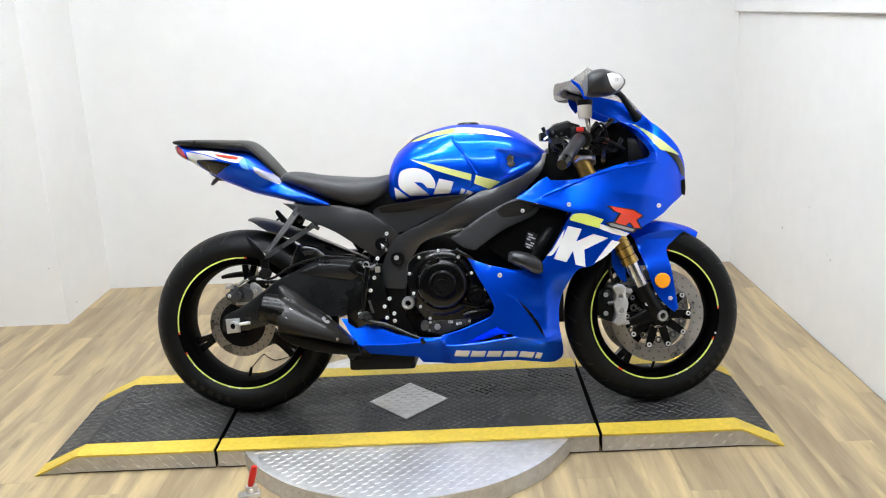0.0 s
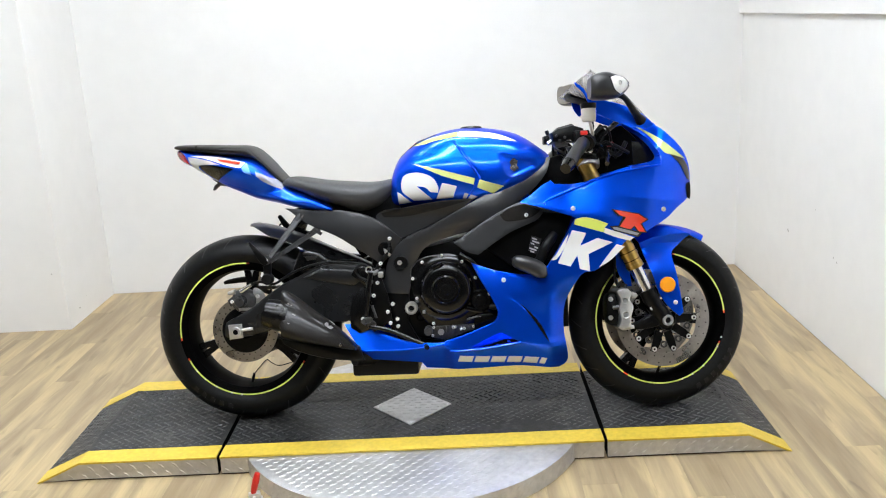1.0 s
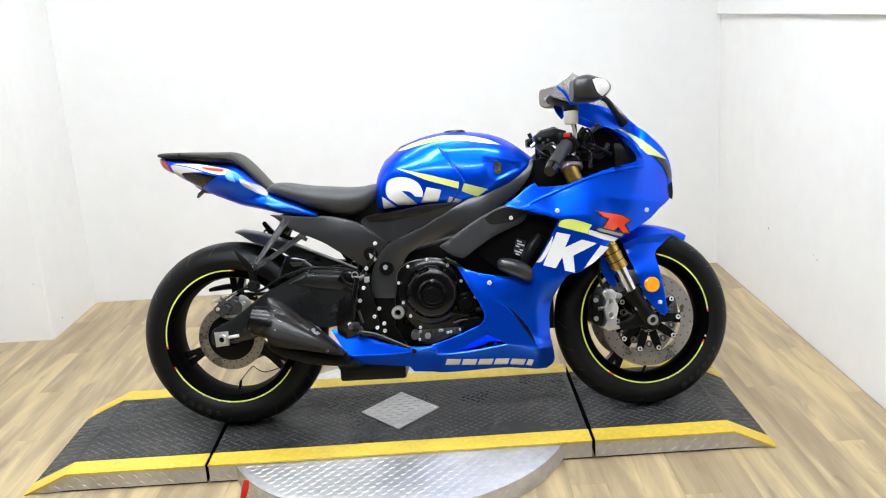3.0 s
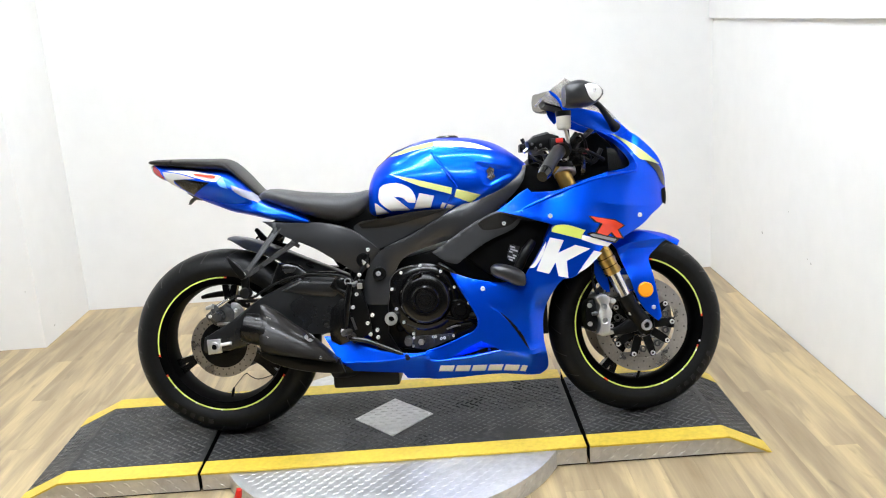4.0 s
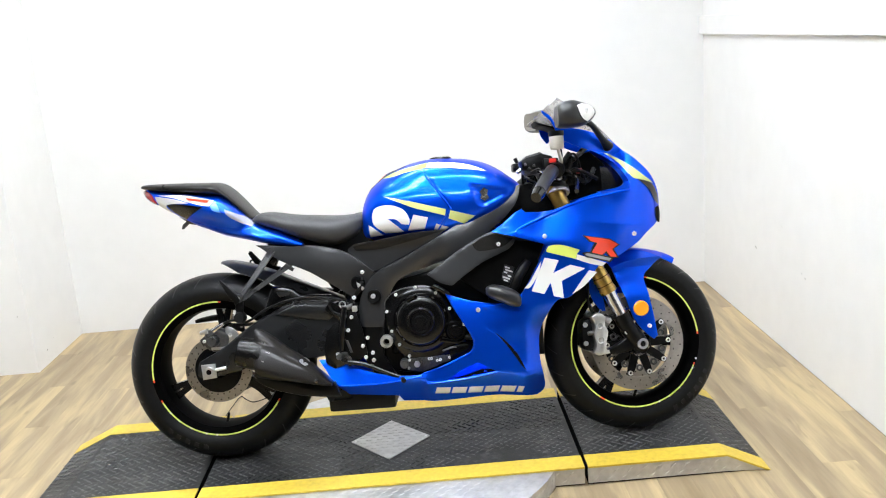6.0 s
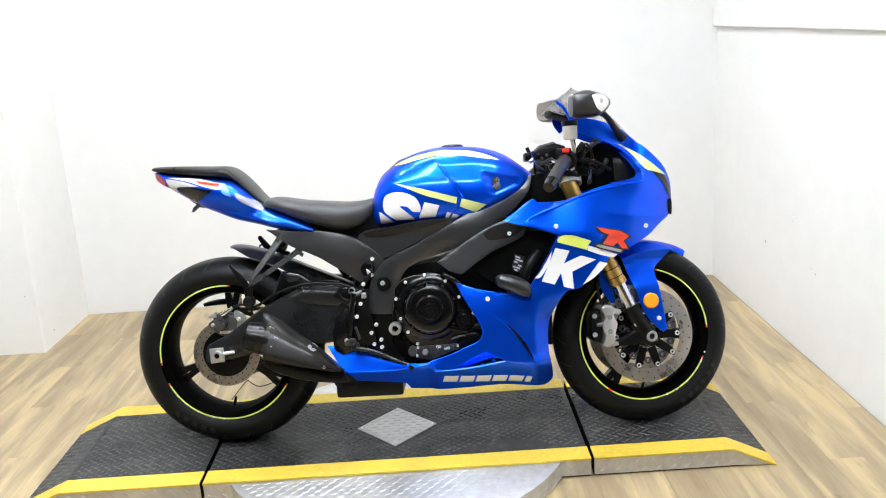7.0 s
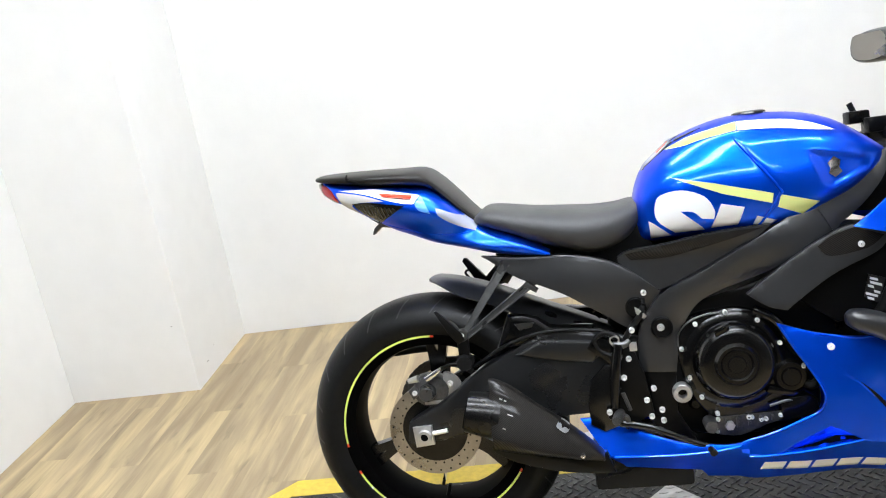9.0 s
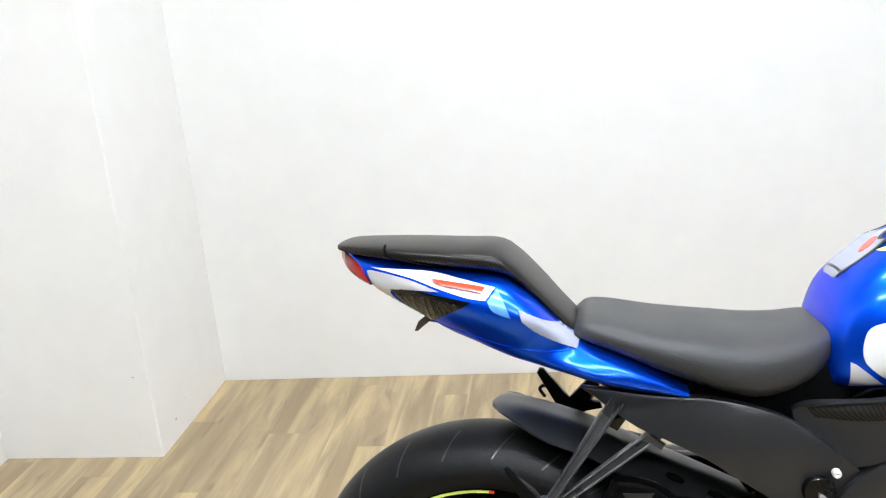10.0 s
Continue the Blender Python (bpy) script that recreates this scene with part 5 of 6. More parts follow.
for s in (-1, 1):
    up = part("upper_fairing", panel(UPPER, fair_y, 0.006, s, 0.014, 5, 0.0022, (SHOULDER, FLANK, COCKPIT)), BLUE, bike, "metallic blue upper fairing with lime sweep", smooth=24)
    low = part("lower_fairing", panel(LOWER, fair_y, 0.008, s, 0.014, 5, 0.0035, (BELLY, VENTLIP, SLIT, VENT)), BLUE, bike, "metallic blue lower fairing with white block graphics", smooth=24)
    for line in (SHOULDER, COCKPIT):
        bead(line[1:] if line is SHOULDER else line, 0.0042 if line is SHOULDER else 0.0028, up, side=s)
    for line in (BELLY, VENTLIP):
        bead(line, 0.0026, low, side=s)
    bead([(0.145, 0.492), (0.22, 0.478), (0.285, 0.480)], 0.0028, low, side=s)
    bead([(0.076, 0.517), (0.10, 0.470), (0.137, 0.405), (0.152, 0.365), (0.140, 0.335), (0.10, 0.316), (0.04, 0.292), (-0.02, 0.273)], 0.0028, low, side=s)
    decal("graphic", [(0.596, 0.944, 1), (0.612, 0.938, 1), (0.668, 0.896), (0.724, 0.850), (0.764, 0.819, 1), (0.712, 0.834), (0.686, 0.846), (0.646, 0.903)], fair_y, PALELIME, up, "pale lime nose sweep", side=s, step=0.008)
    decal("headlight", [(0.707, 0.836, 1), (0.757, 0.818), (0.781, 0.778), (0.785, 0.747, 1), (0.769, 0.760), (0.746, 0.799)], fair_y, BLACKLINE, up, "dark glossy headlight edge", side=s, lift=0.003, step=0.008)
    decal("intake", [(0.767, 0.738, 1), (0.785, 0.743), (0.789, 0.715), (0.783, 0.689, 1), (0.769, 0.698)], fair_y, GAPBLACK, up, "black air intake mouth", side=s, lift=0.003, step=0.008)
    # white block shapes of the maker's name
    decal("graphic", [(0.390, 0.613, 1), (0.433, 0.602, 1), (0.414, 0.563, 1), (0.468, 0.585, 1), (0.515, 0.570, 1), (0.439, 0.536, 1), (0.442, 0.482, 1), (0.411, 0.490, 1), (0.404, 0.533, 1), (0.382, 0.499, 1), (0.343, 0.511, 1)], fair_y, WHITE, low, "white block graphic", side=s, n=0)
    decal("graphic", [(0.379, 0.604, 1), (0.367, 0.563), (0.340, 0.524), (0.321, 0.522, 1), (0.337, 0.537), (0.358, 0.570)], fair_y, WHITE, low, "white block graphic", side=s)
    decal("graphic", [(0.527, 0.563, 1), (0.554, 0.554, 1), (0.507, 0.514), (0.470, 0.493, 1), (0.498, 0.529)], fair_y, WHITE, low, "white block graphic", side=s)
    decal("graphic", [(0.397, 0.639, 1), (0.410, 0.650), (0.447, 0.649), (0.502, 0.629, 1), (0.491, 0.617, 1), (0.487, 0.602, 1), (0.440, 0.617), (0.396, 0.631, 1)], fair_y, LIME, low, "lime to white sweep", side=s)
    decal("graphic", [(0.491, 0.616, 1), (0.533, 0.601, 1), (0.586, 0.580, 1), (0.571, 0.571, 1), (0.531, 0.583, 1), (0.488, 0.601, 1)], fair_y, WHITE, low, "lime to white sweep", side=s, lift=0.004)
    decal("graphic", [(0.512, 0.674, 1), (0.600, 0.656, 1), (0.632, 0.634, 1), (0.612, 0.622, 1), (0.628, 0.592, 1), (0.598, 0.594, 1), (0.585, 0.612, 1), (0.572, 0.602, 1), (0.528, 0.612, 1), (0.550, 0.648, 1), (0.532, 0.652, 1)], fair_y, BLACKLINE, up, "red slanted emblem with a black outline", side=s, n=0, lift=0.005)
    decal("graphic", [(0.520, 0.671, 1), (0.599, 0.653, 1), (0.626, 0.635, 1), (0.606, 0.622, 1), (0.621, 0.596, 1), (0.601, 0.598, 1), (0.587, 0.617, 1), (0.572, 0.607, 1), (0.536, 0.615, 1), (0.558, 0.646, 1), (0.538, 0.654, 1)], fair_y, RED, up, "red slanted emblem", side=s, n=0, lift=0.0065)
    decal("graphic", [(0.505, 0.620, 1), (0.525, 0.622, 1), (0.612, 0.594, 1), (0.598, 0.580, 1), (0.52, 0.605, 1)], fair_y, BLACKLINE, up, "small grey slanted emblem", side=s, n=0, lift=0.007)
    decal("graphic", [(0.514, 0.616, 1), (0.526, 0.617, 1), (0.602, 0.593, 1), (0.595, 0.586, 1), (0.522, 0.609, 1)], fair_y, GREYLINE, up, "small grey slanted emblem", side=s, n=0, lift=0.0085)
    for i in range(6):
        x, z = 0.020 + i * 0.0520, 0.2255 - i * 0.0036
        w = 0.045 if i < 5 else 0.018
        decal("graphic", [(x + 0.004, z, 1), (x + w + 0.004, z - 0.0032, 1), (x + w - 0.004, z - 0.0262, 1), (x - 0.004, z - 0.023, 1)], fair_y, WHITE, low, "white slanted name bar", side=s, n=0)
    decal("vent", [(0.213, 0.396, 1), (0.25, 0.362), (0.285, 0.318), (0.309, 0.264, 1), (0.296, 0.280), (0.262, 0.335), (0.235, 0.372)], fair_y, GAPBLACK, low, "dark slit vent", side=s, lift=0.002)
    decal("vent", [(0.064, 0.250, 1), (0.120, 0.259, 1), (0.168, 0.274, 1), (0.200, 0.276, 1), (0.214, 0.268, 1), (0.168, 0.261), (0.115, 0.253)], fair_y, GAPBLACK, low, "dark triangular vent", side=s, lift=0.002)
    for bx, bz in ((0.172, 0.464), (0.395, 0.680), (0.682, 0.664)):
        bolt(bx, bz, s * (fair_y(bx, bz) + 0.001), 0.0075, low if bz < 0.6 else up).rotation_euler = (0, 0, 0)
part("belly_pan", panel([(-0.09, 0.2, 1), (0.35, 0.2, 1), (0.345, 0.168, 1), (0.20, 0.178, 1), (-0.08, 0.182, 1)], lambda x, z: 0.08, 0.16, -1, 0.1, 0), BLUE, bike)
part("nose_shell", loft([(0.60, 0.085, 0.70, 0.92), (0.70, 0.075, 0.70, 0.89), (0.76, 0.05, 0.705, 0.84), (0.79, 0.02, 0.72, 0.78)], 32, (2.5, 3)), GLOSSBLACK, bike, "black headlight shell")
# filler block whose near-black colour stands in for the cockpit's deep shade
part("air_box_inner", prism([(0.470, 0.775, 1), (0.517, 0.785, 1), (0.655, 0.81, 1), (0.640, 0.850, 1), (0.613, 0.894, 1), (0.570, 0.935, 1), (0.523, 0.925, 1), (0.505, 0.880, 1), (0.495, 0.840, 1)], -0.070, 0.11, 0.01, 0), GAPBLACK, bike, "near-black block filling the cockpit interior")

# cowl under the screen, and the screen
for s in (-1, 1):
    part("screen_cowl", panel([(0.419, 1.074, 1), (0.445, 1.054), (0.463, 1.028), (0.508, 1.013), (0.570, 0.996), (0.634, 0.967, 1), (0.675, 0.930, 1), (0.643, 0.920, 1), (0.590, 0.931), (0.541, 0.946), (0.499, 0.965), (0.475, 0.981), (0.458, 1.011), (0.444, 1.040), (0.422, 1.063)], lambda x, z: 0.125 - 0.04 * ease((x - 0.52) / 0.15), 0.006, s, 0.02, 5, 0.002), BLUE, bike, "blue cowl edge below the screen", smooth=50)
bm, rows = bmesh.new(), []
for i in range(15):
    u, row = i / 14, []
    for j in range(21):
        v = -1 + 2 * j / 20
        a = Vector((0.484, 0, 1.122)).lerp(Vector((0.388, 0, 1.046)), v * v)
        b = Vector((0.682, 0, 0.936)).lerp(Vector((0.53, 0, 0.996)), v * v)
        p = a.lerp(b, u)
        p.y = v * (0.125 - 0.01 * u)
        p.z += 0.018 * math.sin(math.pi * u) * (1 - v * v)
        row.append(bm.verts.new(p))
    rows.append(row)
for a, b in zip(rows, rows[1:]):
    for j in range(20):
        bm.faces.new((a[j], a[j + 1], b[j + 1], b[j]))
r = bmesh.ops.extrude_face_region(bm, geom=bm.faces[:])
for g in r["geom"]:
    if isinstance(g, bmesh.types.BMVert):
        g.co.z -= 0.003
screen = part("windscreen", bm, SMOKE, bike, "smoked clear windscreen", smooth=60)
edge = []
for j in range(13):
    v = -0.6 + j / 10
    a = Vector((0.484, 0, 1.122)).lerp(Vector((0.388, 0, 1.046)), v * v)
    edge.append((a.x, v * 0.125, a.z))
part("screen_rim", tube(edge, 0.0022, 8, 1), CLEARLENS, screen, "pale polished edge")

part("inner_cowl", panel([(0.426, 1.037, 1), (0.451, 1.028), (0.483, 1.020, 1), (0.478, 1.001), (0.452, 0.976, 1), (0.432, 1.004)], lambda x, z: 0.10, 0.005, 1, 0.03, 4), BLUE, bike, "blue inner cowl below the screen")
part("dash_panel", prism([(0.402, 1.048, 1), (0.466, 1.031, 1), (0.490, 1.011, 1), (0.479, 1.001, 1), (0.447, 1.019, 1), (0.407, 1.031, 1)], -0.10, 0.10, 0.004, 0), VOID, bike, "black instrument panel edge")

# mirrors
for s in (-1, 1):
    body = [(0.438, 0.060, 1.006, 1.066), (0.452, 0.069, 1.001, 1.076), (0.484, 0.068, 1.000, 1.082), (0.514, 0.056, 1.003, 1.074), (0.540, 0.036, 1.016, 1.064), (0.556, 0.012, 1.034, 1.050)]
    mir = part("mirror", loft(body, 44, (3.1, 2.9), 5, shift=s * 0.325), MATTE, bike, "black mirror housing with clear turn signal")
    hb = half_breadth(body, (3.1, 2.9))
    lens = decal("signal_lens", [(0.494, 1.062, 1), (0.518, 1.068), (0.540, 1.059), (0.551, 1.044), (0.546, 1.030), (0.526, 1.013, 1), (0.507, 1.026)], lambda x, z: 0.325 + hb(x, z), CLEARLENS, mir, "clear turn signal lens", lift=0.002, side=s, step=0.006)
    decal("lens_rim", [(0.491, 1.064, 1), (0.518, 1.071), (0.542, 1.061), (0.553, 1.044), (0.548, 1.028), (0.526, 1.010, 1), (0.505, 1.024)], lambda x, z: 0.325 + hb(x, z), GLOSSBLACK, mir, lift=0.001, side=s, step=0.006)
    part("mirror_glass", prism([(0, 0.031), (0.048, 0.028), (0.052, -0.02), (0.0, -0.033), (-0.052, -0.02), (-0.048, 0.028)], -0.001, 0.001, 0, 4), MIRROR, mir, "mirror glass").matrix_local = pose(0.4455 if s < 0 else 0.4365, s * 0.325, 1.04, 0, 0, 90)
    part("mirror_stalk", tube([(0.538, s * 0.215, 1.024), (0.566, s * 0.190, 1.010), (0.604, s * 0.135, 0.968), (0.626, s * 0.105, 0.945)], [0.010, 0.009, 0.011, 0.018]), PLASTIC, bike)
    if s < 0:
        mir.matrix_basis = Matrix.Translation((0.011, 0.07, 0.0045))
    else:
        mir.matrix_basis = Matrix.Translation((0.455, 0.31, 1.068)) @ Matrix.Rotation(radians(28), 4, "Z") @ Matrix.Translation((-0.47, -0.325, -1.04))
    decal("signal_bulb", [(0.520, 1.052), (0.528, 1.050), (0.528, 1.040), (0.520, 1.038)], lambda x, z: 0.325 + hb(x, z), CHROME, mir, lift=0.0035, side=s)

# forks, bars, controls
fork_top, fork_axle = Vector((0.438, 0, 0.835)), Vector((0.672, 0, 0.315))


def on_fork(t, s):
    p = fork_top.lerp(fork_axle, t)
    return (p.x, s * 0.103, p.z)


for s in (-1, 1):
    leg = part("fork", tube([on_fork(0.0, s), on_fork(0.685, s)], 0.0265, 20, 0), GOLD, bike, "gold anodised fork leg")
    part("collar", tube([on_fork(0.60, s), on_fork(0.615, s)], 0.0285, 20, 0), GOLD, leg)
    part("collar", tube([on_fork(0.665, s), on_fork(0.69, s)], 0.0285, 20, 0), GOLD, leg)
    for ring in (0.588, 0.640):
        part("seal_ring", tube([on_fork(ring, s), on_fork(ring + 0.004, s)], 0.0268, 20, 0), GAPBLACK, leg)
    part("slider", tube([on_fork(0.69, s), on_fork(0.90, s)], 0.0215, 20, 0), CHROME, leg, "polished fork slider")
    foot = part("fork_foot", tube([on_fork(0.83, s), on_fork(0.92, s), (0.685, s * 0.1, 0.31), (0.70, s * 0.095, 0.285)], [0.0275, 0.028, 0.030, 0.024]), PLASTIC, leg, "black fork bottom")
    part("caliper_arm", prism([(0.664, 0.372, 1), (0.622, 0.407, 1), (0.575, 0.394, 1), (0.580, 0.378, 1), (0.618, 0.386), (0.650, 0.350, 1)], s * 0.116, s * 0.092, 0.004, 3), PLASTIC, leg)
    part("caliper_arm", prism([(0.570, 0.294, 1), (0.602, 0.302), (0.650, 0.328, 1), (0.690, 0.305, 1), (0.662, 0.284), (0.610, 0.276), (0.572, 0.279, 1)], s * 0.116, s * 0.092, 0.004, 3), PLASTIC, leg)
    part("axle_end", lathe([(0.010, -0.006), (0.016, -0.006), (0.018, 0.0), (0.018, 0.02), (0.010, 0.02)], (0.692, s * 0.122 - 0.005, 0.303), 24), ALU, leg, "hollow axle end")
    bolt(0.645, 0.345, s * 0.119, 0.009, leg)
    cal = part("front_caliper", prism([(0.530, 0.402, 1), (0.545, 0.412), (0.566, 0.410), (0.580, 0.396, 1), (0.574, 0.372), (0.584, 0.350), (0.576, 0.318), (0.572, 0.286, 1), (0.548, 0.276), (0.530, 0.286, 1), (0.542, 0.310), (0.534, 0.345), (0.542, 0.375)], s * 0.122, s * 0.045, 0.009, 3), ALU, bike, "silver radial brake caliper")
    part("caliper_bridge", prism([(0.504, 0.388), (0.53, 0.398, 1), (0.538, 0.345, 1), (0.532, 0.290, 1), (0.504, 0.300), (0.498, 0.345)], s * 0.110, s * 0.05, 0.008, 3), PLASTIC, cal)
    part("bridge_bolt", tube([(0.512, s * 0.112, 0.378), (0.512, s * 0.106, 0.378)], 0.008, 12), ALU, cal)
    part("bridge_bolt", tube([(0.510, s * 0.112, 0.318), (0.510, s * 0.106, 0.318)], 0.008, 12), ALU, cal)
    part("caliper_ear", prism([(0.566, 0.402, 1), (0.596, 0.395, 1), (0.600, 0.386, 1), (0.592, 0.377, 1), (0.568, 0.382, 1)], s * 0.118, s * 0.085, 0.004, 0), ALU, cal)
    part("caliper_ear", prism([(0.556, 0.298, 1), (0.584, 0.292, 1), (0.586, 0.280, 1), (0.556, 0.276, 1)], s * 0.118, s * 0.085, 0.004, 0), ALU, cal)
    part("caliper_pin", tube([(0.516, s * 0.119, 0.350), (0.534, s * 0.121, 0.352)], [0.006, 0.008], 12), CASTGREY, cal)
    for bz, br in ((0.372, 0.010), (0.326, 0.011)):
        part("piston_boss", lathe([(0.0, -s * 0.0005), (br * 0.7, -s * 0.0005), (br, s * 0.003), (br, -s * 0.006)], (0.556, s * 0.1225, bz), 22, closed=False), ALU, cal)
    part("bleed_nipple", tube([(0.560, s * 0.11, 0.410), (0.566, s * 0.112, 0.424)], [0.005, 0.003], 8), CHROME, cal)
    part("caliper_hose", tube([(0.545, s * 0.10, 0.41), (0.53, s * 0.10, 0.45), (0.535, s * 0.09, 0.52), (0.52, s * 0.07, 0.60)], 0.005, 8), RUBBER, cal)
    # clip-on bar, grip, bar end
    bar = part("clip_on", tube([(0.455, s * 0.10, 0.878), (0.44, s * 0.16, 0.880), (0.425, s * 0.20, 0.868)], 0.012), PLASTIC, bike, "black clip-on handlebar")
    part("grip", tube([(0.424, s * 0.185, 0.874), (0.388, s * 0.25, 0.844), (0.349, s * 0.318, 0.806)], [0.0225, 0.0200, 0.0205]), MATTE, bar, "ribbed rubber grip")
    part("bar_end", tube([(0.347, s * 0.321, 0.803), (0.332, s * 0.345, 0.789)], [0.0205, 0.0165]), GLOSSBLACK, bar)
    part("switch_housing", tube([(0.446, s * 0.155, 0.884), (0.434, s * 0.190, 0.872)], [0.027, 0.025]), PLASTIC, bar)
    part("switch_box", box_bm(0.40, 0.448, min(s * 0.14, s * 0.185), max(s * 0.14, s * 0.185), 0.880, 0.916, 0.006), PLASTIC, bar)
    part("lever", tube([(0.47, s * 0.15, 0.868), (0.49, s * 0.22, 0.846), (0.462, s * 0.32, 0.800)], [0.006, 0.006, 0.007], 8), GLOSSBLACK, bar)
    part("triple_clamp", prism([(0.40, 0.855, 1), (0.475, 0.845, 1), (0.482, 0.825, 1), (0.405, 0.832, 1)], s * 0.14, 0.0, 0.005, 0), GLOSSBLACK, bike)
master = part("brake_master", prism([(0.330, 0.912, 1), (0.350, 0.925, 1), (0.398, 0.935, 1), (0.433, 0.924, 1), (0.440, 0.898, 1), (0.420, 0.880, 1), (0.375, 0.884, 1), (0.334, 0.884, 1)], -0.165, -0.115, 0.008, 0), PLASTIC, bike, "black brake master cylinder")
part("master_lid", prism([(0.345, 0.922, 1), (0.352, 0.929, 1), (0.395, 0.939, 1), (0.405, 0.934, 1)], -0.160, -0.120, 0.002, 0), CASTGREY, master)
for k, (px, pz) in enumerate(((0.345, 0.902), (0.372, 0.897), (0.356, 0.888))):
    bolt(px, pz, -0.166, 0.0045, master, CASTGREY)
part("banjo_bolt", tube([(0.338, -0.14, 0.890), (0.322, -0.14, 0.880)], [0.007, 0.006], 10), CHROME, master)
part("switch_lead", tube([(0.345, -0.16, 0.872), (0.362, -0.178, 0.858), (0.380, -0.176, 0.846), (0.372, -0.15, 0.83)], 0.0035, 8), RUBBER, bike)
for k in range(4):
    part("loom_branch", tube([(0.40 + 0.03 * k, -0.10, 0.86), (0.42 + 0.03 * k, -0.125 - 0.006 * k, 0.872 + 0.004 * k), (0.45 + 0.03 * k, -0.12, 0.858), (0.47 + 0.025 * k, -0.09, 0.83)], 0.0035, 8), RUBBER, bike)
part("gauge_bracket", prism([(0.468, 0.900, 1), (0.500, 0.930, 1), (0.512, 0.920, 1), (0.490, 0.880, 1), (0.470, 0.872, 1)], -0.13, -0.11, 0.004, 0), GLOSSBLACK, bike)
part("ground_tag", box_bm(0.452, 0.468, -0.150, -0.145, 0.852, 0.866, 0.002), WHITEPLASTIC, bike)
part("lever_perch", prism([(0.335, 0.895, 1), (0.375, 0.90, 1), (0.385, 0.872, 1), (0.345, 0.866, 1)], -0.155, -0.12, 0.004, 0), CASTGREY, bike)
part("bar_clamp", lathe([(0.028, -0.012), (0.036, -0.012), (0.036, 0.012), (0.028, 0.012)], (0, 0, 0), 28), ALU, bike, "silver bar clamp").matrix_basis = Matrix.Translation((0.458, -0.103, 0.815)) @ Matrix.Rotation(radians(66), 4, "X") @ Matrix.Rotation(radians(-20), 4, "Y")
part("adjuster_clip", tube([(0.36, -0.16, 0.878), (0.385, -0.175, 0.886), (0.40, -0.18, 0.866), (0.41, -0.185, 0.85)], 0.0022, 6), CHROME, bike)
part("mirror_stay", tube([(0.505, -0.10, 0.905), (0.545, -0.105, 0.94), (0.562, -0.105, 0.952)], [0.006, 0.009, 0.006], 10), STRUT, bike)
part("dash_stay", tube([(0.475, -0.12, 0.905), (0.50, -0.11, 0.935)], 0.007, 10), PLASTIC, bike)
part("cable_guide", tube([(0.47, -0.12, 0.868), (0.52, -0.13, 0.876), (0.555, -0.12, 0.862), (0.585, -0.10, 0.845)], 0.006, 8), RUBBER, bike)
part("fuse_box", box_bm(0.47, 0.52, -0.12, -0.095, 0.83, 0.87, 0.005), GLOSSBLACK, bike)
part("clutch_lever_knob", tube([(0.395, 0.20, 0.93), (0.385, 0.20, 0.955)], 0.007, 10), PLASTIC, bike)
part("clutch_reservoir", box_bm(0.37, 0.42, 0.17, 0.21, 0.905, 0.935, 0.006), PLASTIC, bike)
part("kill_switch", box_bm(0.416, 0.440, -0.188, -0.166, 0.900, 0.914, 0.004), REDGRIP, bike, "red kill switch")
part("throttle_cable", tube([(0.42, -0.15, 0.89), (0.38, -0.13, 0.91), (0.35, -0.09, 0.88), (0.36, -0.05, 0.82)], 0.004, 8), RUBBER, bike)
part("brake_hose", tube([(0.46, -0.17, 0.90), (0.50, -0.17, 0.925), (0.53, -0.12, 0.88), (0.52, -0.09, 0.80)], 0.0045, 8), RUBBER, bike)
part("wiring_loom", tube([(0.45, -0.12, 0.83), (0.50, -0.11, 0.86), (0.55, -0.10, 0.84), (0.58, -0.08, 0.88)], 0.008, 8), RUBBER, bike)
part("ignition_lock", tube([(0.40, 0, 0.85), (0.395, 0, 0.872)], 0.018), GLOSSBLACK, bike)
part("connector", box_bm(0.516, 0.536, -0.125, -0.10, 0.866, 0.882, 0.003), REDDULL, bike, "dull red connector")
res = part("brake_reservoir", lathe([(0.0, -0.022), (0.019, -0.022), (0.022, -0.016), (0.023, 0.018), (0.0, 0.018)], (0, 0, 0), 32, closed=False), WHITEPLASTIC, bike, "milky brake fluid reservoir")
res.matrix_local = pose(0.444, -0.19, 0.962, 90)
cap = part("reservoir_cap", lathe([(0.0, -0.008), (0.022, -0.008), (0.0245, -0.005), (0.0245, 0.008), (0.0, 0.008)], (0, 0, 0), 32, closed=False), PLASTIC, res)
cap.matrix_local = pose(0, 0.0265, 0, 0)
part("fluid_line", tube([(0.447, -0.190, 0.944), (0.452, -0.187, 0.922), (0.458, -0.172, 0.900), (0.452, -0.150, 0.885)], 0.0055, 10), WHITEPLASTIC, bike, "milky brake fluid line")
part("reservoir_arm", tube([(0.455, -0.185, 0.95), (0.46, -0.175, 0.92), (0.455, -0.17, 0.895)], 0.004, 8), PLASTIC, bike)

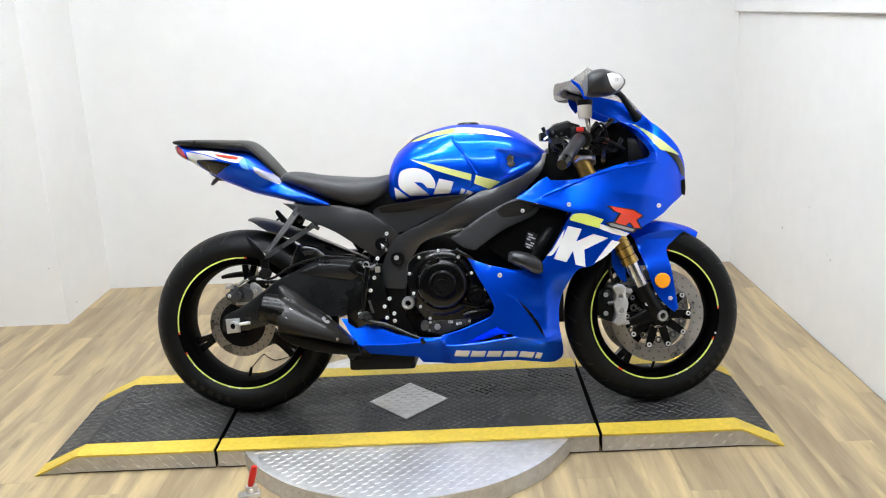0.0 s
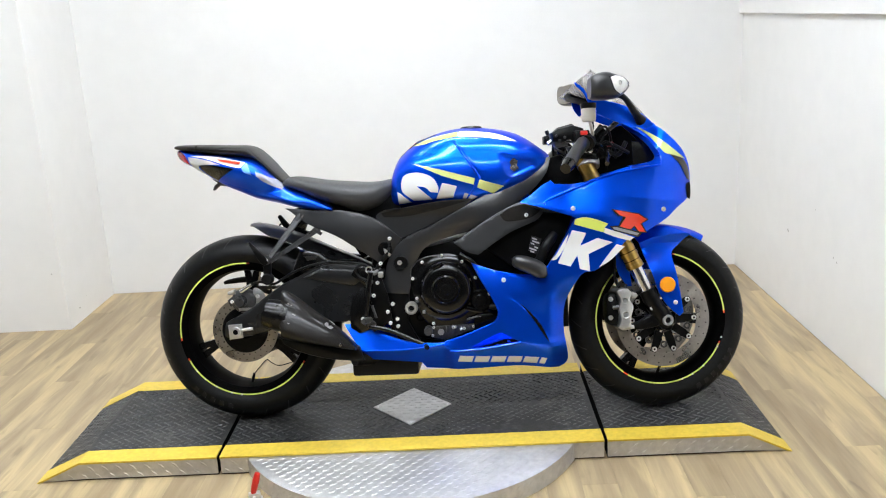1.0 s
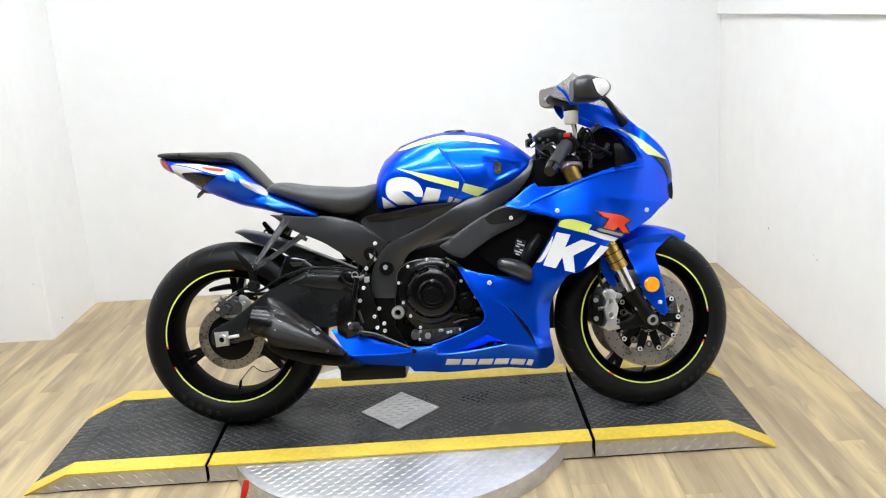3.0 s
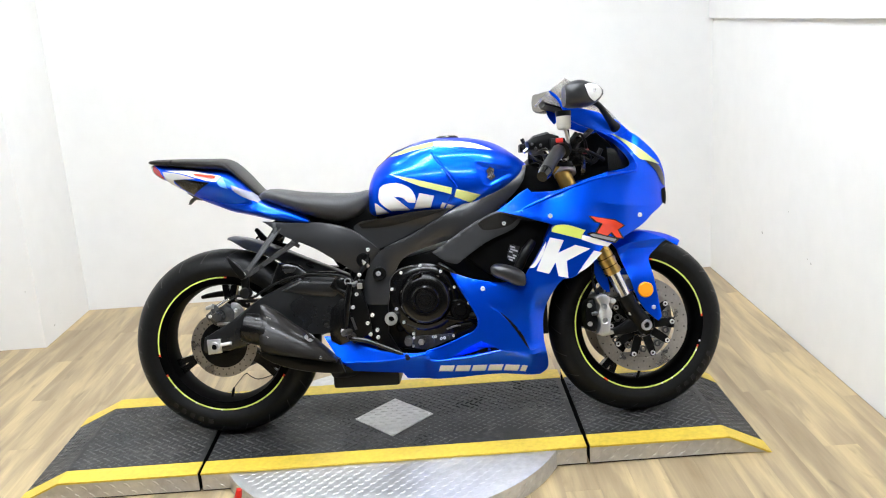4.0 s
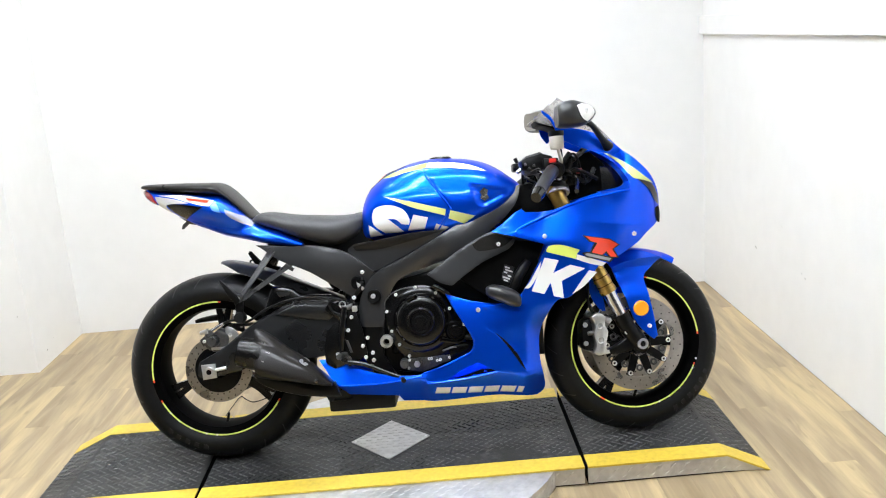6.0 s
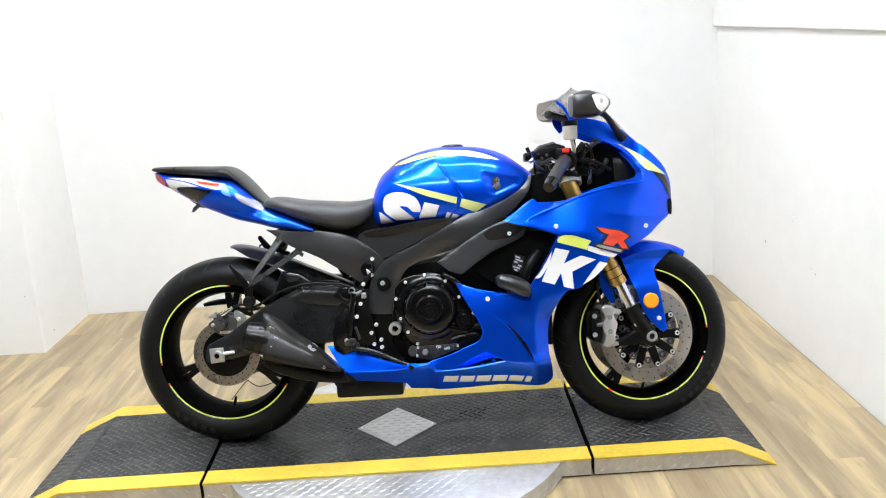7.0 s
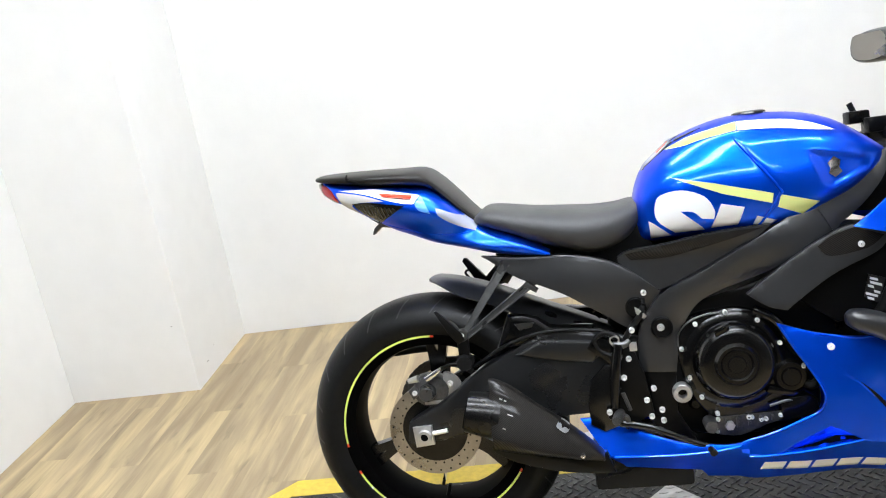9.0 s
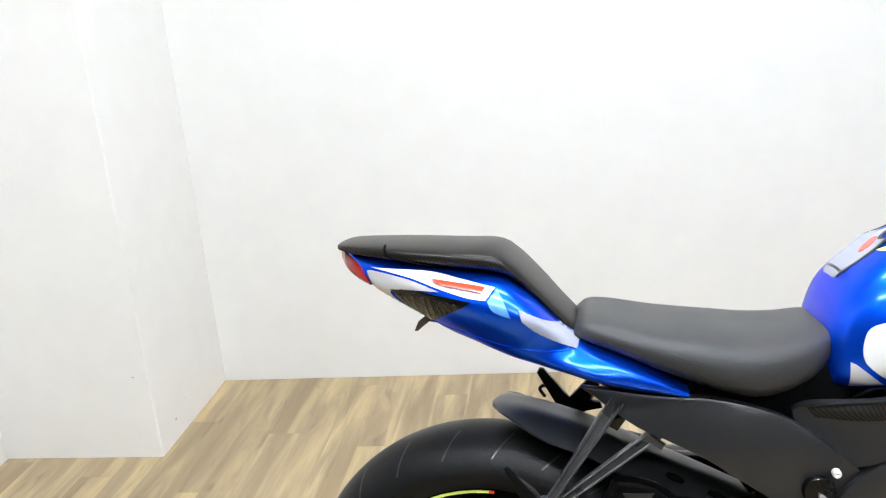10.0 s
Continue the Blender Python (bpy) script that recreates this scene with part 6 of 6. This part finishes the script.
# front mudguard
bm = lathe([(0.290, -0.070), (0.306, -0.048), (0.311, 0.0), (0.306, 0.048), (0.290, 0.070), (0.287, 0.067), (0.302, 0.045), (0.307, 0.0), (0.302, -0.045), (0.287, -0.067)], FW, 40, arc=(radians(57), radians(122)))
for v in bm.verts:
    # the front end runs out to a beak
    k = ease((math.degrees(math.atan2(v.co.z - FW[2], v.co.x - FW[0])) - 56) / 24)
    v.co.y *= 0.30 + 0.70 * k
    v.co.z += 0.006 * (1 - k)
fen = part("front_mudguard", bm, BLUE, bike, "metallic blue front mudguard", smooth=60)
MUDCREASE = [(0.600, 0.545), (0.620, 0.554), (0.664, 0.570), (0.738, 0.578), (0.800, 0.578)]


def cheek_y(x, z):
    """Flares out to a crease, tucks in below it and swells again round the fork."""
    d = float(np.interp(x, [p[0] for p in MUDCREASE], [p[1] for p in MUDCREASE])) - z
    if d < 0:
        return 0.086 + 0.45 * d
    return 0.086 - 0.016 * ease(d / 0.022) + 0.046 * ease((d - 0.016) / 0.11)


for s in (-1, 1):
    part("mudguard_cheek", panel([(0.60, 0.585, 1), (0.66, 0.602), (0.72, 0.604), (0.79, 0.575, 1), (0.755, 0.545), (0.728, 0.522), (0.724, 0.49), (0.738, 0.40), (0.748, 0.325, 1), (0.735, 0.313, 1), (0.70, 0.345), (0.672, 0.388), (0.652, 0.45), (0.630, 0.535, 1), (0.615, 0.56)], cheek_y, 0.005, s, 0.014, 5, 0.002, (MUDCREASE,)), BLUE, fen, smooth=30)
    part("mudguard_cheek", panel([(0.535, 0.540, 1), (0.560, 0.545, 1), (0.582, 0.47), (0.590, 0.415, 1), (0.575, 0.415, 1), (0.545, 0.465)], lambda x, z: 0.085, 0.005, s, 0.03), BLUE, fen, smooth=50)
    part("side_reflector", lathe([(0.0, -0.009), (0.022, -0.009), (0.025, -0.006), (0.0255, 0.0), (0.0, 0.0)], (0.697, s * 0.119 if s < 0 else 0.126, 0.417), 36, closed=False), AMBER, fen, "round amber reflector")
    bolt(0.722, 0.358, s * 0.119, 0.007, fen)

# swingarm, rear brake, hanger
for s in (-1, 1):
    part("swingarm", prism([(-0.14, 0.50, 1), (-0.25, 0.512), (-0.35, 0.532), (-0.414, 0.530), (-0.506, 0.486), (-0.562, 0.460), (-0.659, 0.392), (-0.745, 0.346, 1), (-0.752, 0.296, 1), (-0.66, 0.300), (-0.56, 0.325), (-0.45, 0.335), (-0.30, 0.34), (-0.14, 0.335, 1)], s * (0.128 if s < 0 else 0.162), s * (0.080 if s < 0 else 0.128), 0.018), SATIN, bike, "satin black alloy swingarm")
    part("arm_brace", prism([(-0.52, 0.50, 1), (-0.498, 0.552, 1), (-0.488, 0.576, 1), (-0.455, 0.575, 1), (-0.423, 0.566, 1), (-0.395, 0.543, 1), (-0.30, 0.535, 1), (-0.30, 0.50, 1)], s * 0.120, s * 0.080, 0.014, 0), GLOSSBLACK, bike)
    part("arm_recess", prism([(-0.474, 0.556, 1), (-0.428, 0.556, 1), (-0.436, 0.545, 1), (-0.464, 0.541, 1)], s * 0.1215, s * 0.118, 0.001, 0), MATTE, bike)
    part("arm_rib", prism([(-0.26, 0.500, 1), (-0.416, 0.517, 1), (-0.480, 0.487, 1), (-0.386, 0.466, 1), (-0.31, 0.455, 1)], s * 0.136, s * 0.12, 0.010, 0), SATIN, bike)
    adj = part("axle_block", prism([(-0.735, 0.340, 1), (-0.690, 0.342, 1), (-0.688, 0.296, 1), (-0.732, 0.292, 1)], s * 0.140, s * 0.127, 0.003, 0), ALU, bike, "silver axle adjuster block")
    part("axle_hole", lathe([(0.0, -0.001), (0.0095, -0.001), (0.0095, 0.001)], (-0.708, s * 0.1465, 0.318), 20, closed=False), GAPBLACK, adj)
    part("axle_nut", lathe([(0.009, -0.006), (0.015, -0.006), (0.016, 0.006), (0.009, 0.006)], (-0.708, s * 0.146, 0.318), 24), ALU, adj)
    part("adjuster_bolt", tube([(-0.69, s * 0.134, 0.322), (-0.655, s * 0.134, 0.326)], 0.0055, 10), BOLT, adj)
part("pivot_tube", lathe([(0.010, -0.006), (0.0185, -0.006), (0.0205, -0.003), (0.0205, 0.02), (0.010, 0.02)], (-0.127, -0.158, 0.378), 32), ALU, bike, "bright hollow swingarm pivot")
part("frame_plug", lathe([(0.006, -0.002), (0.02, -0.004), (0.023, 0.0), (0.023, 0.01), (0.006, 0.01)], (-0.155, -0.155, 0.525), 28), PLASTIC, bike)
bolt(-0.158, 0.527, -0.158, 0.008, bike, ALU)
cal = part("rear_caliper", prism([(-0.722, 0.440), (-0.700, 0.450), (-0.668, 0.447), (-0.645, 0.425), (-0.650, 0.395), (-0.675, 0.375), (-0.705, 0.378), (-0.728, 0.400)], -0.108, -0.062, 0.008, 3), CASTGREY, bike, "grey rear brake caliper")
part("caliper_piston", lathe([(0.0, -0.022), (0.014, -0.022), (0.0175, -0.018), (0.020, -0.006), (0.021, 0.01)], (-0.694, -0.112, 0.413), 28, closed=False), STRUT, cal)
part("caliper_plate", prism([(-0.655, 0.452), (-0.632, 0.450), (-0.615, 0.428), (-0.625, 0.402), (-0.650, 0.398)], -0.103, -0.094, 0.003, 3), ALU, cal, "bare alloy caliper plate")
part("banjo", tube([(-0.690, -0.120, 0.447), (-0.672, -0.123, 0.458), (-0.652, -0.123, 0.470)], [0.0085, 0.0075, 0.005], 12), CHROME, cal)
part("guide_pin", tube([(-0.738, -0.10, 0.440), (-0.712, -0.105, 0.446)], [0.006, 0.009], 12), ALU, cal)
part("caliper_ear", prism([(-0.740, 0.418, 1), (-0.722, 0.432, 1), (-0.712, 0.410, 1), (-0.730, 0.396, 1)], -0.112, -0.09, 0.004, 0), CASTGREY, cal)
bolt(-0.640, 0.428, -0.104, 0.007, cal)
bolt(-0.724, 0.414, -0.114, 0.006, cal)
part("pad_spring", box_bm(-0.705, -0.660, -0.109, -0.104, 0.382, 0.392, 0.002), ALU, cal)
part("rear_brake_hose", tube([(-0.652, -0.123, 0.470), (-0.620, -0.126, 0.478), (-0.575, -0.13, 0.470), (-0.50, -0.132, 0.51), (-0.40, -0.132, 0.535), (-0.28, -0.135, 0.525), (-0.24, -0.14, 0.50)], 0.0042, 10), RUBBER, bike)

# hugger over the rear tyre
bm, rows = bmesh.new(), []
HUG = [(-0.676, 0.660, 0.030), (-0.668, 0.664, 0.052), (-0.648, 0.665, 0.072), (-0.60, 0.655, 0.086), (-0.52, 0.627, 0.092), (-0.42, 0.582, 0.094), (-0.33, 0.541, 0.09), (-0.25, 0.503, 0.08)]
for pz, pw in zip(curve_through([(h[0], h[1]) for h in HUG], 4, closed=False), curve_through([(h[0], h[2]) for h in HUG], 4, closed=False)):
    x, z, hw = pz.x, pz.y, pw.y
    top = [bm.verts.new((x + 0.010 * q * q, q * hw, z - (0.050 + 0.05 * ease((x + 0.52) / 0.12)) * max(0.0, abs(q) - 0.25) ** 1.7 * ease((x + 0.69) / 0.10))) for q in [-1 + i / 6 for i in range(13)]]
    low = [bm.verts.new((v.co.x, v.co.y * 0.97, v.co.z - 0.004)) for v in top]
    rows.append(top + low[::-1])
for a, b in zip(rows, rows[1:]):
    for i in range(26):
        bm.faces.new((a[i], a[(i + 1) % 26], b[(i + 1) % 26], b[i]))
bm.faces.new(rows[0]), bm.faces.new(rows[-1][::-1])
hugger = part("hugger", bm, MATTE, bike, "black rear tyre hugger with two slots", smooth=50)
for x, z in ((-0.407, 0.5625), (-0.345, 0.5345)):
    part("slot", tube([(x, -0.058, z), (x + 0.013, -0.059, z - 0.0055), (x + 0.026, -0.060, z - 0.0115)], [0.003, 0.0065, 0.003], 10), GAPBLACK, hugger)
part("shock_reservoir", tube([(-0.30, -0.06, 0.56), (-0.24, -0.06, 0.60)], 0.028), GLOSSBLACK, bike)
part("shock_spring", tube([(-0.21, 0, 0.62), (-0.26, 0, 0.40)], 0.035), PLASTIC, bike)

# passenger peg hanger: two struts, a plate and a damper
def i_beam(a, b, w0, w1):
    """A tapered strut of I-section: a thin web between two flanges."""
    a, b = Vector(a), Vector(b)
    along_ = (b - a).normalized()
    side = along_.cross(Vector((0, 1, 0))).normalized()
    out = side.cross(along_).normalized()
    bm = bmesh.new()
    for off, half, deep in ((0.0, 1.0, 0.0035), (1.0, 0.22, 0.0075), (-1.0, 0.22, 0.0075)):
        ends = []
        for p, w in ((a, w0), (b, w1)):
            m = p + side * off * w * 0.8
            ends.append([bm.verts.new(m + side * i * half * w + out * j * deep) for i, j in ((-1, -1), (1, -1), (1, 1), (-1, 1))])
        for i in range(4):
            bm.faces.new((ends[0][i], ends[0][(i + 1) % 4], ends[1][(i + 1) % 4], ends[1][i]))
        bm.faces.new(ends[0][::-1]), bm.faces.new(ends[1])
    bmesh.ops.bevel(bm, geom=bm.edges[:], offset=0.0009, segments=1, affect="EDGES")
    return bm


hang = part("exhaust_hanger", i_beam((-0.586, -0.158, 0.548), (-0.477, -0.106, 0.694), 0.0062, 0.0108), STRUT, bike, "dark alloy twin-strut hanger", smooth=0)
part("strut", i_beam((-0.579, -0.156, 0.545), (-0.420, -0.108, 0.646), 0.0060, 0.0092), STRUT, hang, smooth=0)
part("strut_shoe", prism([(-0.496, 0.655, 1), (-0.466, 0.690, 1), (-0.455, 0.676, 1), (-0.478, 0.645, 1)], -0.104, -0.094, 0.003, 0), GLOSSBLACK, hang)
part("strut_end", prism([(-0.446, 0.640, 1), (-0.436, 0.649, 1), (-0.410, 0.630, 1), (-0.416, 0.621, 1)], -0.120, -0.106, 0.003, 0), STRUT, hang)
part("strut_boss", lathe([(0.003, -0.007), (0.012, -0.007), (0.014, -0.003), (0.014, 0.010), (0.003, 0.010)], (-0.586, -0.164, 0.552), 18), STRUT, hang)
part("strut_plate", prism([(-0.642, 0.612, 1), (-0.636, 0.614, 1), (-0.586, 0.558, 1), (-0.580, 0.542, 1), (-0.596, 0.534, 1), (-0.616, 0.560, 1)], -0.174, -0.166, 0.002, 0), PLASTIC, hang)
part("strut_gusset", prism([(-0.634, 0.606, 1), (-0.600, 0.580, 1), (-0.584, 0.556, 1), (-0.600, 0.548, 1)], -0.1655, -0.160, 0.002, 0), STRUT, hang)
bolt(-0.586, 0.553, -0.166, 0.006, hang)
part("strut_link", prism([(-0.600, 0.548, 1), (-0.574, 0.550, 1), (-0.576, 0.49, 1), (-0.600, 0.488, 1)], -0.166, -0.15, 0.004, 0), PLASTIC, hang)
part("damper", lathe([(0.004, -0.012), (0.016, -0.012), (0.019, 0.0), (0.019, 0.02)], (-0.588, -0.166, 0.490), 24, closed=False), RUBBER, hang)
part("passenger_peg", tube([(-0.690, 0.14, 0.455), (-0.75, 0.142, 0.457), (-0.80, 0.145, 0.452), (-0.826, 0.146, 0.447)], [0.011, 0.011, 0.009, 0.006], 10), PLASTIC, bike, "folded passenger peg")
part("strut", tube([(-0.492, 0.118, 0.69), (-0.594, 0.142, 0.50)], 0.0085, 8), MATTE, hang)
peg_arm = part("peg_bracket", prism([(-0.611, 0.676, 1), (-0.606, 0.684, 1), (-0.599, 0.683, 1), (-0.564, 0.641, 1), (-0.556, 0.632, 1), (-0.532, 0.655, 1), (-0.495, 0.690, 1), (-0.480, 0.690, 1), (-0.512, 0.642, 1), (-0.530, 0.629, 1), (-0.503, 0.623, 1), (-0.500, 0.612, 1), (-0.535, 0.606, 1), (-0.580, 0.620, 1)], 0.112, 0.126, 0.003, 0), PLASTIC, bike, "black peg bracket")
part("hook", tube([(-0.590, 0.12, 0.648), (-0.600, 0.12, 0.652), (-0.607, 0.12, 0.646), (-0.602, 0.12, 0.637), (-0.598, 0.12, 0.632)], 0.0032, 8), PLASTIC, peg_arm)

# exhaust
EXH = [(-0.537, 0.052, 0.302, 0.454), (-0.520, 0.057, 0.298, 0.450), (-0.486, 0.058, 0.291, 0.429), (-0.44, 0.055, 0.283, 0.390), (-0.393, 0.049, 0.274, 0.354), (-0.348, 0.038, 0.264, 0.312), (-0.306, 0.022, 0.256, 0.268)]


def exhaust_bump(x, z):
    """A raised crease along the outer side."""
    crease = float(np.interp(x, (-0.537, -0.43, -0.33), (0.343, 0.293, 0.268)))
    return 0.008 - (0.42 if z > crease else 0.10) * min(0.08, abs(z - crease))


EXHE = (3.4, 3.6)
exh = part("exhaust", loft(EXH, 72, EXHE, 6, exhaust_bump, -0.185), CARBON, bike, "tapered carbon-fibre exhaust silencer", smooth=30)
_half = half_breadth(EXH, EXHE, exhaust_bump)


def exh_y(x, z):
    return _half(x, z) + 0.185


part("tip", tube([(-0.528, -0.186, 0.368), (-0.560, -0.190, 0.377), (-0.594, -0.192, 0.386)], [0.051, 0.049, 0.044], 36, 3), DARKSTEEL, exh, "dark steel end cap")
part("tip_hole", tube([(-0.5935, -0.192, 0.3858), (-0.5955, -0.192, 0.3864)], 0.038, 28, 0), GAPBLACK, exh)
decal("badge", [(-0.400, 0.347), (-0.392, 0.352), (-0.382, 0.347), (-0.374, 0.339), (-0.374, 0.333), (-0.382, 0.331), (-0.392, 0.338)], exh_y, ALU, exh, "small oval silver badge", lift=0.006)
bolt(-0.35, 0.281, -exh_y(-0.35, 0.281), 0.006, exh, CHROME)
for sx, sz, sl, sw in ((-0.512, 0.416, 0.006, 0.0018), (-0.503, 0.411, 0.004, 0.0014), (-0.494, 0.384, 0.011, 0.0010), (-0.509, 0.358, 0.006, 0.0008)):
    decal("scuff", [(sx - sl / 2, sz + sw, 1), (sx + sl / 2, sz - sl * 0.5 + sw, 1), (sx + sl / 2 - 0.001, sz - sl * 0.5 - sw * 0.4, 1), (sx - sl / 2 - 0.001, sz - sw * 0.4, 1)], exh_y, SCUFF, exh, "pale scuff mark", lift=0.0015, n=0)
part("heat_guard", prism([(-0.545, 0.305, 1), (-0.42, 0.268), (-0.30, 0.262, 1), (-0.285, 0.215, 1), (-0.39, 0.222), (-0.50, 0.252), (-0.552, 0.285, 1)], -0.175, -0.09, 0.006, 3), PLASTIC, exh)
part("collector_box", box_bm(-0.335, -0.115, -0.115, 0.115, 0.150, 0.235, 0.012), PLASTIC, bike, "black exhaust collector box")
part("link_pipe", tube([(-0.32, -0.145, 0.225), (-0.27, -0.10, 0.215), (-0.2, -0.05, 0.21)], 0.03), PLASTIC, bike)

# rider foot controls with bright bolts
heel = part("foot_bracket", prism([(-0.275, 0.475, 1), (-0.225, 0.50, 1), (-0.20, 0.42, 1), (-0.19, 0.34, 1), (-0.25, 0.305, 1), (-0.29, 0.335, 1), (-0.255, 0.40, 1)], -0.158, -0.148, 0.003, 0), PLASTIC, bike, "black foot-control bracket")
part("heel_plate", prism([(-0.318, 0.420, 1), (-0.285, 0.452, 1), (-0.245, 0.44, 1), (-0.235, 0.32, 1), (-0.300, 0.300, 1), (-0.328, 0.318, 1), (-0.330, 0.36, 1)], -0.146, -0.138, 0.003, 0), GLOSSBLACK, heel)
part("foot_peg", tube([(-0.262, -0.158, 0.345), (-0.268, -0.20, 0.350), (-0.272, -0.232, 0.352)], [0.010, 0.011, 0.009]), CASTGREY, heel)
part("brake_pedal", tube([(-0.265, -0.165, 0.325), (-0.20, -0.172, 0.312), (-0.13, -0.178, 0.282), (-0.082, -0.182, 0.262)], [0.010, 0.008, 0.0075, 0.007], 10), GLOSSBLACK, heel)
part("pedal_tip", tube([(-0.085, -0.175, 0.262), (-0.078, -0.205, 0.258)], 0.008, 10), PLASTIC, heel)
part("master_cylinder", tube([(-0.272, -0.165, 0.36), (-0.262, -0.165, 0.44), (-0.25, -0.162, 0.50)], [0.009, 0.012, 0.011], 12), GLOSSBLACK, heel)
part("hose_clamp", lathe([(0.008, -0.006), (0.011, -0.006), (0.011, 0.006), (0.008, 0.006)], (-0.258, -0.158, 0.508), 18), ALU, heel)
part("hose_joint", tube([(-0.262, -0.160, 0.500), (-0.240, -0.163, 0.497), (-0.226, -0.160, 0.505)], [0.006, 0.008, 0.006], 10), CASTGREY, heel, "grey hose union")
part("fluid_hose", tube([(-0.255, -0.158, 0.512), (-0.275, -0.155, 0.525), (-0.300, -0.150, 0.512), (-0.290, -0.148, 0.485), (-0.262, -0.155, 0.470)], 0.0055, 10), RUBBER, heel)
part("heel_guard", prism([(-0.300, 0.520, 1), (-0.265, 0.505, 1), (-0.252, 0.462, 1), (-0.268, 0.450, 1), (-0.290, 0.470, 1), (-0.318, 0.492, 1)], -0.152, -0.146, 0.002, 0), GLOSSBLACK, heel)
part("return_spring", tube([(-0.252, -0.166, 0.392), (-0.240, -0.166, 0.352)], 0.0045, 8), CASTGREY, heel)
part("pedal_pivot", lathe([(0.004, -0.008), (0.012, -0.008), (0.014, -0.004), (0.014, 0.006), (0.004, 0.006)], (-0.256, -0.166, 0.330), 20), CASTGREY, heel)
part("light_switch", box_bm(-0.228, -0.212, -0.166, -0.154, 0.482, 0.500, 0.002), ALU, heel)
BOLTS = ((-0.186, 0.606), (-0.219, 0.527), (-0.243, 0.496), (-0.232, 0.465), (-0.246, 0.424), (-0.285, 0.349), (-0.186, 0.395), (-0.203, 0.370), (-0.196, 0.333), (-0.173, 0.346), (-0.172, 0.322))
for bx, bz in BOLTS:
    bolt(bx, bz, -0.162, 0.0062, heel)
for bx, bz in ((-0.086, 0.525), (-0.023, 0.545), (0.041, 0.522), (0.082, 0.469), (0.124, 0.415), (-0.119, 0.473), (-0.108, 0.409), (-0.087, 0.364), (-0.058, 0.325), (0.005, 0.312), (0.040, 0.306), (0.134, 0.316)):
    bolt(bx, bz, -0.152, 0.005, clutch)

# the steering is turned a little to the left
lean_axis = Vector((-0.41, 0, 0.912)).normalized()
STEER = Matrix.Translation((0.41, 0, 0.823)) @ Matrix.Rotation(radians(8), 4, lean_axis) @ Matrix.Translation((-0.41, 0, -0.823)) @ Matrix.Translation((-0.0135, 0, -0.005))
FRONT = {"front_wheel", "fork", "front_caliper", "clip_on", "front_mudguard", "triple_clamp", "kill_switch", "brake_master", "lever_perch", "bar_clamp", "adjuster_clip", "clutch_lever_knob", "clutch_reservoir", "brake_reservoir", "reservoir_arm", "fluid_line", "throttle_cable", "brake_hose", "ignition_lock"}
for ob in bike.children:
    if ob.name.split(".")[0] in FRONT:
        ob.matrix_basis = STEER @ ob.matrix_basis


# ---- floor planks ----
PW, PL = 0.106, 1.22
plank_meshes = {}
col = 0
x = XL + 0.004
while x < XR - 0.01:
    w = min(PW, XR - 0.006 - x) - 0.0004
    y = YF - (col * 0.437) % PL
    while y < YB - 0.005:
        y0, y1 = max(y, YF), min(y + PL, YB - 0.006)
        key = (round(w, 3), round(y1 - y0, 3))
        if y1 - y0 > 0.02:
            if key not in plank_meshes:
                bm = box_bm(0, w, 0, y1 - y0 - 0.0004, -0.0039, 0.0)
                me = bpy.data.meshes.new("plank")
                bm.to_mesh(me)
                bm.free()
                me.materials.append(PLANK)
                plank_meshes[key] = me
            ob = new("plank", plank_meshes[key])
            ob.parent = floor
            ob.location = (x, y0, 0)
        y += PL
    x += PW
    col += 1
